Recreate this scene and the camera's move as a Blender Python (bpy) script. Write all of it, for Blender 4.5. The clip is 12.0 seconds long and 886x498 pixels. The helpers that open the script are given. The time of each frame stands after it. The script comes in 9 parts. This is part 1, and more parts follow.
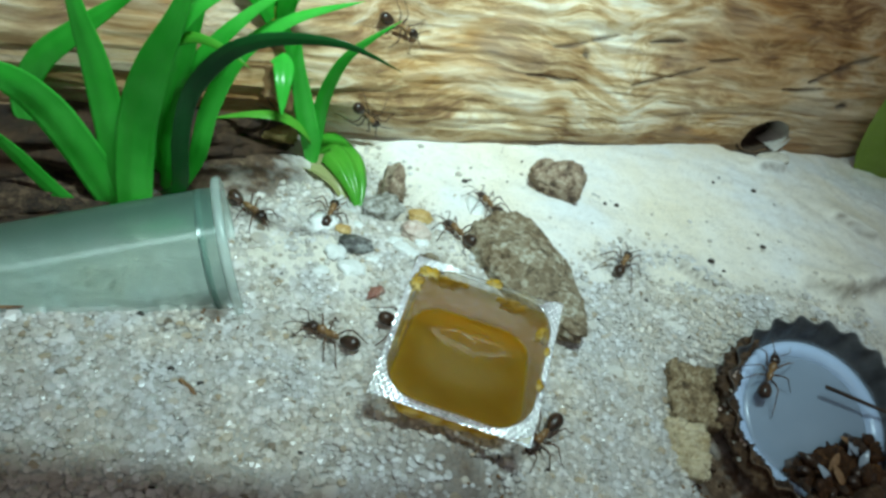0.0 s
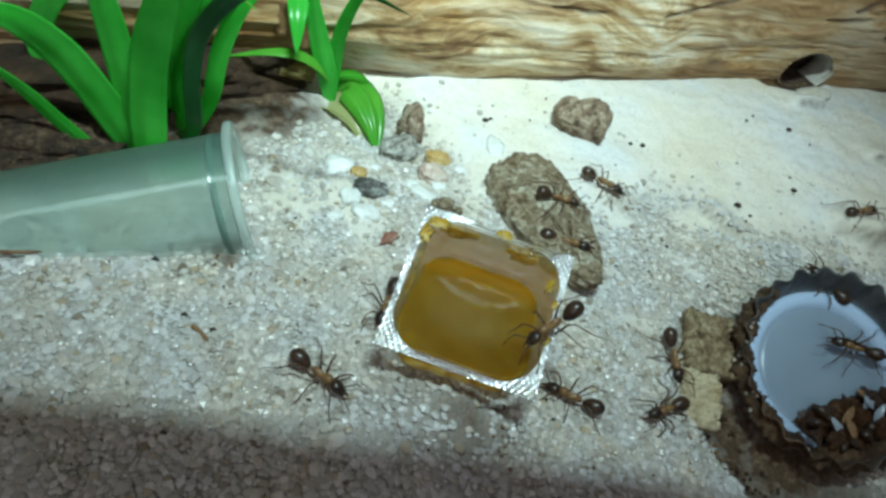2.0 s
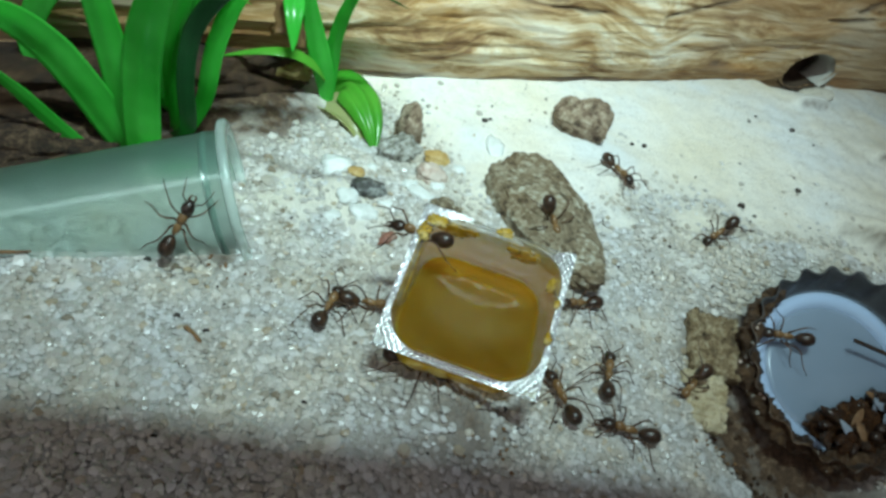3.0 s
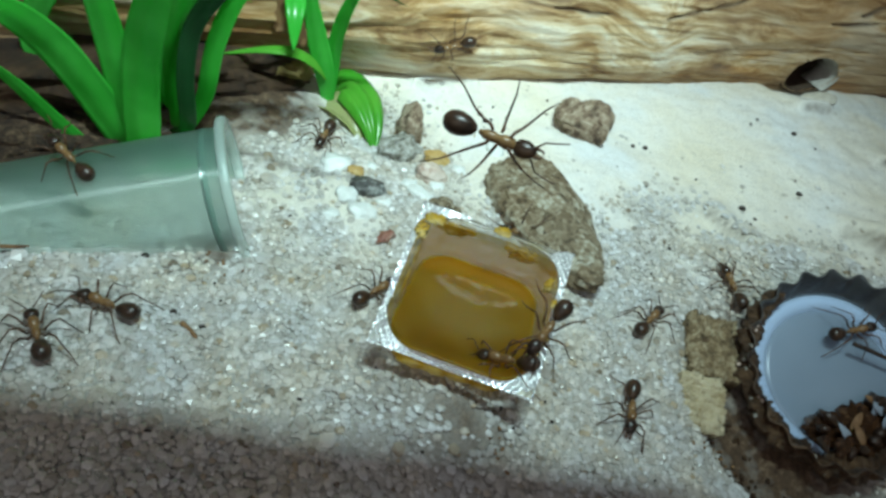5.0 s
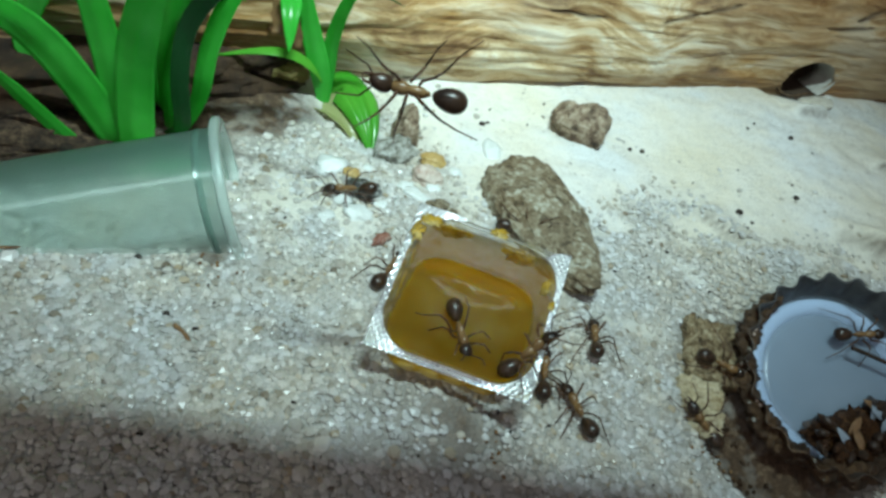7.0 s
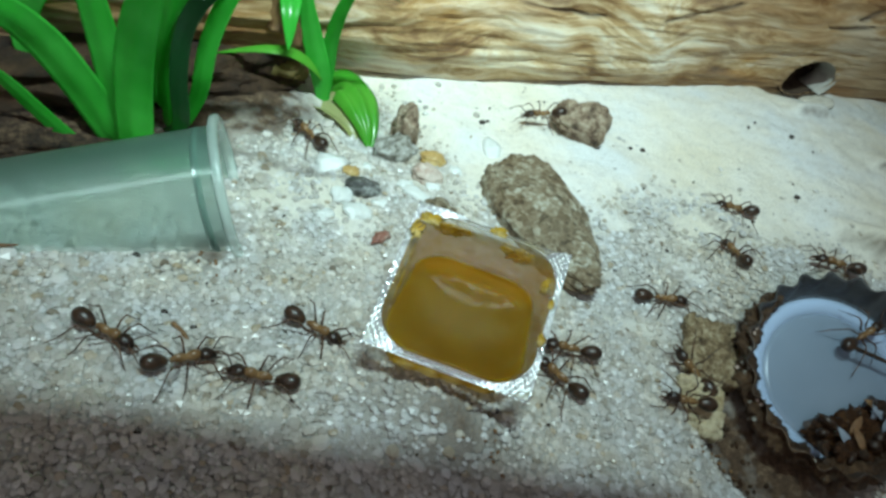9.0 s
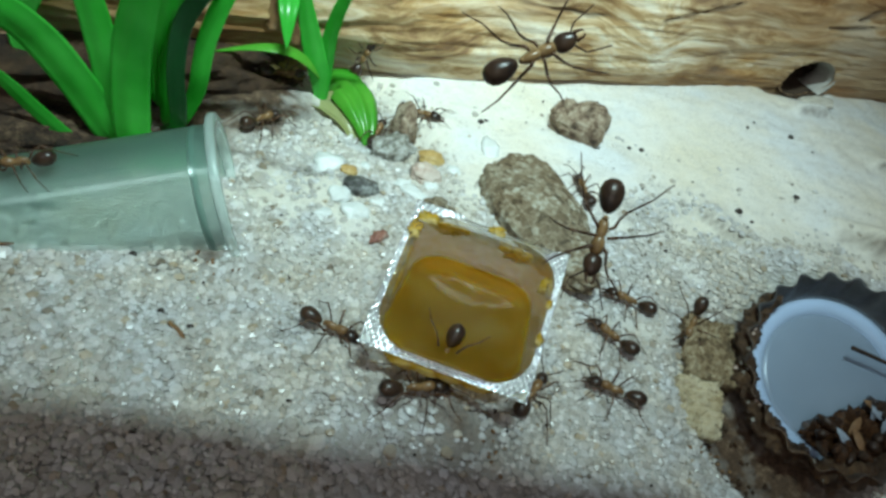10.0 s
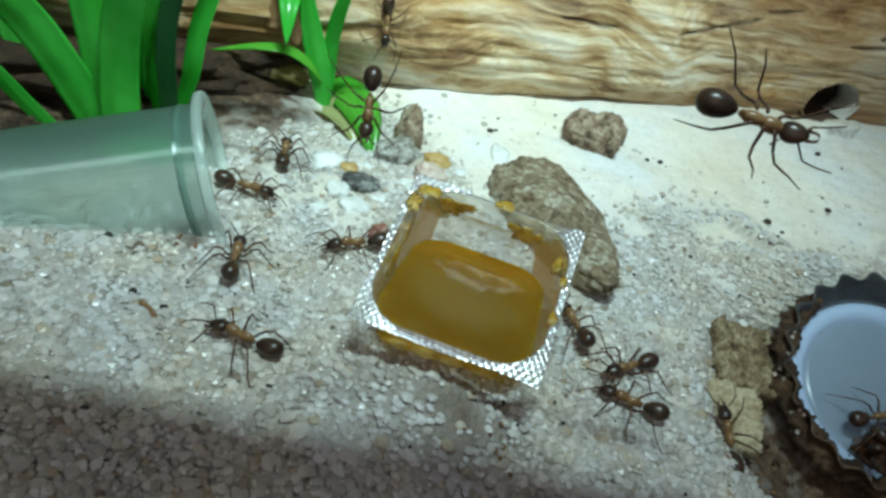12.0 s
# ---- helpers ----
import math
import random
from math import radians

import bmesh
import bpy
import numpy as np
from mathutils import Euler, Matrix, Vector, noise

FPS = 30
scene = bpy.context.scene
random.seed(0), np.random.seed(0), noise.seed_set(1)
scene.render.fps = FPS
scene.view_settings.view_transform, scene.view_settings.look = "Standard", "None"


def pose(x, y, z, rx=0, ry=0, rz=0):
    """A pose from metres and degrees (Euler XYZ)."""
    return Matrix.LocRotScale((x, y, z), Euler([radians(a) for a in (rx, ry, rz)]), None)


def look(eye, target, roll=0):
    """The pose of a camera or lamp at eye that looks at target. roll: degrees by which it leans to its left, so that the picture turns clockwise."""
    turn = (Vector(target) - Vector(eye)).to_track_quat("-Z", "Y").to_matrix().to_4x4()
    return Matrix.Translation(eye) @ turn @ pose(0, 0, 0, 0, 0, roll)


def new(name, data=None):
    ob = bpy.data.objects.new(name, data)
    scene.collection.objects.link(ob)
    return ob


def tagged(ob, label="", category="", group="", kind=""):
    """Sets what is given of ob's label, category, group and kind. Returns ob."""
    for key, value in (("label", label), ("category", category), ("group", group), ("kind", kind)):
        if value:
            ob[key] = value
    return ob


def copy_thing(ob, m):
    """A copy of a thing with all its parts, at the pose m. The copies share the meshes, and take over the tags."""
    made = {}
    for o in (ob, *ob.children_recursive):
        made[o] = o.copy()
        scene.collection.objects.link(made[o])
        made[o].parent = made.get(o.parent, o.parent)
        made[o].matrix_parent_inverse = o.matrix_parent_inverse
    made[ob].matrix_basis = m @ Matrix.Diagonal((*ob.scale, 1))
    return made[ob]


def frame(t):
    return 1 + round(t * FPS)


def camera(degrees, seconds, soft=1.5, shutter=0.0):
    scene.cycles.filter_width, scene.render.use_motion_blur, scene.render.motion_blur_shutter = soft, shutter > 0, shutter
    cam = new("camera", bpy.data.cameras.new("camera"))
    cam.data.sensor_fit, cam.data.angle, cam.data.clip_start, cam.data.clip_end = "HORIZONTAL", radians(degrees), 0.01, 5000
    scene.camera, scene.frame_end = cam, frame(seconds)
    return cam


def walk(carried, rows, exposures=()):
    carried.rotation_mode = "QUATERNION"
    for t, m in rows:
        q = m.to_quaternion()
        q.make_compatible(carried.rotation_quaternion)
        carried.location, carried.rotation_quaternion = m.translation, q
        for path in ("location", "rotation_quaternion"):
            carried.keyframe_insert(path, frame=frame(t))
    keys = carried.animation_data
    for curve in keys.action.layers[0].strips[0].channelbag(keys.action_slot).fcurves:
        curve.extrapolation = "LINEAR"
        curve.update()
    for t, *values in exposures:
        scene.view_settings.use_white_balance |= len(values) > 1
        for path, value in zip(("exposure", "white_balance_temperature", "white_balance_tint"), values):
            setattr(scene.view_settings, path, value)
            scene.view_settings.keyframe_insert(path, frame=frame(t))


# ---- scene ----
cam = camera(62.14, 12.0, soft=2.95)
walk(cam, [
    (0, look((-0.00218, -0.06053, 0.07772), (0.00425, 0.01988, 0.01861), 18.76)),
    (0.5, look((-0.00233, -0.06065, 0.07899), (0.00419, 0.01917, 0.01912), 19.04)),
    (1, look((-0.00130, -0.05958, 0.08196), (0.00508, 0.01667, 0.01758), 18.54)),
    (1.5, look((0.00128, -0.05683, 0.08214), (0.00485, 0.01558, 0.01326), 17.72)),
    (2, look((0.00028, -0.05689, 0.08094), (0.00489, 0.01616, 0.01280), 18.89)),
    (2.5, look((0.00046, -0.05629, 0.07891), (0.00513, 0.01747, 0.01155), 18.94)),
    (3, look((0.00096, -0.05615, 0.07836), (0.00518, 0.01776, 0.01114), 18.46)),
    (5, look((0.00193, -0.05636, 0.07796), (0.00555, 0.01781, 0.01098), 18.66)),
    (5.5, look((0.00193, -0.05666, 0.07774), (0.00570, 0.01771, 0.01099), 18.73)),
    (6, look((0.00199, -0.05638, 0.07758), (0.00573, 0.01807, 0.01094), 18.83)),
    (6.5, look((0.00200, -0.05618, 0.07730), (0.00584, 0.01842, 0.01081), 18.86)),
    (7, look((0.00202, -0.05605, 0.07696), (0.00598, 0.01874, 0.01069), 18.93)),
    (9, look((0.00228, -0.05587, 0.07664), (0.00615, 0.01888, 0.01033), 18.95)),
    (9.5, look((0.00237, -0.05587, 0.07649), (0.00628, 0.01891, 0.01022), 19.04)),
    (10, look((0.00245, -0.05561, 0.07632), (0.00645, 0.01918, 0.01006), 19.12)),
    (10.5, look((0.00249, -0.05535, 0.07613), (0.00638, 0.01955, 0.00999), 19.01)),
    (11, look((0.00417, -0.05589, 0.07421), (0.00658, 0.01999, 0.00912), 18.59)),
    (11.5, look((0.00768, -0.05687, 0.06625), (0.00656, 0.02239, 0.00528), 16.33)),
    (12, look((0.00789, -0.05590, 0.06188), (0.00662, 0.02499, 0.00310), 16.68)),
])
scene.view_settings.exposure = 0.0

# ---- light: dim room light all round, an added fill lamp before the tank, one narrow white strip lamp hanging over the tank ----
world = bpy.data.worlds.new("room_fill")
scene.world = world
world.use_nodes = True
world.node_tree.nodes["Background"].inputs[0].default_value = (0.96, 0.91, 0.98, 1)
world.node_tree.nodes["Background"].inputs[1].default_value = 0.135

LAMP = Vector((0.006, -0.024, 0.225))
lamp_data = bpy.data.lights.new("tank_lamp", "AREA")
lamp_data.shape, lamp_data.size, lamp_data.size_y = "RECTANGLE", 0.06, 0.007
lamp_data.energy = 0.152
lamp_data.color = (0.72, 0.985, 1.0)
lamp_data.spread = radians(72)
lamp = new("tank_lamp", lamp_data)
lamp.matrix_world = Matrix.Translation(LAMP) @ pose(0, 0, 0, 0, 0, 10.5) @ pose(0, 0, 0, 31)

# fill lamp added before the tank to brighten surfaces that face the camera
front_fill_data = bpy.data.lights.new("room_lamp", "AREA")
front_fill_data.shape, front_fill_data.size, front_fill_data.size_y = "RECTANGLE", 0.7, 0.5
front_fill_data.energy, front_fill_data.color = 1.0, (1.0, 0.93, 0.95)
room_fill = new("room_lamp", front_fill_data)
room_fill.matrix_world = look((-0.15, -0.75, 0.60), (0.0, 0.02, 0.0))

MM = 0.001


# ---- node helpers ----
def material(name, base=(0.5, 0.5, 0.5), rough=0.6, metal=0.0, **more):
    m = bpy.data.materials.new(name)
    m.use_nodes = True
    b = m.node_tree.nodes["Principled BSDF"]
    b.inputs["Base Color"].default_value = (*base, 1)
    b.inputs["Roughness"].default_value = rough
    b.inputs["Metallic"].default_value = metal
    for key, value in more.items():
        b.inputs[key.replace("_", " ").title().replace("Ior", "IOR")].default_value = value
    return m, m.node_tree, b


def node(tree, kind, **values):
    n = tree.nodes.new(kind)
    for key, value in values.items():
        n.inputs[key.replace("_", " ").title()].default_value = value
    return n


def coords(tree, scale=(1, 1, 1), turn=(0, 0, 0), what="Object"):
    t = tree.nodes.new("ShaderNodeTexCoord")
    m = tree.nodes.new("ShaderNodeMapping")
    m.inputs["Scale"].default_value = scale
    m.inputs["Rotation"].default_value = [radians(a) for a in turn]
    tree.links.new(t.outputs[what], m.inputs["Vector"])
    return m.outputs["Vector"]


def noise_of(tree, vec, scale, detail=4.0, rough=0.55, distort=0.0):
    n = tree.nodes.new("ShaderNodeTexNoise")
    n.inputs["Scale"].default_value, n.inputs["Detail"].default_value = scale, detail
    n.inputs["Roughness"].default_value, n.inputs["Distortion"].default_value = rough, distort
    tree.links.new(vec, n.inputs["Vector"])
    return n.outputs["Fac"]


def ramp(tree, fac, stops):
    r = tree.nodes.new("ShaderNodeValToRGB")
    e = r.color_ramp.elements
    while len(e) < len(stops):
        e.new(0.5)
    for k, (pos, col) in zip(e, stops):
        k.position, k.color = pos, (*col, 1)
    tree.links.new(fac, r.inputs["Fac"])
    return r.outputs["Color"]


def mix(tree, fac, a, b, how="MIX"):
    m = tree.nodes.new("ShaderNodeMix")
    m.data_type, m.blend_type = "RGBA", how
    for sock, v in ((m.inputs[0], fac), (m.inputs[6], a), (m.inputs[7], b)):
        if hasattr(v, "links"):
            tree.links.new(v, sock)
        elif isinstance(v, tuple):
            sock.default_value = (*v, 1)
        else:
            sock.default_value = v
    return m.outputs[2]


def maths(tree, op, a, b=0.0, clamp=False):
    m = tree.nodes.new("ShaderNodeMath")
    m.operation, m.use_clamp = op, clamp
    for sock, v in zip(m.inputs, (a, b)):
        if hasattr(v, "links"):
            tree.links.new(v, sock)
        else:
            sock.default_value = v
    return m.outputs[0]


def bump(tree, b, height, strength=0.4, dist=0.0005):
    n = tree.nodes.new("ShaderNodeBump")
    n.inputs["Strength"].default_value, n.inputs["Distance"].default_value = strength, dist
    tree.links.new(height, n.inputs["Height"])
    tree.links.new(n.outputs["Normal"], b.inputs["Normal"])


def plain(name, cols, scale, rough=0.6, bumps=0.3, metal=0.0, dist=0.0003, **more):
    """Two colours mottled at two scales, with relief."""
    m, t, b = material(name, cols[0], rough, metal, **more)
    v = coords(t)
    big, fine = noise_of(t, v, scale, 5), noise_of(t, v, scale * 5, 6, 0.7)
    f = maths(t, "ADD", maths(t, "MULTIPLY", big, 0.6), maths(t, "MULTIPLY", fine, 0.4))
    n = len(cols)
    t.links.new(ramp(t, f, [(0.36 + 0.28 * i / max(1, n - 1), c) for i, c in enumerate(cols)]), b.inputs["Base Color"])
    bump(t, b, fine, bumps, dist)
    return m


# ---- materials ----
def sand_material():
    m, t, b = material("sand", rough=0.85)
    v = coords(t)
    big, mid, fine = noise_of(t, v, 45, 5), noise_of(t, v, 170, 5, 0.65), noise_of(t, v, 1300, 3, 0.7)
    grit = noise_of(t, v, 700, 4, 0.8)
    pale = ramp(t, big, [(0.32, (0.84, 0.78, 0.63)), (0.5, (0.87, 0.845, 0.76)), (0.64, (0.83, 0.86, 0.86))])
    pale = mix(t, maths(t, "MULTIPLY", fine, 0.22), pale, (0.50, 0.44, 0.33))
    pale = mix(t, ramp(t, grit, [(0.53, (0, 0, 0)), (0.70, (0.62, 0.62, 0.62))]), pale, (0.56, 0.54, 0.48))
    quartz = ramp(t, fine, [(0.3, (0.36, 0.34, 0.30)), (0.5, (0.46, 0.45, 0.41)), (0.7, (0.55, 0.55, 0.52))])
    at, dirty = (t.nodes.new("ShaderNodeAttribute") for _ in range(2))
    at.attribute_name, dirty.attribute_name = "coarse", "stain_shade"
    edge = maths(t, "ADD", at.outputs["Fac"], maths(t, "MULTIPLY", maths(t, "SUBTRACT", mid, 0.5), 0.9), True)
    c = mix(t, edge, pale, quartz)
    specks = ramp(t, noise_of(t, v, 900, 2, 0.5), [(0.70, (1, 1, 1)), (0.76, (0.30, 0.24, 0.18))])
    c = mix(t, 0.8, c, specks, "MULTIPLY")
    # soil colour, for soaked dirt and for the shade painted by the mask
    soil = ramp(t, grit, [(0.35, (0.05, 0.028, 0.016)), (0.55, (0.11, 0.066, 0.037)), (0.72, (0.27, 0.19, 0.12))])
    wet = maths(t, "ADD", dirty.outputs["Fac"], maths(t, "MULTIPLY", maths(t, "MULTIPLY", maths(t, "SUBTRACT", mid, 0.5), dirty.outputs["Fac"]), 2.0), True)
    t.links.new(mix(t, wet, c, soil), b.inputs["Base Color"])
    h = maths(t, "ADD", maths(t, "MULTIPLY", mid, 0.6), maths(t, "MULTIPLY", fine, 0.6))
    bump(t, b, h, 0.9, 0.0009)
    return m


def grain_material():
    """Cloudy quartz: scatters light and lets some through, in pale patches of cream and blue-grey."""
    m, t, b = material("quartz_grain", rough=0.27)
    g = t.nodes.new("ShaderNodeNewGeometry")
    c = ramp(t, g.outputs["Random Per Island"], [(0.0, (0.40, 0.37, 0.32)), (0.08, (0.55, 0.53, 0.49)), (0.35, (0.62, 0.61, 0.58)),
                                                 (0.70, (0.71, 0.71, 0.69)), (0.93, (0.88, 0.88, 0.87)), (0.978, (0.56, 0.48, 0.36)), (1.0, (0.20, 0.17, 0.14))])
    patch = noise_of(t, coords(t), 95, 4, 0.6)
    c = mix(t, 0.75, c, ramp(t, patch, [(0.38, (1.0, 0.93, 0.80)), (0.5, (0.98, 0.95, 0.90)), (0.60, (0.96, 0.98, 1.0))]), "MULTIPLY")
    t.links.new(c, b.inputs["Base Color"])
    tr, ms = t.nodes.new("ShaderNodeBsdfTranslucent"), t.nodes.new("ShaderNodeMixShader")
    t.links.new(c, tr.inputs["Color"])
    ms.inputs[0].default_value = 0.22
    t.links.new(b.outputs[0], ms.inputs[1])
    t.links.new(tr.outputs[0], ms.inputs[2])
    t.links.new(ms.outputs[0], t.nodes["Material Output"].inputs["Surface"])
    return m


def wood_material():
    m, t, b = material("driftwood", rough=0.5)
    # the grain wanders round old knots
    where, sway = t.nodes.new("ShaderNodeTexCoord"), t.nodes.new("ShaderNodeTexNoise")
    sway.inputs["Scale"].default_value, sway.inputs["Detail"].default_value = 26, 2.0
    t.links.new(where.outputs["Object"], sway.inputs["Vector"])
    shift, bent = t.nodes.new("ShaderNodeVectorMath"), t.nodes.new("ShaderNodeVectorMath")
    shift.operation, bent.operation = "MULTIPLY_ADD", "ADD"
    shift.inputs[1].default_value, shift.inputs[2].default_value = (0.0, 0.022, 0.022), (0.0, -0.011, -0.011)
    t.links.new(sway.outputs["Color"], shift.inputs[0])
    t.links.new(where.outputs["Object"], bent.inputs[0])
    t.links.new(shift.outputs[0], bent.inputs[1])

    def along(scale):
        m2 = t.nodes.new("ShaderNodeMapping")
        m2.inputs["Scale"].default_value = scale
        t.links.new(bent.outputs[0], m2.inputs["Vector"])
        return m2.outputs["Vector"]

    big, grain = noise_of(t, along((18, 34, 34)), 1.0, 6, 0.6, 0.8), noise_of(t, along((6, 60, 60)), 2.0, 9, 0.76, 2.0)
    fine = noise_of(t, along((14, 330, 330)), 1.5, 6, 0.7, 0.4)
    f = maths(t, "ADD", maths(t, "MULTIPLY", grain, 0.5), maths(t, "MULTIPLY", big, 0.5))
    c = ramp(t, f, [(0.35, (0.09, 0.045, 0.018)), (0.41, (0.27, 0.145, 0.055)), (0.455, (0.52, 0.34, 0.15)), (0.50, (0.79, 0.64, 0.40)), (0.56, (0.92, 0.87, 0.72))])
    c = mix(t, maths(t, "MULTIPLY", ramp(t, fine, [(0.44, (0, 0, 0)), (0.60, (1, 1, 1))]), 0.5), c, (0.56, 0.40, 0.24), "MULTIPLY")
    rust = ramp(t, noise_of(t, coords(t, (22, 80, 80)), 1.0, 5, 0.6), [(0.54, (0, 0, 0)), (0.64, (1, 1, 1))])
    c = mix(t, maths(t, "MULTIPLY", rust, 0.5), c, (0.60, 0.30, 0.06))
    grey = ramp(t, noise_of(t, coords(t, (14, 38, 38)), 1.0, 4), [(0.50, (0, 0, 0)), (0.66, (1, 1, 1))])
    c = mix(t, maths(t, "MULTIPLY", grey, 0.5), c, (0.62, 0.60, 0.52))
    brown = ramp(t, noise_of(t, coords(t, (9, 24, 24)), 1.0, 4, 0.6), [(0.46, (0, 0, 0)), (0.64, (1, 1, 1))])
    axes = t.nodes.new("ShaderNodeSeparateXYZ")
    t.links.new(coords(t), axes.inputs[0])
    end = maths(t, "MULTIPLY", maths(t, "SUBTRACT", axes.outputs[0], 0.012), 15.0, True)
    far = maths(t, "MULTIPLY", maths(t, "SUBTRACT", -0.048, axes.outputs[0]), 30.0, True)
    brown = maths(t, "ADD", brown, maths(t, "MULTIPLY", maths(t, "ADD", end, far, True), 0.7), True)
    c = mix(t, maths(t, "MULTIPLY", brown, 0.9), c, (0.56, 0.40, 0.25), "MULTIPLY")
    # dark colour painted in the splits of the wood for the shade their grooves lack
    at = t.nodes.new("ShaderNodeAttribute")
    at.attribute_name = "split"
    c = mix(t, maths(t, "MULTIPLY", at.outputs["Fac"], maths(t, "MULTIPLY", grain, 1.7), True), c, (0.04, 0.025, 0.02))
    t.links.new(c, b.inputs["Base Color"])
    bump(t, b, maths(t, "ADD", grain, maths(t, "MULTIPLY", fine, 0.5)), 0.7, 0.0014)
    return m


def leaf_material(name, dark, light):
    m, t, b = material(name, light, 0.24)
    v = coords(t)
    c = ramp(t, noise_of(t, v, 60, 3), [(0.35, dark), (0.65, light)])
    c = mix(t, maths(t, "MULTIPLY", noise_of(t, coords(t, (900, 900, 60)), 1.0, 3), 0.35), c, dark)
    t.links.new(c, b.inputs["Base Color"])
    b.inputs["Transmission Weight"].default_value = 0.0
    tr = t.nodes.new("ShaderNodeBsdfTranslucent")
    t.links.new(c, tr.inputs["Color"])
    ms = t.nodes.new("ShaderNodeMixShader")
    ms.inputs[0].default_value = 0.48
    t.links.new(b.outputs[0], ms.inputs[1])
    t.links.new(tr.outputs[0], ms.inputs[2])
    t.links.new(ms.outputs[0], t.nodes["Material Output"].inputs["Surface"])
    bump(t, b, noise_of(t, v, 500, 3), 0.08, 0.0003)
    return m


def clear_plastic(name, tint, haze, rough=0.25, tint_b=None, scale=90, gloss=0.5, through_part=0.5, uneven=0.3, brushed=0.0, blur=0.0):
    """Thin cloudy plastic: part of the light goes straight through, part is scattered, the skin is glossy."""
    m, t, b = material(name, tint, rough)
    v = coords(t)
    dif, trans, clear = (t.nodes.new("ShaderNodeBsdf" + k) for k in ("Diffuse", "Translucent", "Transparent"))
    if tint_b:
        c = ramp(t, noise_of(t, v, scale, 5, 0.6), [(0.44, tint), (0.58, tint_b)])
        t.links.new(c, dif.inputs["Color"])
        t.links.new(c, trans.inputs["Color"])
    else:
        dif.inputs["Color"].default_value = trans.inputs["Color"].default_value = (*tint, 1)
    clear.inputs["Color"].default_value = (*[0.74 + 0.25 * x for x in tint], 1)
    skin = t.nodes.new("ShaderNodeBsdfGlossy")
    skin.inputs["Roughness"].default_value = rough
    if brushed:
        # drawn plastic: the sheen runs along the x axis
        way = t.nodes.new("ShaderNodeTangent")
        way.direction_type, way.axis = "RADIAL", "X"
        skin.inputs["Anisotropy"].default_value = brushed
        t.links.new(way.outputs[0], skin.inputs["Tangent"])

    def mixed(fac, a, c):
        ms = t.nodes.new("ShaderNodeMixShader")
        if hasattr(fac, "links"):
            t.links.new(fac, ms.inputs[0])
        else:
            ms.inputs[0].default_value = fac
        t.links.new(a, ms.inputs[1])
        t.links.new(c, ms.inputs[2])
        return ms.outputs[0]

    seen = clear.outputs[0]
    if blur:
        # frosted: part of what lies behind shows softened
        soft_glass = t.nodes.new("ShaderNodeBsdfRefraction")
        soft_glass.inputs["Roughness"].default_value, soft_glass.inputs["IOR"].default_value = 0.42, 1.22
        soft_glass.inputs["Color"].default_value = clear.inputs["Color"].default_value
        seen = mixed(blur, seen, soft_glass.outputs[0])
    cloud = mixed(through_part, dif.outputs[0], trans.outputs[0])
    f = maths(t, "ADD", maths(t, "MULTIPLY", noise_of(t, v, scale, 4), uneven), haze - uneven / 2, True)
    body = mixed(f, seen, cloud)
    fres = t.nodes.new("ShaderNodeFresnel")
    fres.inputs["IOR"].default_value = 1.45
    t.links.new(mixed(maths(t, "MULTIPLY", fres.outputs[0], gloss), body, skin.outputs[0]), t.nodes["Material Output"].inputs["Surface"])
    return m


def dark_shell(name, dark, light, rough=0.22):
    m, t, b = material(name, dark, rough)
    c = ramp(t, noise_of(t, coords(t), 700, 4), [(0.35, dark), (0.7, light)])
    t.links.new(c, b.inputs["Base Color"])
    bump(t, b, noise_of(t, coords(t), 3000, 2), 0.1, 0.0001)
    return m


def foil_material():
    """Bright foil pressed with a fine diamond pattern."""
    m, t, b = material("embossed_foil", (0.95, 0.96, 0.97), 0.28, 0.95)
    waves = []
    for turn in (35, -35):
        w = t.nodes.new("ShaderNodeTexWave")
        w.inputs["Scale"].default_value, w.inputs["Distortion"].default_value = 500, 1.2
        t.links.new(coords(t, (1, 1, 1), (0, 0, turn)), w.inputs["Vector"])
        waves.append(w.outputs["Fac"])
    h = maths(t, "ADD", maths(t, "MULTIPLY", waves[0], waves[1]), maths(t, "MULTIPLY", noise_of(t, coords(t), 300, 3), 0.8))
    bump(t, b, h, 0.45, 0.00025)
    return m


def speckled(name, cols, scale, rough=0.8, dist=0.0006):
    """Gritty stone or soil: sharp specks of several tones over soft patches, and pitted relief."""
    m, t, b = material(name, cols[1], rough)
    v = coords(t)
    big, grit, pits = noise_of(t, v, scale * 0.35, 3), noise_of(t, v, scale, 6, 0.85), noise_of(t, v, scale * 0.8, 2, 0.5, 0.5)
    c = ramp(t, grit, [(0.41, cols[0]), (0.47, cols[1]), (0.525, cols[2]), (0.585, cols[3])])
    c = mix(t, maths(t, "MULTIPLY", big, 0.5), c, cols[1])
    hole = ramp(t, pits, [(0.28, (0, 0, 0)), (0.40, (1, 1, 1))])
    c = mix(t, 0.75, c, mix(t, hole, cols[0], (1, 1, 1)), "MULTIPLY")
    t.links.new(c, b.inputs["Base Color"])
    bump(t, b, maths(t, "ADD", grit, maths(t, "MULTIPLY", hole, 0.6)), 0.9, dist)
    return m


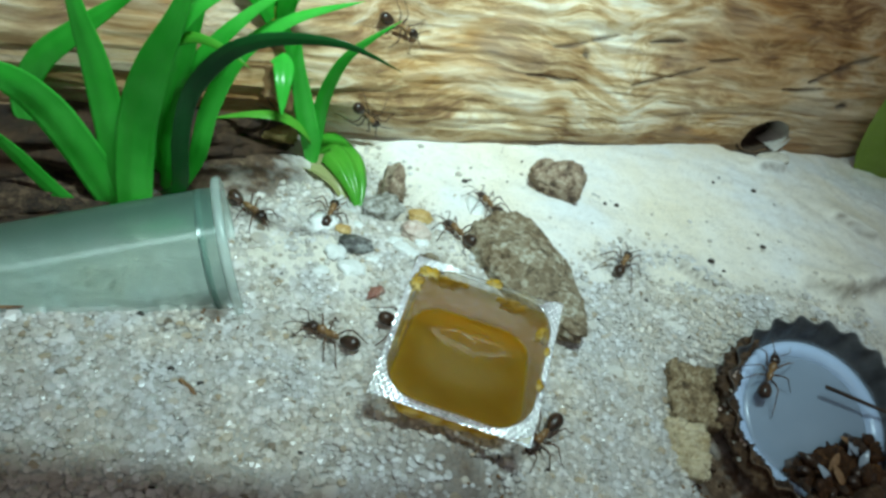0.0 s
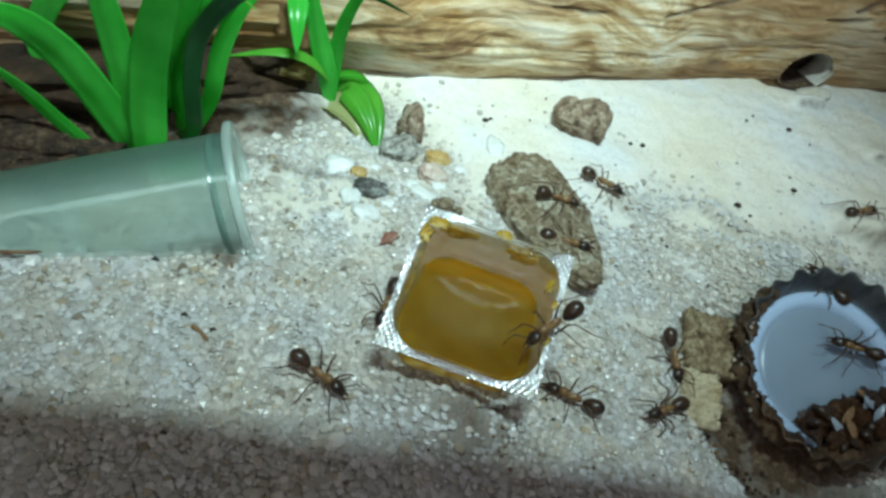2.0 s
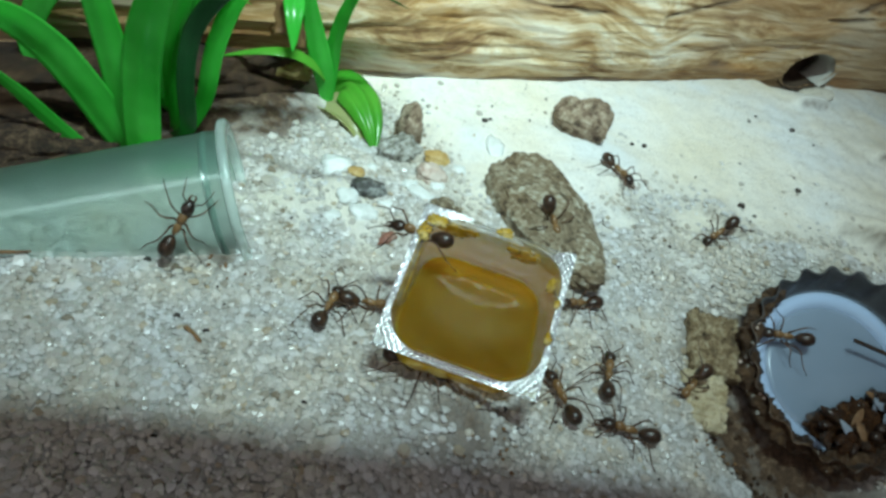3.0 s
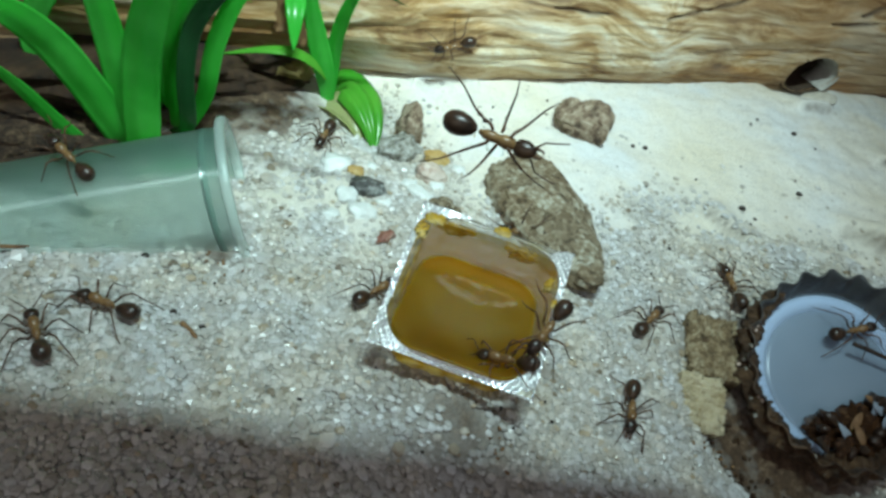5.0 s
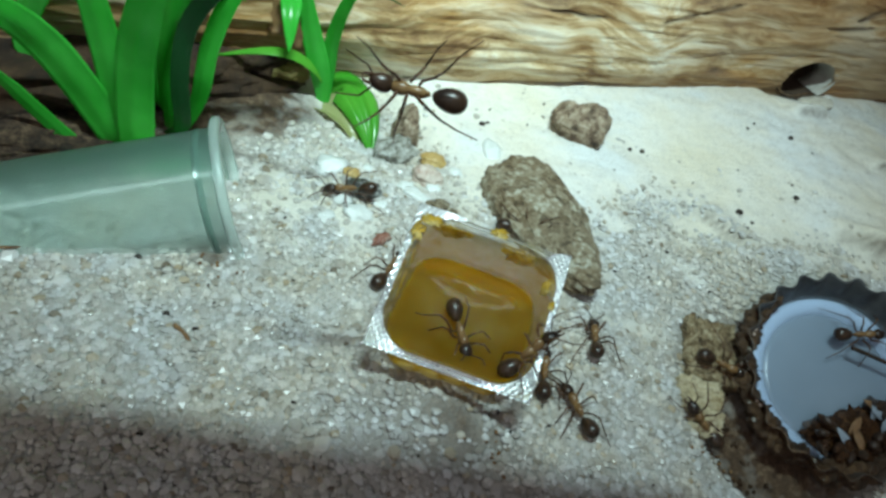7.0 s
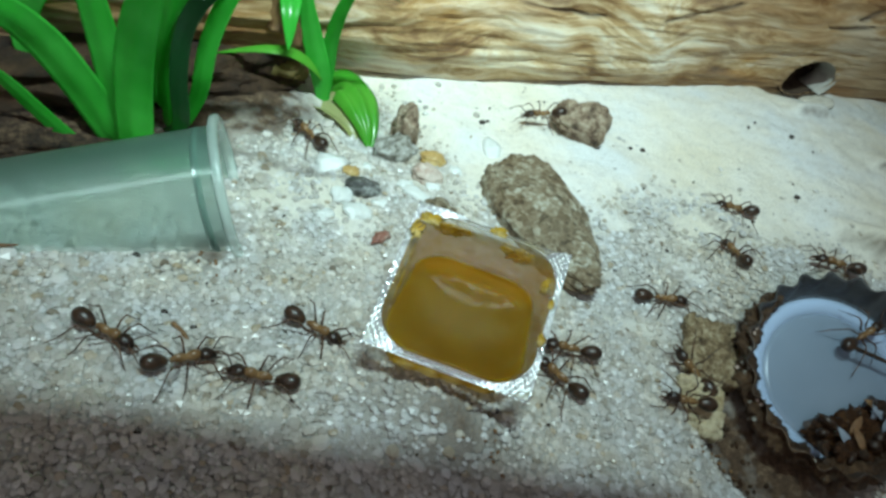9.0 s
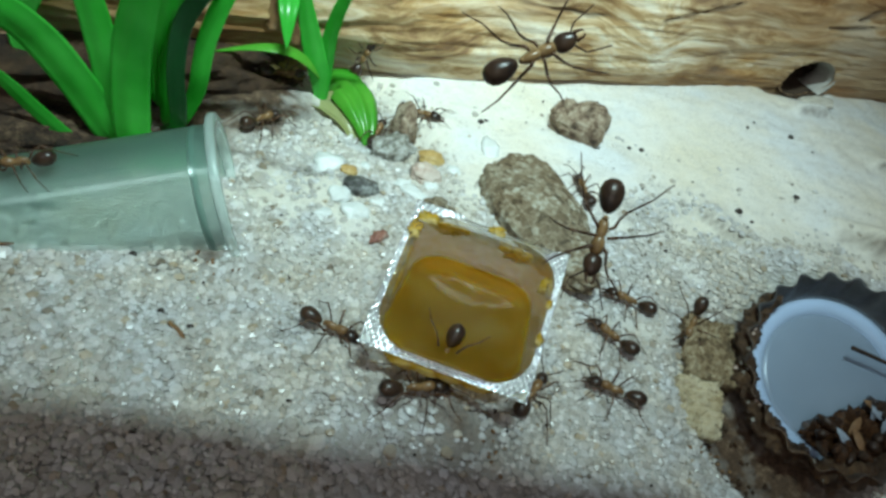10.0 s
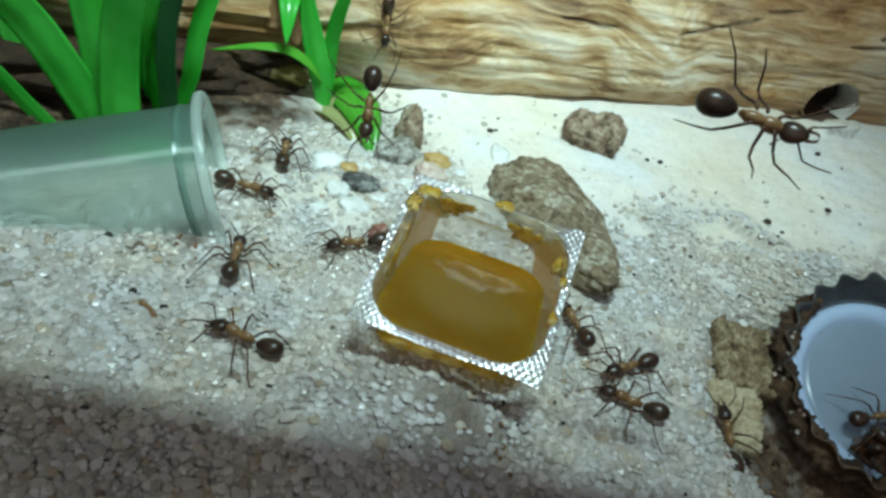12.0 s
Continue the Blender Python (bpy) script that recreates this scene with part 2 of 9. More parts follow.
def conglomerate(name, cols, scale, rough=0.8, dist=0.0006):
    """Stone of small pale and dark grains of uneven size set in a brown ground."""
    m, t, b = material(name, cols[1], rough)
    v = coords(t)
    tones = []
    for k in (1.0, 2.3):
        cell = t.nodes.new("ShaderNodeTexVoronoi")
        cell.inputs["Scale"].default_value = scale * k
        cell.inputs["Randomness"].default_value = 1.0
        t.links.new(v, cell.inputs["Vector"])
        split = t.nodes.new("ShaderNodeSeparateColor")
        t.links.new(cell.outputs["Color"], split.inputs[0])
        tones.append(split.outputs[0])
    grit = noise_of(t, v, scale * 1.3, 6, 0.8)
    f = maths(t, "ADD", maths(t, "MULTIPLY", tones[0], 0.30), maths(t, "MULTIPLY", tones[1], 0.25))
    f = maths(t, "ADD", f, maths(t, "MULTIPLY", grit, 0.45))
    c = ramp(t, f, [(0.30, cols[0]), (0.43, cols[1]), (0.58, cols[2]), (0.72, cols[3])])
    brown = ramp(t, noise_of(t, v, scale * 0.22, 4, 0.6), [(0.45, (1, 1, 1)), (0.62, (0.62, 0.50, 0.38))])
    c = mix(t, 0.7, c, brown, "MULTIPLY")
    t.links.new(c, b.inputs["Base Color"])
    bump(t, b, maths(t, "ADD", grit, maths(t, "MULTIPLY", tones[0], 0.4)), 0.9, dist)
    return m


def caked_metal():
    """Dark cap metal with brown dirt dried on one side of it."""
    m, t, b = material("caked_cap_metal", rough=0.4)
    v = coords(t)
    metal = ramp(t, noise_of(t, v, 250, 5), [(0.36, (0.035, 0.036, 0.038)), (0.64, (0.075, 0.077, 0.08))])
    dirt = ramp(t, noise_of(t, v, 420, 6, 0.75), [(0.38, (0.022, 0.012, 0.006)), (0.52, (0.075, 0.042, 0.022)), (0.66, (0.19, 0.12, 0.065))])
    axes = t.nodes.new("ShaderNodeSeparateXYZ")
    t.links.new(v, axes.inputs[0])
    side = maths(t, "ADD", maths(t, "MULTIPLY", axes.outputs[0], -45.0), maths(t, "MULTIPLY", axes.outputs[1], -60.0))
    f = maths(t, "ADD", side, maths(t, "MULTIPLY", maths(t, "SUBTRACT", noise_of(t, v, 300, 5, 0.7), 0.5), 3.0), True)
    t.links.new(mix(t, f, metal, dirt), b.inputs["Base Color"])
    bump(t, b, noise_of(t, v, 500, 6, 0.7), 0.7, 0.0006)
    return m


SAND, GRAIN, WOOD = sand_material(), grain_material(), wood_material()
LEAF = leaf_material("leaf_bright", (0.03, 0.50, 0.035), (0.12, 0.80, 0.12))
LEAF_DARK = leaf_material("leaf_dark", (0.010, 0.12, 0.022), (0.024, 0.19, 0.042))
LEAF_PALE = leaf_material("leaf_pale", (0.26, 0.44, 0.05), (0.42, 0.56, 0.13))
BARK = plain("dark_bark", [(0.014, 0.007, 0.003), (0.050, 0.024, 0.010), (0.11, 0.058, 0.026)], 160, 0.7, 0.9, dist=0.0012)
STONE = conglomerate("brown_stone", [(0.10, 0.075, 0.045), (0.24, 0.185, 0.115), (0.34, 0.29, 0.20), (0.55, 0.53, 0.43)], 620)
STONE_RED = speckled("red_stone", [(0.07, 0.035, 0.02), (0.30, 0.21, 0.14), (0.40, 0.31, 0.21), (0.64, 0.54, 0.41)], 420, 0.8, 0.0009)
PEBBLE_WHITE = plain("white_pebble", [(0.66, 0.69, 0.66), (0.82, 0.85, 0.83)], 300, 0.45, 0.3)
PEBBLE_YELLOW = plain("yellow_pebble", [(0.38, 0.22, 0.06), (0.60, 0.44, 0.18)], 300, 0.5, 0.3)
OCHRE = plain("ochre_soil", [(0.13, 0.085, 0.022), (0.27, 0.20, 0.06), (0.38, 0.30, 0.12)], 350, 0.7, 0.6, dist=0.0005)
PEBBLE_PINK = plain("pink_pebble", [(0.36, 0.20, 0.15), (0.60, 0.50, 0.42), (0.70, 0.62, 0.55)], 400, 0.5, 0.3)
PEBBLE_BLACK = plain("dark_pebble", [(0.02, 0.02, 0.018), (0.08, 0.08, 0.075), (0.45, 0.48, 0.46)], 420, 0.5, 0.3)
RED_BIT = plain("red_husk", [(0.14, 0.05, 0.035), (0.30, 0.13, 0.09), (0.5, 0.40, 0.34)], 500, 0.5, 0.3)
SPECK = plain("black_speck", [(0.012, 0.010, 0.008), (0.05, 0.035, 0.025)], 800, 0.6, 0.3)
TWIG = plain("twig", [(0.13, 0.06, 0.025), (0.30, 0.17, 0.07)], 600, 0.6, 0.4)
FLAKE = speckled("bark_flake", [(0.10, 0.06, 0.03), (0.27, 0.19, 0.10), (0.36, 0.27, 0.15), (0.62, 0.53, 0.36)], 560, 0.85, 0.0008)
CORK = plain("pale_cork", [(0.36, 0.27, 0.14), (0.58, 0.49, 0.32), (0.66, 0.58, 0.41)], 420, 0.85, 0.7, dist=0.0005)
TUBE = clear_plastic("cloudy_plastic", (0.22, 0.41, 0.34), 0.22, 0.38, None, 45, 0.65, 0.40, 0.20, 0.80, 0.45)
TUBE_RIM = clear_plastic("cloudy_rim_plastic", (0.68, 0.84, 0.79), 0.42, 0.25, None, 60, 0.7, 0.4, 0.2)
CUP = clear_plastic("smeared_plastic", (0.93, 0.95, 0.91), 0.30, 0.22, (0.90, 0.80, 0.46), 120, 0.8, 0.85, 0.3)
FOIL = foil_material()
CAP_RIM = caked_metal()
CAP_DIRT = plain("cap_dirt", [(0.022, 0.012, 0.006), (0.085, 0.045, 0.022), (0.20, 0.12, 0.06)], 260, 0.45, 0.9, dist=0.001)
LINER = plain("cap_liner", [(0.25, 0.30, 0.36), (0.30, 0.35, 0.41)], 60, 0.25, 0.05)
# the ring is coloured paler than the liner for the light its slope reflects
LINER_RING_LIT = plain("cap_liner_ring_lit", [(0.52, 0.62, 0.78), (0.59, 0.69, 0.85)], 60, 0.2, 0.05)
WATER = clear_plastic("still_water", (0.72, 0.84, 0.96), 0.10, 0.03, None, 40, 1.6, 0.5, 0.1)
WET = plain("wet_remains", [(0.015, 0.007, 0.004), (0.065, 0.028, 0.012), (0.19, 0.085, 0.03)], 420, 0.18, 0.9, dist=0.0008)
STONE_GREY = speckled("speckled_stone", [(0.10, 0.09, 0.07), (0.34, 0.33, 0.28), (0.46, 0.46, 0.42), (0.74, 0.76, 0.74)], 520, 0.7)
SOIL = speckled("dark_soil", [(0.012, 0.007, 0.004), (0.045, 0.024, 0.013), (0.075, 0.042, 0.022), (0.20, 0.13, 0.075)], 420, 0.8, 0.001)
PANEL = plain("tank_plastic", [(0.03, 0.03, 0.03), (0.05, 0.05, 0.05)], 60, 0.6, 0.2)
HOLE = plain("nest_hole", [(0.05, 0.03, 0.02), (0.12, 0.08, 0.05)], 300, 0.9, 0.5)
RIM_CLAY = plain("hole_rim", [(0.40, 0.38, 0.33), (0.62, 0.60, 0.54)], 300, 0.8, 0.5)
LEAF_RIB = leaf_material("leaf_ribbed", (0.06, 0.44, 0.03), (0.22, 0.62, 0.08))
LEAF_FADED = leaf_material("leaf_faded", (0.40, 0.46, 0.14), (0.62, 0.62, 0.34))
ANT_BLACK = dark_shell("ant_black", (0.014, 0.008, 0.006), (0.070, 0.036, 0.018), 0.32)
ANT_ORANGE = dark_shell("ant_orange", (0.16, 0.085, 0.032), (0.38, 0.235, 0.10), 0.3)
ANT_LEG = dark_shell("ant_leg", (0.036, 0.018, 0.010), (0.13, 0.060, 0.026), 0.4)


def honey_material():
    m, t, b = material("amber_jelly", (0.30, 0.17, 0.025), 0.24)
    b.inputs["Specular IOR Level"].default_value = 0.22
    c = ramp(t, noise_of(t, coords(t), 150, 5, 0.6), [(0.34, (0.22, 0.125, 0.010)), (0.52, (0.29, 0.19, 0.030)), (0.68, (0.36, 0.265, 0.07))])
    # eaten thin and paler in the middle, deep amber in the bead along the back
    v = coords(t)
    axes = t.nodes.new("ShaderNodeSeparateXYZ")
    t.links.new(v, axes.inputs[0])
    wide = maths(t, "MULTIPLY", axes.outputs[0], 150.0)
    deep = maths(t, "MULTIPLY", maths(t, "ADD", axes.outputs[1], 0.0008), 210.0)
    far = maths(t, "ADD", maths(t, "MULTIPLY", wide, wide), maths(t, "MULTIPLY", deep, deep))
    far = maths(t, "ADD", far, maths(t, "MULTIPLY", maths(t, "SUBTRACT", noise_of(t, v, 260, 5, 0.65), 0.5), 1.6))
    c = mix(t, ramp(t, far, [(0.1, (1, 1, 1)), (1.3, (0, 0, 0))]), c, (0.35, 0.275, 0.085))
    bead = maths(t, "MULTIPLY", maths(t, "SUBTRACT", axes.outputs[1], 0.0042), 330.0, True)
    c = mix(t, maths(t, "MULTIPLY", bead, 0.9), c, (0.48, 0.21, 0.012))
    t.links.new(c, b.inputs["Base Color"])
    bump(t, b, noise_of(t, coords(t), 450, 5), 0.55, 0.0006)
    tr, ms = t.nodes.new("ShaderNodeBsdfTranslucent"), t.nodes.new("ShaderNodeMixShader")
    tr.inputs["Color"].default_value = (0.86, 0.62, 0.13, 1)
    ms.inputs[0].default_value = 0.5
    t.links.new(b.outputs[0], ms.inputs[1])
    t.links.new(tr.outputs[0], ms.inputs[2])
    clear, soft_mix = t.nodes.new("ShaderNodeBsdfTransparent"), t.nodes.new("ShaderNodeMixShader")
    clear.inputs["Color"].default_value = (0.97, 0.77, 0.27, 1)
    soft_mix.inputs[0].default_value = 0.28
    t.links.new(ms.outputs[0], soft_mix.inputs[1])
    t.links.new(clear.outputs[0], soft_mix.inputs[2])
    t.links.new(soft_mix.outputs[0], t.nodes["Material Output"].inputs["Surface"])
    b.inputs["Subsurface Weight"].default_value = 0.85
    b.inputs["Subsurface Radius"].default_value = (0.006, 0.003, 0.0006)
    b.inputs["Subsurface Scale"].default_value = 1.3
    return m


HONEY = honey_material()
SMEAR = clear_plastic("jelly_smear", (0.92, 0.62, 0.06), 0.70, 0.25, (0.94, 0.76, 0.26), 300, 0.6, 0.5, 0.5)


# ---- mesh helpers ----
def finish(name, bm, mat, parent=None, smooth=True):
    me = bpy.data.meshes.new(name)
    bmesh.ops.recalc_face_normals(bm, faces=bm.faces)
    bm.to_mesh(me)
    bm.free()
    for p in me.polygons:
        p.use_smooth = smooth
    for mt in (mat if isinstance(mat, (list, tuple)) else [mat]):
        me.materials.append(mt)
    ob = new(name, me)
    if parent:
        ob.parent = parent
    return ob


def part(name, bm, mat, parent, label="", smooth=True):
    ob = finish(name, bm, mat, parent, smooth)
    return tagged(ob, label) if label else ob


def thing(name, label, category, at=None, group="", kind=""):
    e = new(name)
    e.empty_display_size = 0.005
    if at is not None:
        e.matrix_world = at
    return tagged(e, label, category, group, kind)


def grid_mesh(bm, nu, nv, f, closed_u=False, closed_v=False):
    vs = [[bm.verts.new(f(i, j)) for j in range(nv)] for i in range(nu)]
    for i in range(nu if closed_u else nu - 1):
        for j in range(nv if closed_v else nv - 1):
            a, b = (i + 1) % nu, (j + 1) % nv
            bm.faces.new((vs[i][j], vs[a][j], vs[a][b], vs[i][b]))
    return vs


def curve_point(pts, t):
    """Catmull-Rom through pts."""
    n = len(pts) - 1
    x = min(max(t * n, 0), n - 1e-6)
    i = int(x)
    u = x - i
    p = [Vector(pts[min(max(k, 0), n)]) for k in (i - 1, i, i + 1, i + 2)]
    return 0.5 * (2 * p[1] + (p[2] - p[0]) * u + (2 * p[0] - 5 * p[1] + 4 * p[2] - p[3]) * u * u + (3 * p[1] - p[0] - 3 * p[2] + p[3]) * u ** 3)


def tube_along(bm, pts, radii, sides=8, steps=12):
    rings = []
    for s in range(steps + 1):
        t = s / steps
        c, d = curve_point(pts, t), (curve_point(pts, min(1, t + 0.02)) - curve_point(pts, max(0, t - 0.02))).normalized()
        x = t * (len(radii) - 1)
        i = min(int(x), len(radii) - 2)
        r = radii[i] + (radii[i + 1] - radii[i]) * (x - i)
        side = d.cross(Vector((0.03, 0.1, 1))).normalized()
        up = side.cross(d)
        rings.append([bm.verts.new(c + r * (side * math.cos(a) + up * math.sin(a))) for a in (2 * math.pi * k / sides for k in range(sides))])
    for p, q in zip(rings, rings[1:]):
        for k in range(sides):
            bm.faces.new((p[k], p[(k + 1) % sides], q[(k + 1) % sides], q[k]))
    bm.faces.new(rings[0][::-1])
    bm.faces.new(rings[-1])


def lump(bm, size, m=Matrix(), seed=0, rough=0.25, freq=1.5, sub=3, fine=0.06):
    """A weathered lump: a ball pushed in and out by noise at two scales."""
    made = bmesh.ops.create_icosphere(bm, subdivisions=sub, radius=1.0)["verts"]
    off = Vector((seed * 3.1, seed * 1.7, seed * 2.3))
    for v in made:
        d = v.co.normalized()
        k = 1 + rough * noise.noise(d * freq + off) + rough * 0.5 * noise.noise(d * freq * 2.6 + off) + fine * noise.noise(d * 9 + off)
        v.co = m @ Vector((d.x * size[0] * k, d.y * size[1] * k, d.z * size[2] * k))
    return made


def hill(x, y, cx, cy, r):
    return math.exp(-((x - cx) ** 2 + (y - cy) ** 2) / (r * r))


def step_up(x):
    return 0.5 + 0.5 * math.tanh(x)


LEDGES = (((81.5, 66), (88.6, 64.5)), ((88.6, 64.5), (96, 68.5)), ((96, 68.5), (104, 76)), ((97.5, 95.5), (107, 93.6)), ((52.8, 59.3), (59, 54)), ((81.5, 110), (88, 113)))


def ledges(a, b):
    """For each ledge: how far a point lies behind its edge, and past its ends; millimetres."""
    for p, q in LEDGES:
        ux, uy = q[0] - p[0], q[1] - p[1]
        n = math.hypot(ux, uy)
        ux, uy = ux / n, uy / n
        along, behind = (a - p[0]) * ux + (b - p[1]) * uy, -(a - p[0]) * uy + (b - p[1]) * ux
        yield behind + 0.5 * noise.noise((a / 5, b / 5, 41)), max(0, -along, along - n)


def ground_height(x, y):
    """Height of the sand in metres."""
    a, b = x * 1000, y * 1000
    h = 4.5 * hill(a, b, -25, -32, 26) - 7.0 * hill(a, b, 62, 8, 16) - 4.5 * hill(a, b, -11, 60, 13) - 6.0 * hill(a, b, -60, 34, 15) - 3.5 * hill(a, b, 82, 128, 5) - 3.5 * hill(a, b, 77, 125, 4)
    h += 4.0 * hill(a, b, 82, 100, 34) - 2.5 * hill(a, b, 32, 34, 9) + 5.5 * hill(a, b, 13, 18, 8)
    # sand banked up against the cup, which stands sunk in it
    h += 5.0 * math.exp(-((a - 9.5) / 12.5) ** 2 - ((b - 0.5) / 7.5) ** 2)
    w = min(1, max(0, (7.6 - max(abs(a - 11.2), abs(b - 11.0))) / 2.5))
    h -= w * max(0, h - 0.5)
    h += 0.8 * noise.noise((a / 22, b / 22, 3)) + 0.45 * noise.noise((a / 8, b / 8, 7)) + 0.18 * noise.noise((a / 3.2, b / 3.2, 19))
    d = math.hypot(a - 71.6, b - 28.8)
    if d < 31:
        w = min(1, (31 - d) / 14)
        w = w * w * (3 - 2 * w)
        h = h * (1 - w) + w * (-2.1 + 0.5 * (b - 28.8) + 0.05 * (a - 71.6))
    # the sand falls away inside the nest hole
    u, v = (a - 30) * 0.883 + (b - 101) * 0.47, (b - 101) * 0.883 - (a - 30) * 0.47
    if v > -4.5 and abs(u - 61.2) < 15:
        h -= 9.0 * math.exp(-((u - 61.2) / 7.0) ** 4) * min(1, (v + 4.5) / 2.5)
    # small ledges in the fine sand
    for s, d in ledges(a, b):
        if -2 < s < 14:
            h += 2.6 * math.exp(-(max(0, s) / 5.5) ** 2) * step_up(s * 1.6) * math.exp(-(d / 2.2) ** 2)
    return h * MM


def on_sand(x, y, lift=0.0, rz=0.0, rx=0.0, ry=0.0):
    return pose(x * MM, y * MM, ground_height(x * MM, y * MM) + lift * MM, rx, ry, rz)


def stain_shade_at(x, y):
    """1 where brown dirt has soaked the sand, also where shade is put in as soil colour; metres."""
    a, b = x * 1000, y * 1000
    k = 1.2 * hill(a, b, -52, 36, 13) + 1.2 * hill(a, b, -68, 29, 14) + 1.2 * hill(a, b, -36, 57, 10) + 0.75 * hill(a, b, -30, 60, 5) + 0.7 * hill(a, b, -32, 50, 5) + 0.9 * hill(a, b, -42, 46, 12) + 0.45 * hill(a, b, -27, 57, 5) + 0.7 * hill(a, b, -24, 15.5, 3.2) + 0.35 * hill(a, b, -29, 13.5, 3)
    d, turn = math.hypot(a - 71.6, b - 26), math.atan2(b - 26, a - 71.6)
    side = max(0, math.cos(turn - radians(228))) ** 0.6
    k += 1.1 * side * math.exp(-max(0, (d - 16.0) / 8.0) ** 2)
    # at the cup's front foot: brown dirt, with the cup's shadow painted in
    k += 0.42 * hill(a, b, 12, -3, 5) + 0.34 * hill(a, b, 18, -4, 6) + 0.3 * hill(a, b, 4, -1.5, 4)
    # dark line along each ledge's edge: its shade put in as soil colour
    k += max(0.6 * math.exp(-(s / 0.6) ** 2 - (e / 0.9) ** 2) for s, e in ledges(a, b))
    k *= 1 + 0.5 * noise.noise((a / 4, b / 4, 31)) + 0.3 * noise.noise((a / 1.5, b / 1.5, 37))
    return min(max(k, 0), 1)


# ---- the setting: sand, log, tank and added shade bar ----
def coarse_at(x, y):
    """1 where the loose quartz lies, 0 on the fine pale sand; metres."""
    a, b = x * 1000, y * 1000
    edge = 34 + 0.22 * a + 5 * noise.noise((a / 14, b / 14, 11)) + 3 * noise.noise((a / 5, b / 5, 15))
    edge += 15 * math.exp(-((a - 44) / 13) ** 2) + 36 * math.exp(-((a + 14) / 20) ** 2) + 6 * math.exp(-((a - 75) / 14) ** 2)
    k = min(max((edge - b) / 20 + 0.5, 0), 1)
    cream = noise.noise((a / 9, b / 6, 23)) + 0.4 * noise.noise((a / 3, b / 3, 29)) + 0.9 * hill(a, b, -9, 33, 6) + 0.5 * hill(a, b, -18, 32, 6)
    back = min(1, max(0, (b - 6) / 22))
    k *= 1 - 0.7 * back * min(1, max(0, (cream - 0.12) / 0.3))
    return k


def build_sand():
    bm = bmesh.new()
    xs = [-0.30, -0.20, -0.13] + [-0.100 + 0.00095 * i for i in range(240)] + [0.135, 0.16, 0.20, 0.27, 0.36]
    ys = [-0.30, -0.18, -0.10, -0.06] + [-0.040 + 0.00095 * i for i in range(210)] + [0.17, 0.22, 0.30, 0.40]
    # the second layer carries soaked dirt and the painted shade
    layer, dirt = bm.verts.layers.float.new("coarse"), bm.verts.layers.float.new("stain_shade")

    def at(i, j):
        x, y = xs[i], ys[j]
        fine = 0.0
        if abs(x) < 0.19:
            k = coarse_at(x, y)
            fine = 0.00030 * noise.noise((x * 900, y * 900, 2)) * (0.35 + k) + 0.00030 * noise.noise((x * 330, y * 330, 5)) + 0.0003 * abs(noise.noise((x * 180, y * 180, 9)))
        return Vector((x, y, ground_height(x, y) + fine))

    vs = grid_mesh(bm, len(xs), len(ys), at)
    for row in vs:
        for v in row:
            v[layer], v[dirt] = coarse_at(v.co.x, v.co.y), stain_shade_at(v.co.x, v.co.y)
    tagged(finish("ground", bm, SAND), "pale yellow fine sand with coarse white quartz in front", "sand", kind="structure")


def scatter_grit(name, label, mat, spots, count, size, seed):
    """Crumbs strewn round spots (x, y, spread in millimetres), joined in one mesh."""
    rng = random.Random(seed)
    bm = bmesh.new()
    for x, y, spread in spots:
        for _ in range(int(count * spread)):
            a, b = rng.gauss(x, spread), rng.gauss(y, spread * 0.6)
            s = size * rng.uniform(0.5, 1.3) * MM
            m = pose(a * MM, b * MM, ground_height(a * MM, b * MM) + 0.5 * MM, rng.uniform(0, 180), rng.uniform(0, 180), 0)
            made = bmesh.ops.create_icosphere(bm, subdivisions=1, radius=1.0)["verts"]
            k = (rng.uniform(0.6, 1.3), rng.uniform(0.6, 1.3), rng.uniform(0.5, 1.0))
            for v in made:
                v.co = m @ (Vector((v.co.x * k[0], v.co.y * k[1], v.co.z * k[2])) * s)
    tagged(finish(name, bm, mat), label, "grit", kind="stuff")


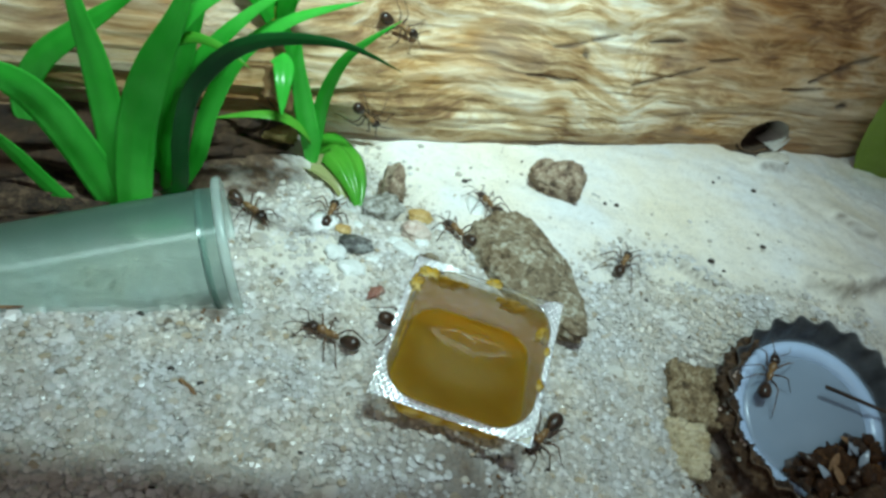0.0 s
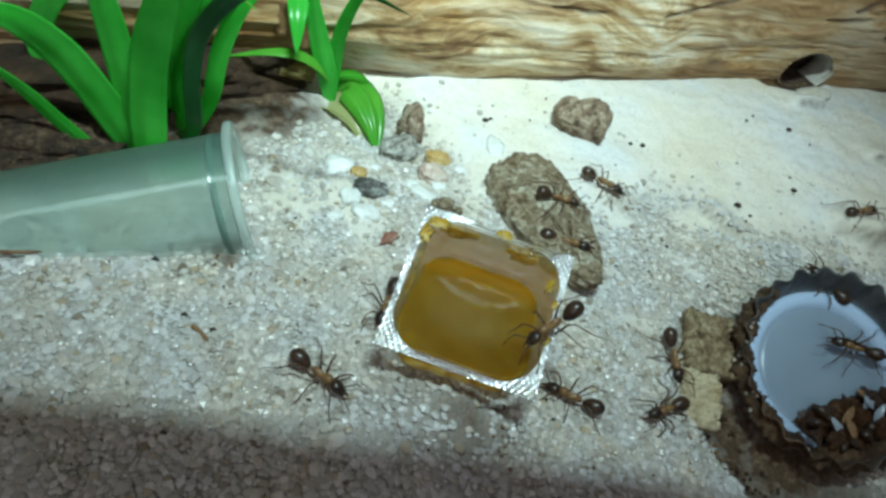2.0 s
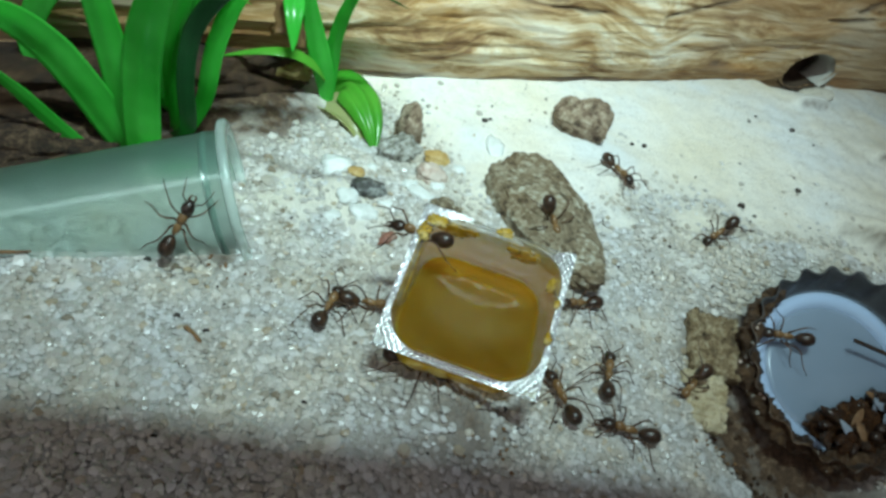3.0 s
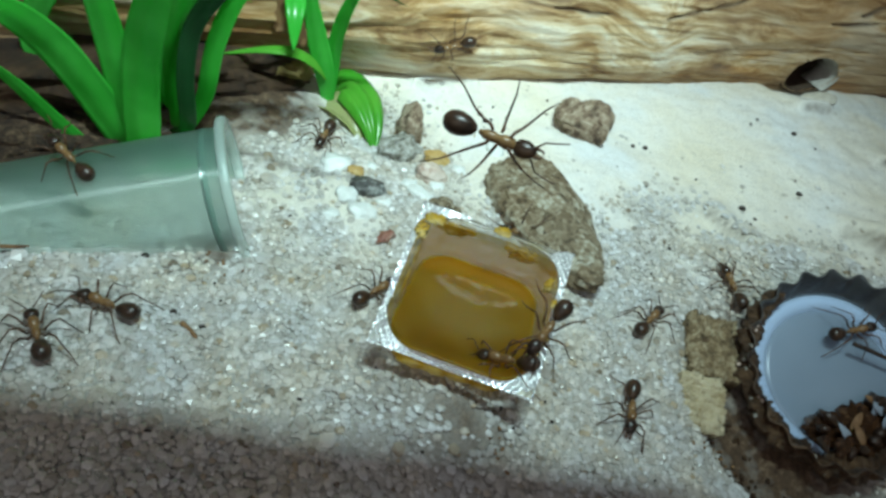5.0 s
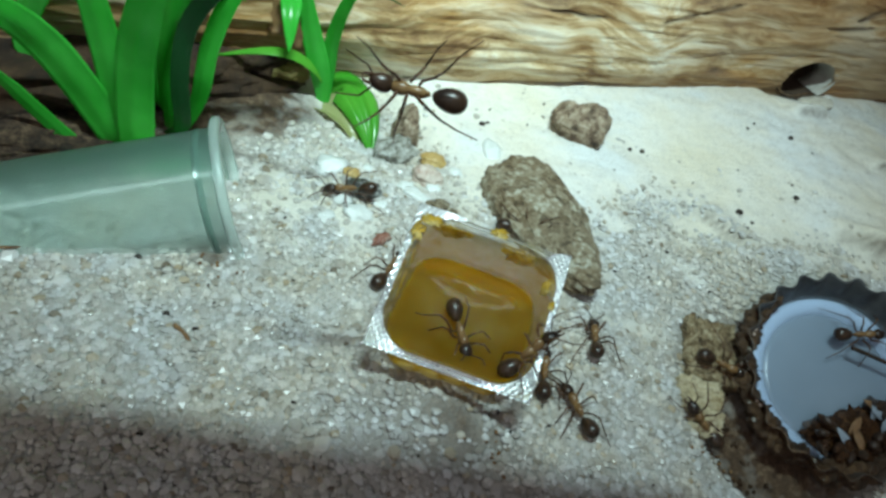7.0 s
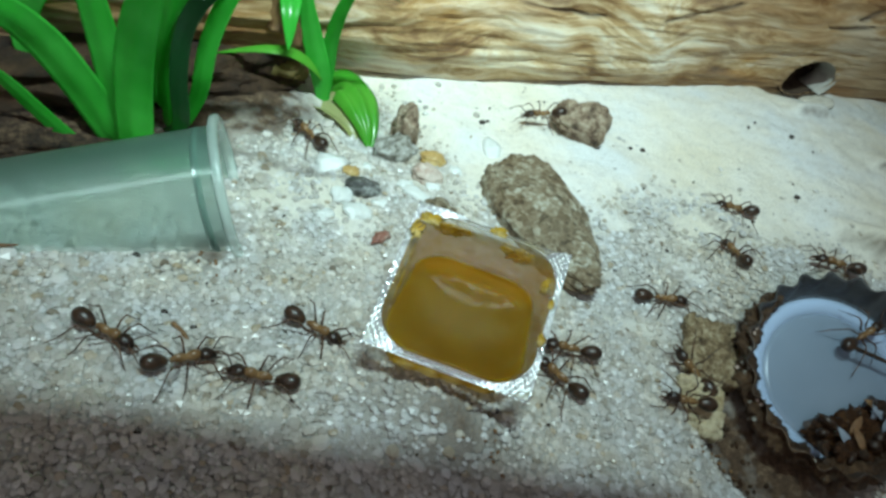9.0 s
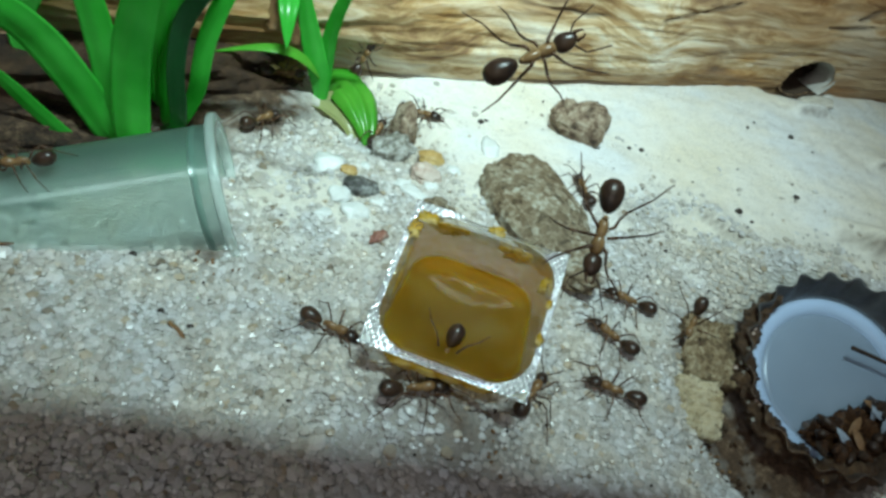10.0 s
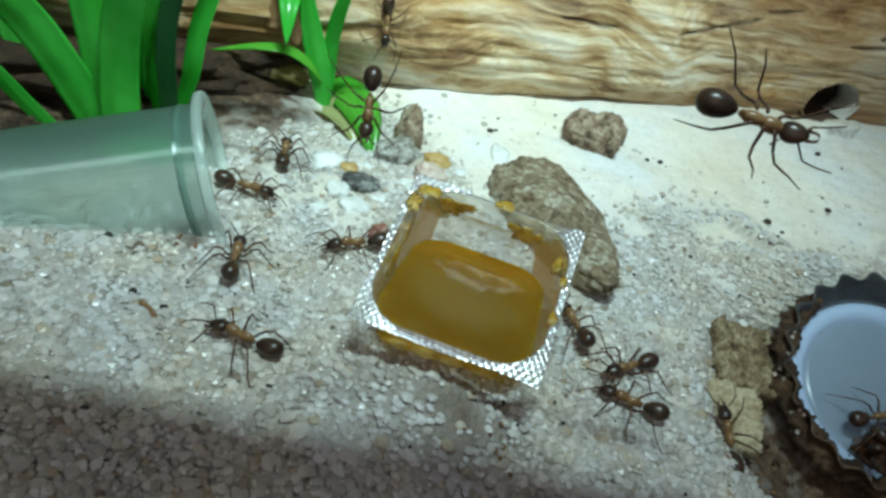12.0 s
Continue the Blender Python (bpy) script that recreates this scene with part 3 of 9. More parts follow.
def build_grains():
    """Loose quartz grains lying on the sand, joined in one mesh."""
    rng = np.random.default_rng(4)
    bm = bmesh.new()
    bmesh.ops.create_icosphere(bm, subdivisions=1, radius=1.0)
    bm.verts.ensure_lookup_table()
    ball = np.array([v.co[:] for v in bm.verts])
    tris = np.array([[v.index for v in f.verts] for f in bm.faces])
    bm.free()
    shapes = [ball * (1 + 0.16 * rng.normal(size=(len(ball), 1)).clip(-1, 1)) for _ in range(14)]
    verts, faces, count = [], [], 0
    step = 0.72
    for b in np.arange(-33, 82, step):
        for a in np.arange(-66, 96, step):
            a2, b2 = a + rng.uniform(-0.3, 0.3), b + rng.uniform(-0.3, 0.3)
            k = coarse_at(a2 * MM, b2 * MM)
            k = max(k, 0.008 if 20 < b2 else 0)
            if rng.random() > k * 1.15 or rng.random() < 1.3 * stain_shade_at(a2 * MM, b2 * MM) or math.hypot(a2 - 71, b2 - 29) < 15.5:
                continue
            s = 0.34 + 0.46 * rng.random() ** 2.0
            if rng.random() < 0.014:
                s *= 1.5
            q = rng.normal(size=4)
            q /= np.linalg.norm(q)
            w, x, y, z = q
            rot = np.array([[1 - 2 * (y * y + z * z), 2 * (x * y - z * w), 2 * (x * z + y * w)], [2 * (x * y + z * w), 1 - 2 * (x * x + z * z), 2 * (y * z - x * w)],
                            [2 * (x * z - y * w), 2 * (y * z + x * w), 1 - 2 * (x * x + y * y)]])
            pts = (shapes[rng.integers(14)] * s * rng.uniform(0.75, 1.25, 3)) @ rot.T
            pts[:, 2] *= 0.55
            pts += (a2, b2, ground_height(a2 * MM, b2 * MM) / MM + s * 0.12 + 0.1)
            verts.append(pts * MM)
            faces.append(tris + count)
            count += len(pts)
    me = bpy.data.meshes.new("quartz_grains")
    me.from_pydata(np.concatenate(verts).tolist(), [], np.concatenate(faces).tolist())
    for p in me.polygons:
        p.use_smooth = False
    me.materials.append(GRAIN)
    tagged(new("quartz_grains", me), "loose translucent white and grey quartz grains", "sand grains", kind="stuff")


LOG_AT = Matrix.Translation((0.030, 0.101, 0)) @ Matrix.Rotation(math.atan2(75, 141), 4, "Z")


def log_radius(u, a):
    """Radius of the log at u metres along it and angle a."""
    p = Vector((u * 9, math.cos(a) * 1.4, math.sin(a) * 1.4))
    r = 0.029 + 0.0022 * noise.noise(p) + 0.0011 * noise.noise(p * 2.7 + Vector((5, 0, 0)))
    r += 0.0009 * noise.noise((u * 40, a * 9, 2)) + 0.0006 * noise.noise((u * 70, a * 26, 4)) + 0.00025 * noise.noise((u * 160, a * 60, 8))
    return r - 0.0009 * split_at(u, a)


# splits and knots in the wood: millimetres along the log, degrees round it
SPLITS = (((66, 162.5), (74, 156), 0.7), ((74, 156), (82, 149.8), 1.0), ((82, 149.8), (92, 145), 0.8), ((9.8, 171.5), (19, 166.5), 0.45), ((19, 166.5), (31, 160), 0.5), ((57, 167.4), (72, 164.3), 0.5),
          ((31.6, 157.1), (42, 154), 0.4), ((-13, 158), (-4, 154.3), 0.6), ((-4, 154.3), (4, 149), 0.5), ((12.7, 150.9), (23, 148), 0.6), ((79, 173), (83, 172.5), 1.3), ((-4.4, 160.8), (-3.2, 160), 1.4), ((-18, 171), (-4, 172), 0.4))


def split_at(u, a):
    x, y, best = u * 1000, a * 29, 0.0
    for (u0, d0), (u1, d1), w in SPLITS:
        p, q = (u0, radians(d0) * 29), (u1, radians(d1) * 29)
        dx, dy = q[0] - p[0], q[1] - p[1]
        k = min(1, max(0, ((x - p[0]) * dx + (y - p[1]) * dy) / (dx * dx + dy * dy)))
        d = math.hypot(x - p[0] - k * dx, y - p[1] - k * dy + 0.4 * noise.noise((x / 6, u0, 3)))
        w *= 0.25 + 0.7 * (1 - (2 * k - 1) ** 2) + 0.35 * noise.noise((x / 2, u0, 6))
        if w > 0.05 and d < 3 * w:
            best = max(best, math.exp(-(d / w) ** 2))
    return best


HOLE_U, HOLE_A, HOLE_HALF = 0.0612, radians(195), (0.0078, 0.0056)
LOG_Y, LOG_Z = 0.0245, 0.0135


def build_log():
    bm = bmesh.new()
    us = [-0.20 + 0.004 * i for i in range(32)] + [-0.072 + 0.0009 * i for i in range(202)] + [0.111 + 0.004 * i for i in range(23)]
    angles = [radians(95 + 0.8 * i) for i in range(188)]

    def at(i, j):
        u, a = us[i], angles[j]
        r = log_radius(u, a)
        return Vector((u, LOG_Y + r * math.cos(a), LOG_Z + r * math.sin(a)))

    layer = bm.verts.layers.float.new("split")
    vs = grid_mesh(bm, len(us), len(angles), at)
    for u, row in zip(us, vs):
        for a, v in zip(angles, row):
            v[layer] = split_at(u, a)
    # the nest hole goes through the wood
    at_hole = {}
    for u, row in zip(us, vs):
        for a, v in zip(angles, row):
            at_hole[v] = math.hypot((u - HOLE_U) / HOLE_HALF[0], (a - HOLE_A) * 0.029 / HOLE_HALF[1])
            if 0.86 < at_hole[v] < 1.14:
                u2, a2 = HOLE_U + (u - HOLE_U) / at_hole[v], HOLE_A + (a - HOLE_A) / at_hole[v]
                r = log_radius(u2, a2)
                v.co = Vector((u2, LOG_Y + r * math.cos(a2), LOG_Z + r * math.sin(a2)))
    gone = [f for f in bm.faces if sum(at_hole[v] for v in f.verts) / len(f.verts) < 1]
    bmesh.ops.delete(bm, geom=gone, context="FACES")
    # back of the log, one broad strip on either side
    back = [[bm.verts.new((u, LOG_Y + 0.028 * math.cos(radians(d)), LOG_Z + 0.028 * math.sin(radians(d)))) for u in us] for d in (70, 20, -30, -70)]
    rows = [[row[0] for row in vs]] + back + [[row[-1] for row in vs]]
    for p, q in zip(rows, rows[1:]):
        for i in range(len(us) - 1):
            bm.faces.new((p[i], p[i + 1], q[i + 1], q[i]))
    for end in (0, -1):
        bm.faces.new([v for v in vs[end]] + [r[end] for r in rows[-2:0:-1]])
    ob = finish("log", bm, WOOD)
    ob.matrix_world = LOG_AT
    tagged(ob, "weathered tan driftwood log with streaked grain, lying on the sand", "log")


build_sand()
build_log()

# clay-lined nest entrance in the foot of the log
entrance = Matrix.Translation((0.0858, 0.1264, 0.0062)) @ Vector((-0.42, 0.90, -0.08)).to_track_quat("X", "Z").to_matrix().to_4x4()

# the tank: plain dark walls, a sloping glass pane, and an unseen bar added overhead whose edge keeps the lamp off the
# front strip of sand
def wall(name, a, b, low=-0.008, high=0.0445, thick=0.003):
    bm = bmesh.new()
    a, b = Vector((*a, 0)), Vector((*b, 0))
    n = (b - a).normalized().cross(Vector((0, 0, 1))) * thick
    vs = [bm.verts.new((p + q + Vector((0, 0, z)))) for z in (low, high) for p, q in ((a, n * 0), (b, n * 0), (b, n), (a, n))]
    for f in ((0, 1, 2, 3), (4, 5, 6, 7), (0, 1, 5, 4), (1, 2, 6, 5), (2, 3, 7, 6), (3, 0, 4, 7)):
        bm.faces.new([vs[k] for k in f])
    bmesh.ops.bevel(bm, geom=bm.edges[:], offset=0.0006, segments=2, affect="EDGES")
    tagged(finish(name, bm, PANEL, smooth=False), "dark plastic wall of the small tank", "wall", kind="structure")


FL, FR, BR_, BL = (-0.130, -0.0750), (0.200, -0.0137), (0.200, 0.215), (-0.130, 0.215)
wall("wall_front", FL, FR, high=0.010)
wall("wall_right", FR, BR_)
wall("wall_back", BR_, BL)
wall("wall_left", BL, FL)
# bar added out of view: its edge casts the shade on the front strip
SHADE_BAR_Z = 0.097
SHADE = (Vector((-0.146, -0.0365, 0)), Vector((0.225, 0.0327, 0)))
edge = [p.lerp(LAMP, SHADE_BAR_Z / LAMP.z) for p in SHADE]
bm = bmesh.new()
vs = [bm.verts.new(p + Vector((0, y, z))) for z in (0, 0.004) for p, y in ((edge[0], 0), (edge[1], 0), (edge[1], -0.045), (edge[0], -0.045))]
for f in ((0, 1, 2, 3), (4, 5, 6, 7), (0, 1, 5, 4), (1, 2, 6, 5), (2, 3, 7, 6), (3, 0, 4, 7)):
    bm.faces.new([vs[k] for k in f])
bmesh.ops.bevel(bm, geom=bm.edges[:], offset=0.0006, segments=2, affect="EDGES")
tagged(finish("wall_frame", bm, PANEL, smooth=False), "unseen dark bar overhead that shades the front strip of sand", "frame", kind="structure")
m, t, b = material("clear_glass", (1, 1, 1), 0.02)
clear = t.nodes.new("ShaderNodeBsdfTransparent")
clear.inputs["Color"].default_value = (0.985, 0.995, 0.99, 1)
t.links.new(clear.outputs[0], t.nodes["Material Output"].inputs["Surface"])
bm = bmesh.new()
grid_mesh(bm, 2, 2, lambda i, j: Vector((0.002 + (-0.115, 0.115)[i], -0.0096 - 0.665 * (0.044, -0.075)[j], 0.0359 - 0.746 * (0.044, -0.075)[j])))
geo = bmesh.ops.extrude_face_region(bm, geom=bm.faces[:])
bmesh.ops.translate(bm, verts=[g for g in geo["geom"] if isinstance(g, bmesh.types.BMVert)], vec=(0, -0.0009, 0.0008))
pane = finish("glass_pane", bm, m, smooth=False)
pane.visible_shadow = False
tagged(pane, "clear non-reflecting glass front leaning over the sand", "glass pane", kind="structure")


# ---- the plants ----
def blade(bm, pts, width, fold=0.25, thick=0.35, steps=26, point=1.0, root=0.55, face=(0, -1, 0.5), curl=0.0, ribs=1):
    """A strap leaf in millimetres: a folded ribbon with thickness along a curve."""
    pts = [Vector((p[0], p[1], min(p[2], 43))) for p in pts]
    rings = []
    across = max(10, 6 * ribs)
    for s in range(steps + 1):
        t = s / steps
        c = curve_point(pts, t)
        d = (curve_point(pts, min(1, t + 0.02)) - curve_point(pts, max(0, t - 0.02))).normalized()
        n0 = Vector(face)
        side = d.cross(n0).normalized()
        nor = side.cross(d).normalized()
        w = width * min(1, root + (1 - root) * t * 4) * max(0.02, 1 - max(0, (t - 0.45) / 0.55) ** 1.6 * point) * 0.5
        ring = []
        for k in range(across + 1):
            x = -1 + 2 * k / across
            rib = (0.3 if ribs == 1 else 0.16) * w * (0.5 + 0.5 * math.cos(x * math.pi * ribs)) if ribs else 0
            ring.append(c + side * (w * x) + nor * (fold * w * (x * x) + curl * w * x + rib))
        rings.append((ring, nor))
    half = [(0.2 if k in (0, across) else 1) * thick * 0.5 for k in range(across + 1)]
    top = [[bm.verts.new((p + n * half[k]) * MM) for k, p in enumerate(r)] for r, n in rings]
    low = [[bm.verts.new((p - n * half[k]) * MM) for k, p in enumerate(r)] for r, n in rings]
    for i in range(steps):
        for k in range(across):
            bm.faces.new((top[i][k], top[i][k + 1], top[i + 1][k + 1], top[i + 1][k]))
            bm.faces.new((low[i][k], low[i + 1][k], low[i + 1][k + 1], low[i][k + 1]))
        for k in (0, across):
            bm.faces.new((top[i][k], top[i + 1][k], low[i + 1][k], low[i][k]))
    for e in (0, steps):
        for k in range(across):
            bm.faces.new((top[e][k], top[e][k + 1], low[e][k + 1], low[e][k]))


def leaf(root, pts, width, mat, opts):
    bm = bmesh.new()
    blade(bm, pts, width, **opts)
    part("leaf", bm, mat, root, "dark green strap leaf" if mat is LEAF_DARK else "")


big = thing("plastic_plant", "bright green plastic strap-leaved plant behind the tube", "plant")
leaf(big, [(-47, 37, -4), (-47.6, 36, -1.3), (-49, 36, 11.2), (-51.4, 36, 22), (-53.5, 35, 30.2), (-56, 34, 41)], 5.0, LEAF, {"root": 0.6})
leaf(big, [(-44.4, 35, -4), (-44.4, 34, 1.1), (-44.1, 34, 13.9), (-41.8, 33, 24.5), (-38.5, 32, 33.5), (-35.5, 31, 43)], 6.2, LEAF, {"root": 0.8})
leaf(big, [(-44, 42, 2), (-42.5, 40, 14), (-40, 39, 26), (-37.5, 38, 36), (-36, 37, 42)], 5.0, LEAF, {"curl": 0.3})
leaf(big, [(-43.5, 38, 6), (-43, 35, 22), (-40.5, 33, 29), (-35.8, 33, 36), (-31, 34, 40)], 3.2, LEAF, {"curl": 0.3})
leaf(big, [(-42, 40, 0), (-40.8, 38, 8), (-39.6, 38, 16), (-36.8, 38, 26), (-30.5, 39, 35), (-25, 40, 40)], 3.4, LEAF, {"curl": 0.3})
leaf(big, [(-41, 38, 0), (-37.6, 35, 5), (-37.2, 33, 15), (-35.6, 32, 24), (-30.0, 29, 33), (-23.5, 28, 37.4), (-15, 28, 39.2), (-7.6, 30, 37)], 2.4, LEAF_DARK, {"curl": -0.4, "root": 0.9})
leaf(big, [(-40, 41, 0), (-37.0, 40, 8), (-35.4, 40, 18), (-31.6, 40, 28), (-25, 41, 35), (-16, 44, 39.5)], 3.4, LEAF, {"curl": 0.3})
leaf(big, [(-53, 35, -6), (-54.9, 34, -3.9), (-58.8, 32, 1.8), (-61.6, 30, 7), (-63.5, 27, 11.9), (-65.1, 24, 15.8)], 2.6, LEAF, {"root": 0.85})
leaf(big, [(-48, 37, -4), (-48.6, 36, -1.7), (-53, 35, 6.5), (-56.9, 33, 13.9), (-59.8, 30, 18.7), (-63.2, 27, 21.2), (-68, 23, 22.5)], 6.0, LEAF, {"root": 0.75})
leaf(big, [(-43, 36, 2), (-43.4, 35, 14), (-42.3, 34, 25.7), (-39.6, 33, 29.7), (-35.9, 32.5, 32), (-31.4, 32, 31.8), (-27.8, 31.5, 30.4)], 1.9, LEAF_RIB, {"face": (0.2, -1, 0.5)})
leaf(big, [(-58, 42, 0), (-66, 42, 5), (-65.5, 42, 11), (-62.5, 42, 17), (-57, 42, 23), (-51, 42, 29), (-46, 42, 34)], 4.4, LEAF, {})
leaf(big, [(-62, 50, 0), (-74, 52, 5), (-80, 50, 10), (-88, 48, 12)], 7.0, LEAF_PALE, {"face": (0, -0.5, 1)})
bm = bmesh.new()
lump(bm, (8.0 * MM, 5.0 * MM, 6.0 * MM), pose(-40.5 * MM, 33.0 * MM, -4.5 * MM, 0, 0, 23), 4, 0.1, 1.5, 4, 0.02)
part("foot", bm, LEAF, big, "moulded green foot where the leaves join")
small = thing("plastic_sprig", "small green plastic plant sprig with short leaves", "plant")
leaf(small, [(-22, 64, -4), (-23.5, 64, 3), (-26.0, 64, 10), (-29.0, 62.5, 19), (-31.5, 61, 27), (-33, 60, 36)], 2.2, LEAF, {"root": 0.9, "point": 0.4})
leaf(small, [(-22.2, 64, -3), (-22.6, 64, 5), (-22.0, 62, 14), (-18.6, 58, 24.5), (-11.0, 54, 34.5)], 2.7, LEAF, {})
leaf(small, [(-23.4, 63, 3), (-25.4, 61.2, 6), (-28.8, 59, 8.4), (-34, 57, 8.3), (-40.5, 55, 6.4)], 2.4, LEAF_RIB, {"face": (0, -0.4, 1)})
leaf(small, [(-22.4, 63.6, -3), (-23.6, 63, 4), (-25.6, 62, 11), (-27.2, 61, 18), (-28.0, 60, 25)], 3.9, LEAF, {"root": 0.4})
leaf(small, [(-31.5, 61, 18.6), (-30.0, 60, 18.3), (-28.8, 57, 16.0), (-27.6, 54, 11.8)], 3.6, LEAF, {"root": 0.8, "face": (0.2, -0.6, 1)})
leaf(small, [(-30.5, 62, 22), (-34, 61, 27), (-39, 60, 32), (-44, 59, 37)], 3.4, LEAF, {})
leaf(small, [(-31, 61, 24), (-30.5, 60, 30), (-27.5, 59, 36), (-24, 58, 42)], 3.4, LEAF, {})
leaf(small, [(-31.2, 61, 25), (-34.5, 62, 30), (-36.5, 62, 36), (-37, 62, 42)], 4.0, LEAF_PALE, {})
fallen = thing("fallen_leaf", "short ribbed green plastic leaf half buried in sand", "plant")
leaf(fallen, [(-21.6, 67.0, -2.0), (-19.2, 66.4, 1.0), (-15.8, 63.2, 1.3), (-12.6, 59.2, -1.0), (-10.6, 55.4, -4.6)], 8.2, LEAF_RIB, {"root": 0.85, "fold": -0.3, "face": (0.35, -0.5, 1), "ribs": 3, "thick": 0.25})
leaf(fallen, [(-24, 63.5, -3.0), (-20.0, 61.6, -1.6), (-15.8, 59.4, -2.4), (-13, 56.5, -5)], 6.5, LEAF_FADED, {"root": 0.6, "face": (0.1, -0.2, 1), "ribs": 2, "thick": 0.25})
bm = bmesh.new()
blade(bm, [(-35.5, 63, 12), (-32.5, 62, 13.5), (-30, 61.5, 12.5), (-27.5, 61, 9)], 6.0, fold=0.5, steps=12, root=0.5, face=(0.2, -1, 0.3))
tagged(finish("dead_leaf", bm, TWIG), "small withered brown leaf caught in the plant", "leaf")
side_leaf = thing("broad_leaf", "broad yellow-green plastic leaf standing by the log", "plant")
leaf(side_leaf, [(130, 142, -1), (124, 137, 8), (119, 131, 21), (116, 126, 34), (114, 122, 43)], 15, LEAF_PALE, {"face": (-0.4, -1, 0.2), "point": 0.3, "root": 0.95})


# ---- dark bark chunk behind the tube ----
bm = bmesh.new()
lump(bm, (0.030, 0.012, 0.0062), Matrix.Rotation(radians(38), 4, "Z"), 3, 0.3, 1.8, 5, 0.06)
ob = finish("bark_chunk", bm, BARK)
ob.matrix_world = on_sand(-52, 54, 1.0)
tagged(ob, "dark brown rotten bark chunk behind the plant", "bark")
bm = bmesh.new()
lump(bm, (0.015, 0.009, 0.014), Matrix.Rotation(radians(30), 4, "Z"), 11, 0.3, 1.8, 5, 0.08)
ob = finish("bark_stump", bm, BARK)
ob.matrix_world = on_sand(-76, 53, 2.0)
tagged(ob, "upright dark brown bark stump against the log", "bark")
bm = bmesh.new()
lump(bm, (0.034, 0.0150, 0.0048), Matrix.Rotation(radians(24), 4, "Z"), 6, 0.3, 2.6, 5, 0.14)
ob = finish("soil_mound", bm, SOIL)
ob.matrix_world = on_sand(-71, 31.5, -2.6)
tagged(ob, "low mound of dark brown soil round the plant's foot", "soil")
bm = bmesh.new()
lump(bm, (0.006, 0.005, 0.004), Matrix(), 8, 0.3, 1.8, 4, 0.08)
ob = finish("bark_lump", bm, BARK)
ob.matrix_world = on_sand(-39, 63.5, 0.5)
tagged(ob, "dark brown knobbly bark lump at the log's foot", "bark")


# ---- tube ----
TUBE_AT = Matrix.Translation((-0.0254, 0.0245, 0.0047)) @ Vector((-0.884, -0.383, -0.269)).to_track_quat("X", "Z").to_matrix().to_4x4()


def lathe(bm, profile, sides=64, axis="X"):
    """Revolve (along, radius) pairs in millimetres round x or z."""
    def at(i, j):
        u, r = profile[i]
        a = 2 * math.pi * j / sides
        if axis == "X":
            return Vector((u, r * math.cos(a), r * math.sin(a))) * MM
        return Vector((r * math.cos(a), r * math.sin(a), u)) * MM
    grid_mesh(bm, len(profile), sides, at, closed_v=True)


tube = thing("plastic_tube", "cloudy translucent plastic tube lying open on the sand", "tube", TUBE_AT)
bm = bmesh.new()
lathe(bm, [(1.5, 8.5), (1.25, 8.6), (1.2, 9.2), (1.3, 9.28), (1.7, 9.3), (15, 9.2), (30, 9.05), (52, 8.83), (74, 8.6), (78, 7.8), (79.5, 4), (80, 0.05), (78.6, 0.05), (78, 3.6), (76.5, 7), (73, 7.8), (30, 8.2), (2.2, 8.5), (1.5, 8.5)], 72)
part("barrel", bm, TUBE, tube)
bm = bmesh.new()
lathe(bm, [(0, 8.6), (-0.2, 9.0), (-0.2, 10.5), (0.05, 10.8), (0.8, 10.8), (1.05, 10.5), (1.15, 9.7), (1.3, 9.32), (1.3, 8.6), (0, 8.6)], 72)
part("rim", bm, TUBE_RIM, tube, "thicker cloudy rim of the tube")
for u in (3.2,):
    bm = bmesh.new()
    lathe(bm, [(u - 0.5, 9.28), (u - 0.25, 9.4), (u + 0.25, 9.4), (u + 0.5, 9.28), (u - 0.5, 9.28)], 72)
    part("ridge", bm, TUBE, tube)
for ob in tube.children:
    ob.visible_shadow = False


# ---- jelly cup ----
def cup_frame():
    l, b, r, t = Vector((0, 0, 10.1)), Vector((19.3, -2.1, 9.1)), Vector((21.7, 18, 17.5)), Vector((2.3, 19.7, 15.9))
    ex, ey = ((b - l) + (r - t)).normalized(), ((t - l) + (r - b)).normalized()
    ez = ex.cross(ey).normalized()
    ey = ez.cross(ex)
    m = Matrix((ex, ey, ez)).transposed().to_4x4()
    return Matrix.Translation((l + b + r + t) / 4 * MM) @ m


def rounded(half, radius, z, n=6):
    """Corner-rounded square ring, millimetres."""
    out = []
    for q in range(4):
        for k in range(n + 1):
            a = math.pi / 2 * (q + k / n)
            cx, cy = ((half - radius) * s for s in ((1, 1), (-1, 1), (-1, -1), (1, -1))[q])
            out.append(Vector((cx + radius * math.cos(a), cy + radius * math.sin(a), z)))
    return out


def shell(bm, rings, cap_first=False, cap_last=False):
    vs = [[bm.verts.new(p * MM) for p in r] for r in rings]
    n = len(vs[0])
    for p, q in zip(vs, vs[1:]):
        for k in range(n):
            bm.faces.new((p[k], p[(k + 1) % n], q[(k + 1) % n], q[k]))
    if cap_first:
        bm.faces.new(vs[0])
    if cap_last:
        bm.faces.new(vs[-1][::-1])
    return vs


CUP_DEPTH = 11.0
cup = thing("jelly_cup", "small square plastic cup of amber jelly with torn foil rim", "cup", cup_frame())
bm = bmesh.new()
shell(bm, [rounded(9.75, 5.0, -0.05), rounded(9.55, 4.8, -0.5), rounded(9.1, 4.4, -3), rounded(8.3, 4.0, -9.2), rounded(7.7, 3.6, -CUP_DEPTH + 0.5), rounded(6.8, 3.2, -CUP_DEPTH)], cap_last=True)
part("wall", bm, CUP, cup, "cloudy plastic wall smeared with amber jelly")


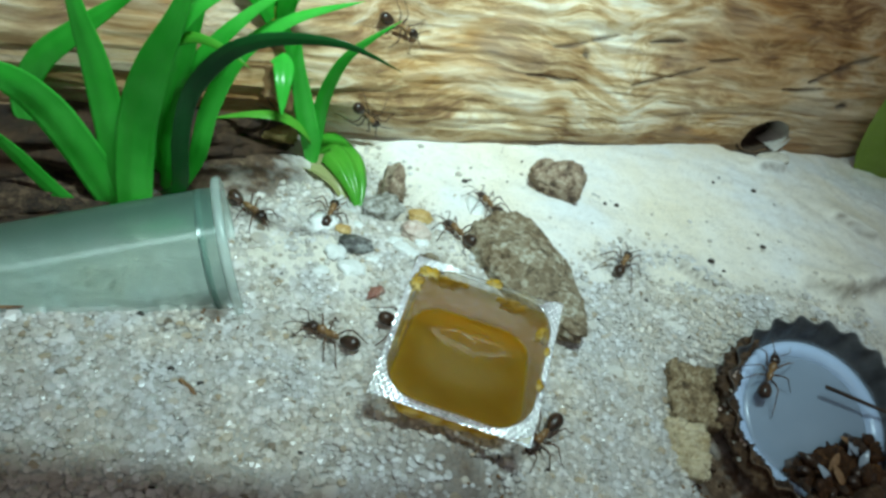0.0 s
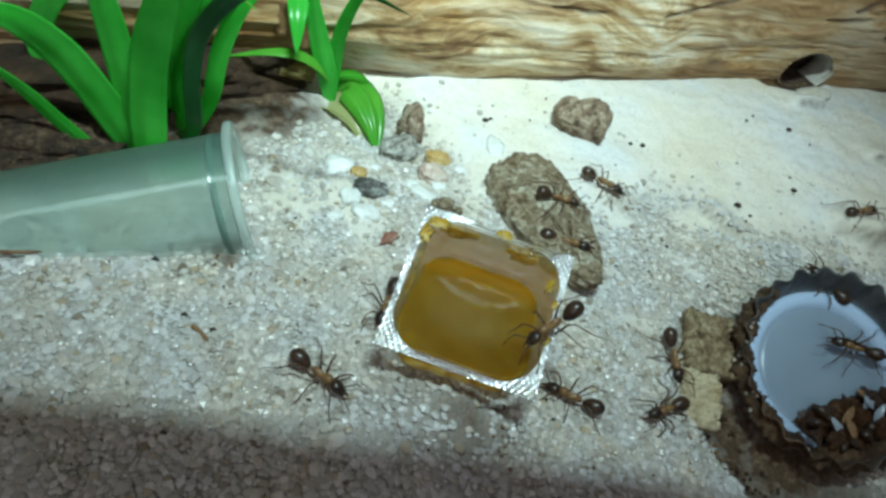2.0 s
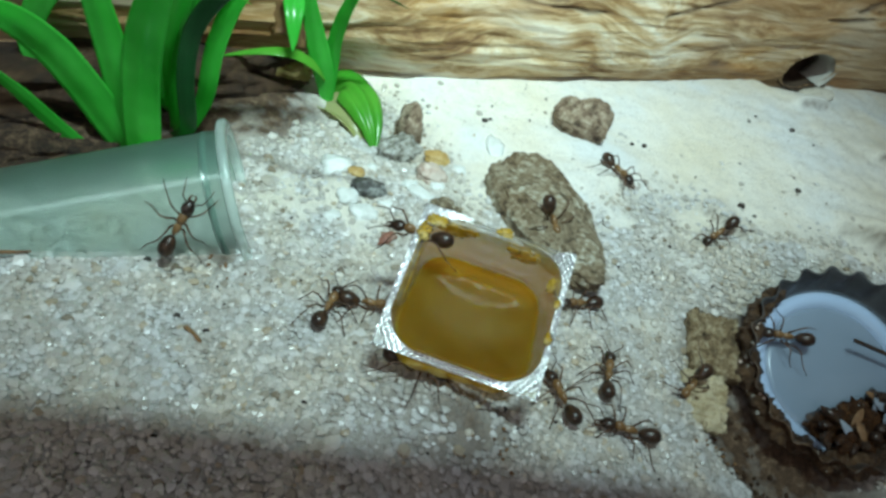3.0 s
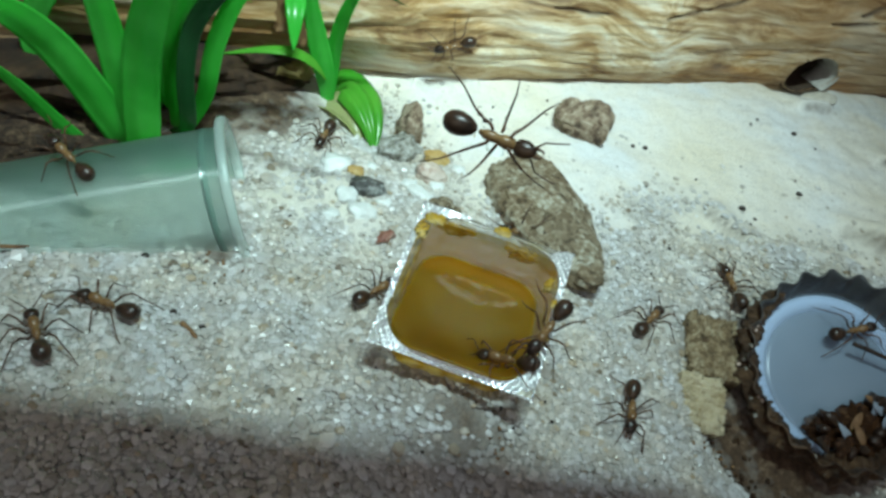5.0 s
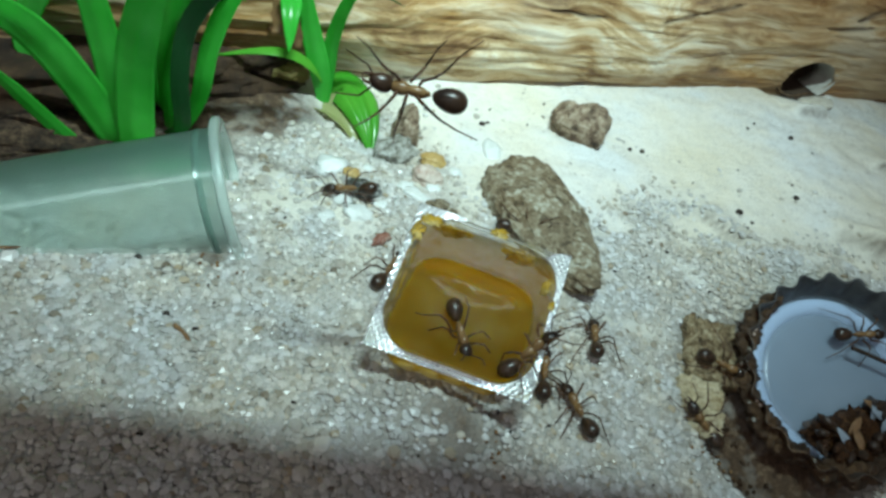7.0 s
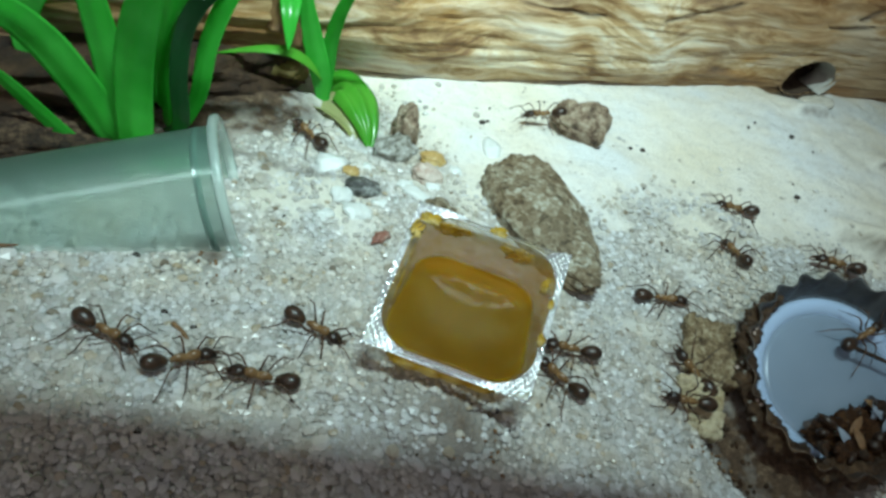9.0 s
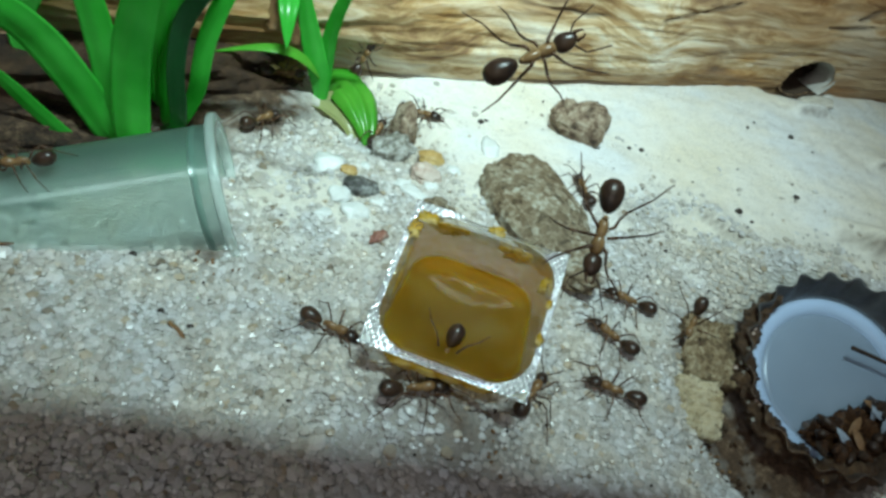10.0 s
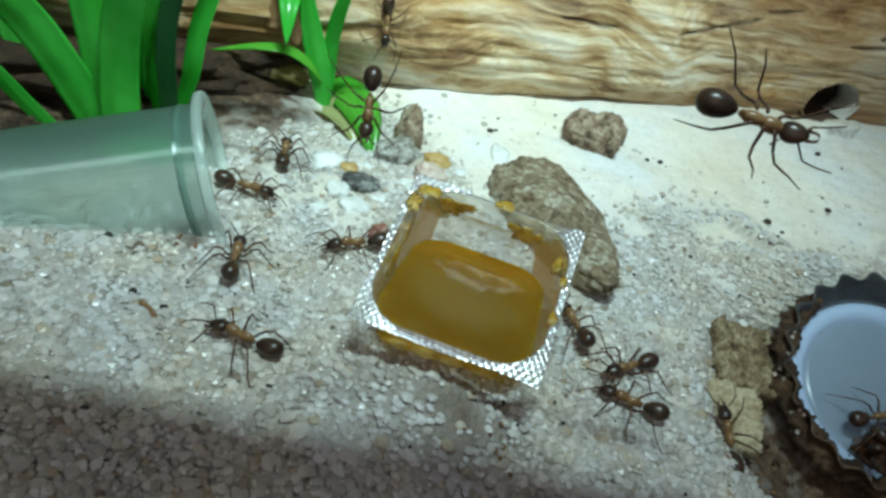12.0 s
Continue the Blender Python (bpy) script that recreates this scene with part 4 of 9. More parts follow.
def jelly_ring(half, n=10):
    """One ring of the jelly's eaten-out surface, millimetres."""
    f = min(1, max(0, (7.6 - half) / 5.5))
    f = f * f * (3 - 2 * f)
    ring = rounded(half, max(0.02, 0.48 * half), 0, n)
    for p in ring:
        w = f * (0.85 + 0.3 * noise.noise((p.x / 4, p.y / 4, 3)))
        # slumped level in the tilted cup, clinging to the wall, with a soft bead along the back
        p.z = -5.6 - 0.34 * p.y + 0.25 * max(0, (half - 7.4) / 0.85) ** 2 + 1.25 * math.exp(-((p.y - 5.0) / 1.6) ** 2) * math.exp(-(p.x / 6) ** 4) - 1.1 * w
        p.z += 1.8 * max(0, -p.y / 8) ** 2
        p.z += 0.12 * noise.noise((p.x / 2.5, p.y / 2.5, 8)) + 0.04 * noise.noise((p.x, p.y, 5))
        k = (9.40 + 0.125 * p.z) / 8.3
        p.x, p.y = p.x * k, p.y * k
    return ring


bm = bmesh.new()
top = [jelly_ring(h) for h in (8.25, 7.9, 7.5, 7.1, 6.7, 6.3, 5.9, 5.5, 5.0, 4.4, 3.6, 2.6, 1.5, 0.5)]
shell(bm, [rounded(7.3, 3.3, -CUP_DEPTH + 0.6, 10), rounded(8.1, 3.9, -9.6, 10)] + top, cap_first=True, cap_last=True)
part("jelly", bm, HONEY, cup, "translucent amber jelly with a sunken middle")


def square_ring(half, z, n=6):
    """Square outline with as many points as rounded()."""
    out = []
    for q in range(4):
        for k in range(n + 1):
            a = math.pi / 2 * (q + k / n)
            x, y = math.cos(a), math.sin(a)
            s = half / max(abs(x), abs(y))
            out.append(Vector((x * s, y * s, z)))
    return out


def build_foil():
    bm = bmesh.new()
    outer = 10.5
    rows = []
    for k in range(9):
        f = k / 8
        a, b = rounded(9.7, 5.0, 0, 28), square_ring(outer, 0, 28)
        ring = []
        for p, q in zip(a, b):
            # torn off along part of the back edge
            torn = step_up((q.y - 9.6) * 4) * step_up((q.x + 2.6 + noise.noise((q.x, 3, 1))) * 2) * step_up((8.2 - q.x) * 2)
            v = p.lerp(q, f * (1 - 0.8 * torn))
            quilt = 0.035 * math.sin(v.x * 5.5 + v.y * 3) * math.sin(v.y * 5.5)
            v.z = quilt + 0.25 * noise.noise((v.x / 4, v.y / 4, 1)) * f + 0.05 - 0.12 * (v - p).length * max(0, -v.y / outer) ** 0.6
            ring.append(v)
        rows.append(ring)
    shell(bm, rows)
    bmesh.ops.solidify(bm, geom=bm.faces[:], thickness=0.00016)
    part("foil_rim", bm, FOIL, cup, "crinkled embossed silver foil rim")


build_foil()
bm = bmesh.new()
shell(bm, [rounded(9.75, 5.0, -0.12, 12), [p * 1.0 for p in square_ring(10.3, -0.16, 12)], square_ring(10.3, -0.3, 12), rounded(9.7, 5.0, -0.3, 12)])
part("flange", bm, CUP, cup, "clear plastic flange of the cup")
for ob in cup.children:
    if ob.name.startswith(("wall", "flange")):
        ob.visible_shadow = False


# ---- crown cap ----
def cap_frame():
    ez = Vector((-0.05, -0.50, 1)).normalized()
    ex = Vector((1, 0, 0.03)).normalized()
    ey = ez.cross(ex).normalized()
    ex = ey.cross(ez)
    return Matrix.Translation((0.0716, 0.0288, -0.0012)) @ Matrix((ex, ey, ez)).transposed().to_4x4()


crown = thing("bottle_cap", "dark grey crown bottle cap lying upside down, dirty", "bottle cap", cap_frame())
bm = bmesh.new()
NT = 21 * 10


def crimp(j, r, k):
    return r * (1 + 0.85 * k * ((0.5 + 0.5 * math.cos(21 * 2 * math.pi * j / NT)) ** 1.4 - 0.45))


prof = [(0, 12.4, 0), (-0.3, 13.0, 0), (0.5, 13.7, 0.0), (2.0, 14.2, 0.02), (4.2, 15.0, 0.065), (5.6, 15.7, 0.095), (5.9, 15.6, 0.095), (5.6, 15.3, 0.09), (4.2, 14.7, 0.06), (2.2, 13.9, 0.015), (0.9, 13.4, 0), (0.5, 13.0, 0)]
grid_mesh(bm, len(prof), NT, lambda i, j: Vector((crimp(j, prof[i][1], prof[i][2]) * math.cos(2 * math.pi * j / NT), crimp(j, prof[i][1], prof[i][2]) * math.sin(2 * math.pi * j / NT), prof[i][0])) * MM, closed_v=True)
part("crimped_rim", bm, CAP_RIM, crown)
bm = bmesh.new()
lathe(bm, [(0.35, 10.75), (0.62, 10.3), (0.66, 10.0), (0.62, 5), (0.62, 0.05)], 96, "Z")
part("liner", bm, LINER, crown, "smooth grey-blue plastic liner")
bm = bmesh.new()
lathe(bm, [(0.5, 13.35), (1.25, 13.2), (1.35, 12.4), (1.15, 11.4), (0.6, 10.9), (0.35, 10.75)], 96, "Z")
part("liner_ring", bm, LINER_RING_LIT, crown, "raised ring of the liner, coloured paler for reflected light")
bm = bmesh.new()
lathe(bm, [(1.55, 13.6), (1.62, 12.9), (1.6, 6), (1.6, 0.05)], 96, "Z")
part("water", bm, WATER, crown, "shallow still water in the cap")


def crust(bm, a0, a1, ring, thick, z, seed, steps=150, sides=16):
    """A lumpy bead of dirt along an arc round the cap, millimetres and degrees."""
    def at(i, j):
        f = i / (steps - 1)
        a, b = radians(a0 + (a1 - a0) * f), 2 * math.pi * j / sides
        q = Vector((math.cos(a) * 6, math.sin(a) * 6, b * 0.6 + seed))
        t = thick * (0.15 + 0.85 * math.sin(math.pi * min(1, f * 4, (1 - f) * 4) / 2)) * (1 + 0.55 * noise.noise(q) + 0.6 * noise.noise(q * 3.3))
        r = ring + 0.9 * noise.noise(q * 0.7) + t * math.cos(b)
        return Vector((r * math.cos(a), r * math.sin(a), z + 0.9 * t * math.sin(b))) * MM
    grid_mesh(bm, steps, sides, at, closed_v=True)


for a0, a1, ring, thick, z, seed in ((132, 205, 15.0, 1.4, 3.2, 2), (180, 262, 15.0, 1.7, 3.0, 4), (248, 345, 14.8, 2.0, 2.9, 9)):
    bm = bmesh.new()
    crust(bm, a0, a1, ring, thick, z, seed)
    part("dirt_crust", bm, CAP_DIRT, crown, "dark brown dirt caked on the rim")
rng = random.Random(31)
for n in range(20):
    a, r = radians(rng.uniform(165, 300)), rng.uniform(14.6, 16.8)
    bm = bmesh.new()
    lump(bm, (rng.uniform(0.2, 0.42) * MM, rng.uniform(0.18, 0.36) * MM, rng.uniform(0.18, 0.3) * MM), Matrix(), n + 11, 0.3, 1.8, 2)
    ob = part("quartz_grain", bm, STONE_GREY if n % 3 else PEBBLE_PINK, crown, "pale grain stuck in the dirt")
    ob.location = Vector((r * math.cos(a), r * math.sin(a), 4.7 - 0.75 * max(0, r - 15.2) ** 1.3)) * MM

# remains heaped inside the cap
heap = thing("litter_heap", "wet heap of dark brown insect remains in the bottle cap", "litter", cap_frame())
for n, (a, r, size, z) in enumerate(((262, 9.6, 2.7, 1.2), (282, 8.8, 3.4, 1.4), (303, 9.0, 3.7, 1.6), (324, 9.6, 3.4, 1.5), (342, 10.6, 2.6, 1.3), (292, 12.0, 2.6, 2.6), (318, 12.2, 2.8, 2.8))):
    bm = bmesh.new()
    lump(bm, (size * MM, size * 0.85 * MM, size * 0.55 * MM), pose(0, 0, 0, 0, 0, n * 50), n + 80, 0.5, 2.0, 4, 0.22)
    ob = part("clump", bm, WET, heap, "wet reddish-brown clump")
    ob.location = Vector((r * math.cos(radians(a)), r * math.sin(radians(a)), z)) * MM
rng = random.Random(5)
for n in range(30):
    a, r = radians(rng.uniform(252, 348)), rng.uniform(5.8, 12.8)
    bm = bmesh.new()
    lump(bm, (rng.uniform(0.8, 2.1) * MM, rng.uniform(0.7, 1.3) * MM, rng.uniform(0.5, 1.0) * MM), pose(0, 0, 0, rng.uniform(0, 60), rng.uniform(0, 60), rng.uniform(0, 180)), n + 60, 0.3, 1.8, 2)
    ob = part("scrap", bm, (WET, ANT_BLACK, WET, BARK)[n % 4], heap)
    ob.location = Vector((r * math.cos(a), r * math.sin(a), 2.2 + (r - 5) * 0.28 + rng.uniform(0, 0.9))) * MM
for n in range(7):
    a, r = radians(rng.uniform(262, 340)), rng.uniform(6, 12)
    bm = bmesh.new()
    blade(bm, [(-1.8, 0, 0), (0, 0.2, 0.4), (1.8, 0, 0)], 1.3, thick=0.06, steps=6, root=0.4, face=(0, 0, 1))
    ob = part("wing_scrap", bm, TWIG if n % 2 else LINER, heap, "thin shiny scrap of wing")
    ob.matrix_local = pose(r * math.cos(a) * MM, r * math.sin(a) * MM, (3.4 + (r - 5) * 0.3) * MM, rng.uniform(-40, 40), rng.uniform(-40, 40), rng.uniform(0, 180))

bm = bmesh.new()
lathe(bm, [(0.6, 7.2), (8, 6.6), (16, 5.0), (17, 0.05), (17.6, 0.05), (17, 5.6), (8, 7.1), (0.8, 7.5), (0.6, 7.2)], 40)
bmesh.ops.scale(bm, verts=bm.verts[:], vec=(1, 1.3, 0.8))
ob = finish("nest_entrance", bm, HOLE)
ob.matrix_world = entrance
tagged(ob, "dark round nest entrance in the log's foot", "nest hole")
bm = bmesh.new()


def lining(i, j):
    a, k = radians(100 + 130 * j / 29), (0, 0.35, 0.7, 1, 1, 0.5, 0)[i]
    r = 7.0 - 0.5 * k - (0.5 if i < 4 else 0) + 0.25 * noise.noise((i, j / 5, 2))
    return Vector((0.2 + 8 * k, r * math.cos(a), r * math.sin(a))) * MM


grid_mesh(bm, 7, 30, lining, closed_u=True)
bmesh.ops.scale(bm, verts=bm.verts[:], vec=(1, 1.3, 0.8))
ob = finish("clay_patch", bm, RIM_CLAY)
ob.matrix_world = entrance
tagged(ob, "pale curved clay patch lining the nest entrance", "clay")

# jelly smeared on the foil and inside the cup
for x, y, z, sx, sy, sz in ((-9.4, 6.2, 0.2, 0.9, 1.5, 0.3), (-8.2, 8.4, 0.2, 1.5, 0.8, 0.3), (0.6, 9.9, 0.5, 1.1, 0.7, 0.8),
                            (9.7, -2.5, 0.25, 0.5, 0.9, 0.35), (9.7, 2.5, 0.25, 0.4, 0.7, 0.3), (-5.8, 8.85, -1.9, 2.0, 0.28, 1.2), (-3.6, 8.9, -1.1, 1.2, 0.28, 0.7), (4.4, 8.8, -2.4, 1.9, 0.28, 1.3), (2.4, 8.85, -1.6, 0.9, 0.28, 0.6), (8.6, 6.0, -2.2, 0.5, 1.1, 0.9), (-9.0, 4.0, -2.2, 0.3, 2.2, 1.2), (-9.0, -1.0, -2.4, 0.3, 2.4, 1.4)):
    bm = bmesh.new()
    lump(bm, (sx * (0.35 if sx < 0.35 else 0.8) * MM, sy * (0.35 if sy < 0.35 else 0.8) * MM, sz * (0.18 if z > 0 else 0.9) * MM), Matrix(), int(x * 7 + y * 3) % 50, 0.9, 2.4, 4, 0.06)
    ob = part("jelly_smear", bm, SMEAR, cup)
    ob.location = Vector((x, y, z)) * MM
# amber beads added under the foil's front, in place of the lit amber wall
for x, sx, sy in ((-4.8, 2.2, 0.9), (-2.2, 2.4, 0.9), (0.8, 2.6, 0.7), (4.2, 2.0, 0.5)):
    bm = bmesh.new()
    lump(bm, (sx * MM, sy * MM, 0.9 * MM), Matrix(), int(x * 5) % 40, 0.35, 1.6, 3, 0.05)
    ob = part("jelly_drip", bm, SMEAR, cup, "amber bead standing in for the cup wall under the foil")
    ob.location = Vector((x, -10.2, -1.5)) * MM


# ---- stones and pebbles ----
def stone(name, label, at, size, mat, seed, rough=0.25, freq=1.5, sub=4, shape=None, fine=0.06, category="stone", group=""):
    bm = bmesh.new()
    made = lump(bm, [s * MM for s in size], Matrix(), seed, rough, freq, sub, fine)
    if shape:
        for v in made:
            v.co = shape(v.co / MM) * MM
    ob = finish(name, bm, mat)
    ob.matrix_world = at
    return tagged(ob, label, category, group)


def heart_stone(p):
    k = min(1, max(0, (p.y + 5.5) / 7))
    p.x *= 0.18 + 0.87 * k * (2 - k)
    p.y -= 3.2 * math.exp(-((p.x - 0.3) / 1.7) ** 2) * min(1, max(0, p.y / 2))
    p.z -= 1.2 * math.exp(-((p.x - 0.3) / 1.7) ** 2) * min(1, max(0, p.y / 3))
    return p


def wedge_stone(p):
    """Blunt at one end, narrower at the other, with a flattened top."""
    u, v, w = p.x / 15.5, p.y / 7.4, p.z / 4.6
    p.x = 15.5 * math.copysign(abs(u) ** 0.82, u)
    p.y = 7.4 * math.copysign(abs(v) ** 0.80, v) * (1.04 + 0.32 * u - 0.10 * u * u) - 0.6 * u * u
    p.z = 4.6 * math.copysign(abs(w) ** 0.7, w) * (0.95 + 0.15 * u)
    return p


stone("long_stone", "long wedge-shaped speckled tan-grey stone beside the jelly cup", on_sand(22.2, 43.6, 0.9, 122), (15.5, 7.4, 4.6), STONE, 14, 0.14, 1.7, 6, wedge_stone, 0.07)
stone("heart_stone", "heart-shaped pitted brown stone on the pale sand", on_sand(28.2, 77.5, 2.6, 34), (6.2, 6.9, 3.9), STONE_RED, 5, 0.14, 1.6, 5, heart_stone, 0.12)
stone("upright_stone", "small reddish-grey pitted stone leaning upright", on_sand(-5.6, 61.5, 2.2, 5), (2.6, 3.6, 5.6), STONE_RED, 9, 0.3, 1.8, 4)
stone("grey_stone", "small speckled grey stone at the leaning one's foot", on_sand(-6.0, 55.0, 1.0, 20), (4.0, 3.4, 3.0), STONE_GREY, 12, 0.3, 1.8, 4)
stone("yellow_pebble", "yellow-brown rounded pebble among white ones", on_sand(1.0, 53.5, 0.9), (2.3, 1.9, 1.4), PEBBLE_YELLOW, 3, 0.25)
stone("pink_pebble", "pinkish white pebble beside the jelly cup", on_sand(0.8, 47.8, 0.8), (2.7, 2.3, 1.8), PEBBLE_PINK, 4, 0.3)
stone("dark_pebble", "black and white speckled flat pebble", on_sand(-8.6, 38.8, 0.6, 10), (3.0, 2.0, 1.6), PEBBLE_BLACK, 6, 0.25)
stone("ochre_lump", "dull ochre lump of caked soil behind the sprig", on_sand(-31.5, 66.0, 0.8, 20), (4.6, 3.2, 2.8), OCHRE, 23, 0.3, 1.6, 4, category="soil lump")
stone("amber_pebble", "tiny amber pebble beside a white one", on_sand(-11.6, 42.4, 0.5), (1.5, 1.2, 1.0), PEBBLE_YELLOW, 7, 0.2)
stone("hidden_pebble", "dark brown lump behind the jelly cup", on_sand(4.6, 38.5, 0.6), (2.8, 2.2, 1.8), STONE, 17, 0.3)
for x, y, sx, sy, s in ((-15.2, 43.2, 3.2, 2.8, 1), (-11.3, 36.0, 2.3, 1.9, 2), (-8.0, 33.0, 2.2, 2.2, 3), (0.0, 41.8, 2.8, 1.5, 4), (-2.4, 44.0, 1.8, 1.4, 5), (-12.5, 30.6, 1.6, 1.5, 6),
                        (11, 62, 3.0, 2.0, 7), (5.5, 52, 1.9, 1.3, 8), (-5, 37, 1.4, 1.2, 9), (2.5, 45.5, 1.5, 1.2, 10), (-9.5, 46.5, 1.5, 1.2, 11)):
    stone("white_pebble", "milky white rounded quartz pebble", on_sand(x, y, -0.1, s * 40), (sx, sy, min(sx, sy) * 0.6), PEBBLE_WHITE, 20 + s, 0.42, 1.6, 3, group="white pebbles")
SAND_CLUMP = plain("sand_clump", [(0.50, 0.46, 0.37), (0.66, 0.62, 0.52), (0.74, 0.71, 0.62)], 420, 0.9, 0.7, dist=0.0004)
stone("sand_clump", "small crescent clump of pale sand below the nest entrance", on_sand(88.6, 122.2, 0.5, 28), (5.6, 2.3, 1.7), SAND_CLUMP, 51, 0.25, 1.8, 4, category="sand clump")
stone("red_husk", "dull red seed husk on the sand", on_sand(-3.0, 28.2, 0.7, 60), (1.8, 0.9, 0.8), RED_BIT, 33, 0.35, 2.0, 3, category="husk")

# ---- bark flake and cork beside the cap ----
def slab(name, label, at, size, mat, seed, category, slits=0.0):
    bm = bmesh.new()
    w, d, h = (s * MM for s in size)
    top = grid_mesh(bm, 34, 34, lambda i, j: Vector(((i / 33 - 0.5) * w * (1 + 0.12 * noise.noise((j / 5, seed, 0))), (j / 33 - 0.5) * d * (1 + 0.1 * noise.noise((i / 4, seed, 5))),
                                                     h * (1.1 + 0.5 * noise.noise((i / 7, j / 7, seed)) + 0.35 * noise.noise((i / 2.2, j / 2.2, seed)) + 0.3 * noise.noise((i * 0.8, j * 0.8, seed)) - (0.7 * max(0, math.sin(j * slits + 0.4 * noise.noise((i / 3, j, 1)))) ** 6 if slits else 0)))))
    geo = bmesh.ops.extrude_face_region(bm, geom=bm.faces[:])
    for v in [g for g in geo["geom"] if isinstance(g, bmesh.types.BMVert)]:
        v.co.z = -h * 0.6
    ob = finish(name, bm, mat)
    ob.matrix_world = at
    return tagged(ob, label, category)


slab("bark_flake", "rough brown bark flake leaning by the bottle cap", on_sand(51.6, 27.6, 1.0, 6, 18), (8.2, 10.5, 1.8), FLAKE, 4, "bark")
slab("cork_chip", "pale layered cork chip on the sand", on_sand(49.6, 17.2, 1.2, 4, 18), (7.0, 8.4, 1.8), CORK, 9, "cork", 1.25)


# ---- grains last of the setting, then the tiny litter ----
build_grains()
scatter_grit("brown_grit", "brown dirt crumbs strewn on the quartz", TWIG, ((-22.5, 14.0, 2.6), (17, -5.5, 2.4), (52, 12, 3)), 5, 0.3, 2)
scatter_grit("dark_grit", "dark brown crumbs round the bottle cap", CAP_DIRT, ((56, 17, 2.2), (60, 10, 2.6), (55, 24, 1.6)), 9, 0.4, 3)
scatter_grit("black_grit", "fine black crumbs all over the sand", SPECK, ((0, 10, 22), (30, 60, 20)), 1.3, 0.22, 4)


def speck(x, y, s, seed):
    return stone("speck", "tiny black dirt crumb on the sand", on_sand(x, y, s * 0.4), (s * 0.8, s * 0.65, s * 0.55), SPECK, seed, 0.35, 2.0, 2, category="crumb", group="dirt crumbs")


for n, (x, y, s) in enumerate(((-33.1, 10.6, 0.75), (60.7, 65.1, 0.9), (41.5, 77.4, 0.7), (38.9, 77.0, 0.6), (-6.3, -5.0, 0.5), (-25.5, 2.8, 0.6), (75.8, 96, 0.8), (74, 75, 0.8), (8.0, 70.6, 0.8),
                               (9.0, 71.8, 0.5), (24.5, 5.6, 0.5), (-20, -15.6, 0.55), (-18, 27, 0.5), (63, 62.8, 0.5), (66, 96, 0.5), (68, 99, 0.4), (80, 92, 0.4), (62, 79, 0.4), (18, 0.5, 0.5), (36, 40, 0.5), (45, 47, 0.5), (-21, 1.4, 0.6))):
    speck(x, y, s, 40 + n)


def twig(label, pts, r, mat=TWIG):
    bm = bmesh.new()
    tube_along(bm, [Vector(p) * MM for p in pts], [r * MM, r * 0.9 * MM, r * 0.4 * MM], 7, 10)
    tagged(finish("twig", bm, mat), label, "twig")


twig("short brown broken twig on the sand", [(-23.6, 1.0, 1.3), (-21.5, -0.4, 1.6), (-19.8, -2.0, 1.4)], 0.32)
twig("thin orange-brown stalk lying on the sand", [(-51, 4.2, 0.9), (-48.5, 5.0, 1.1), (-46.5, 6.2, 0.9)], 0.3)
twig("thin dark stalk standing out of the bottle cap", [(73, 31.5, 4.6), (77, 31, 4.4), (83, 30.0, 4.2), (88, 29.5, 3.8)], 0.36, BARK)


# ---- ants ----
def ant_leg(bm, side, knee, ankle, foot):
    """One leg from its hip at the origin, in millimetres, y to the given side."""
    pts = [Vector((x, y * side, z)) * MM for x, y, z in ((0, 0, 0), (knee[0] * 0.15, 0.35, -0.15), (knee[0] * 0.6, knee[1] * 0.62, knee[2] * 0.8), knee, ankle, foot)]
    joints = [0.12, 0.14, 0.12, 0.10, 0.075, 0.04]
    for p, q, r0, r1 in zip(pts, pts[1:], joints, joints[1:]):
        tube_along(bm, [p, q], [r0 * MM, r1 * MM], 6, 2)


def egg(bm, centre, size, tip=0.0, turn=0.0):
    made = bmesh.ops.create_uvsphere(bm, u_segments=16, v_segments=12, radius=1.0)["verts"]
    rot = Matrix.Rotation(radians(turn), 4, "Y")
    for v in made:
        c = v.co.copy()
        k = 1 - tip * c.x
        v.co = (Vector(centre) + rot @ Vector((c.x * size[0], c.y * size[1] * k, c.z * size[2] * k))) * MM


HIPS = ((1.75, 0.42, 1.35), (0.95, 0.46, 1.30), (0.25, 0.42, 1.35))
LEGS = (((1.5, 1.5, 0.9), (2.3, 2.3, -0.6), (3.2, 2.9, -1.35)), ((-0.3, 1.9, 1.1), (-0.6, 3.1, -0.5), (-1.0, 3.9, -1.3)), ((-1.9, 1.5, 1.2), (-3.2, 2.5, -0.3), (-4.7, 3.3, -1.35)))


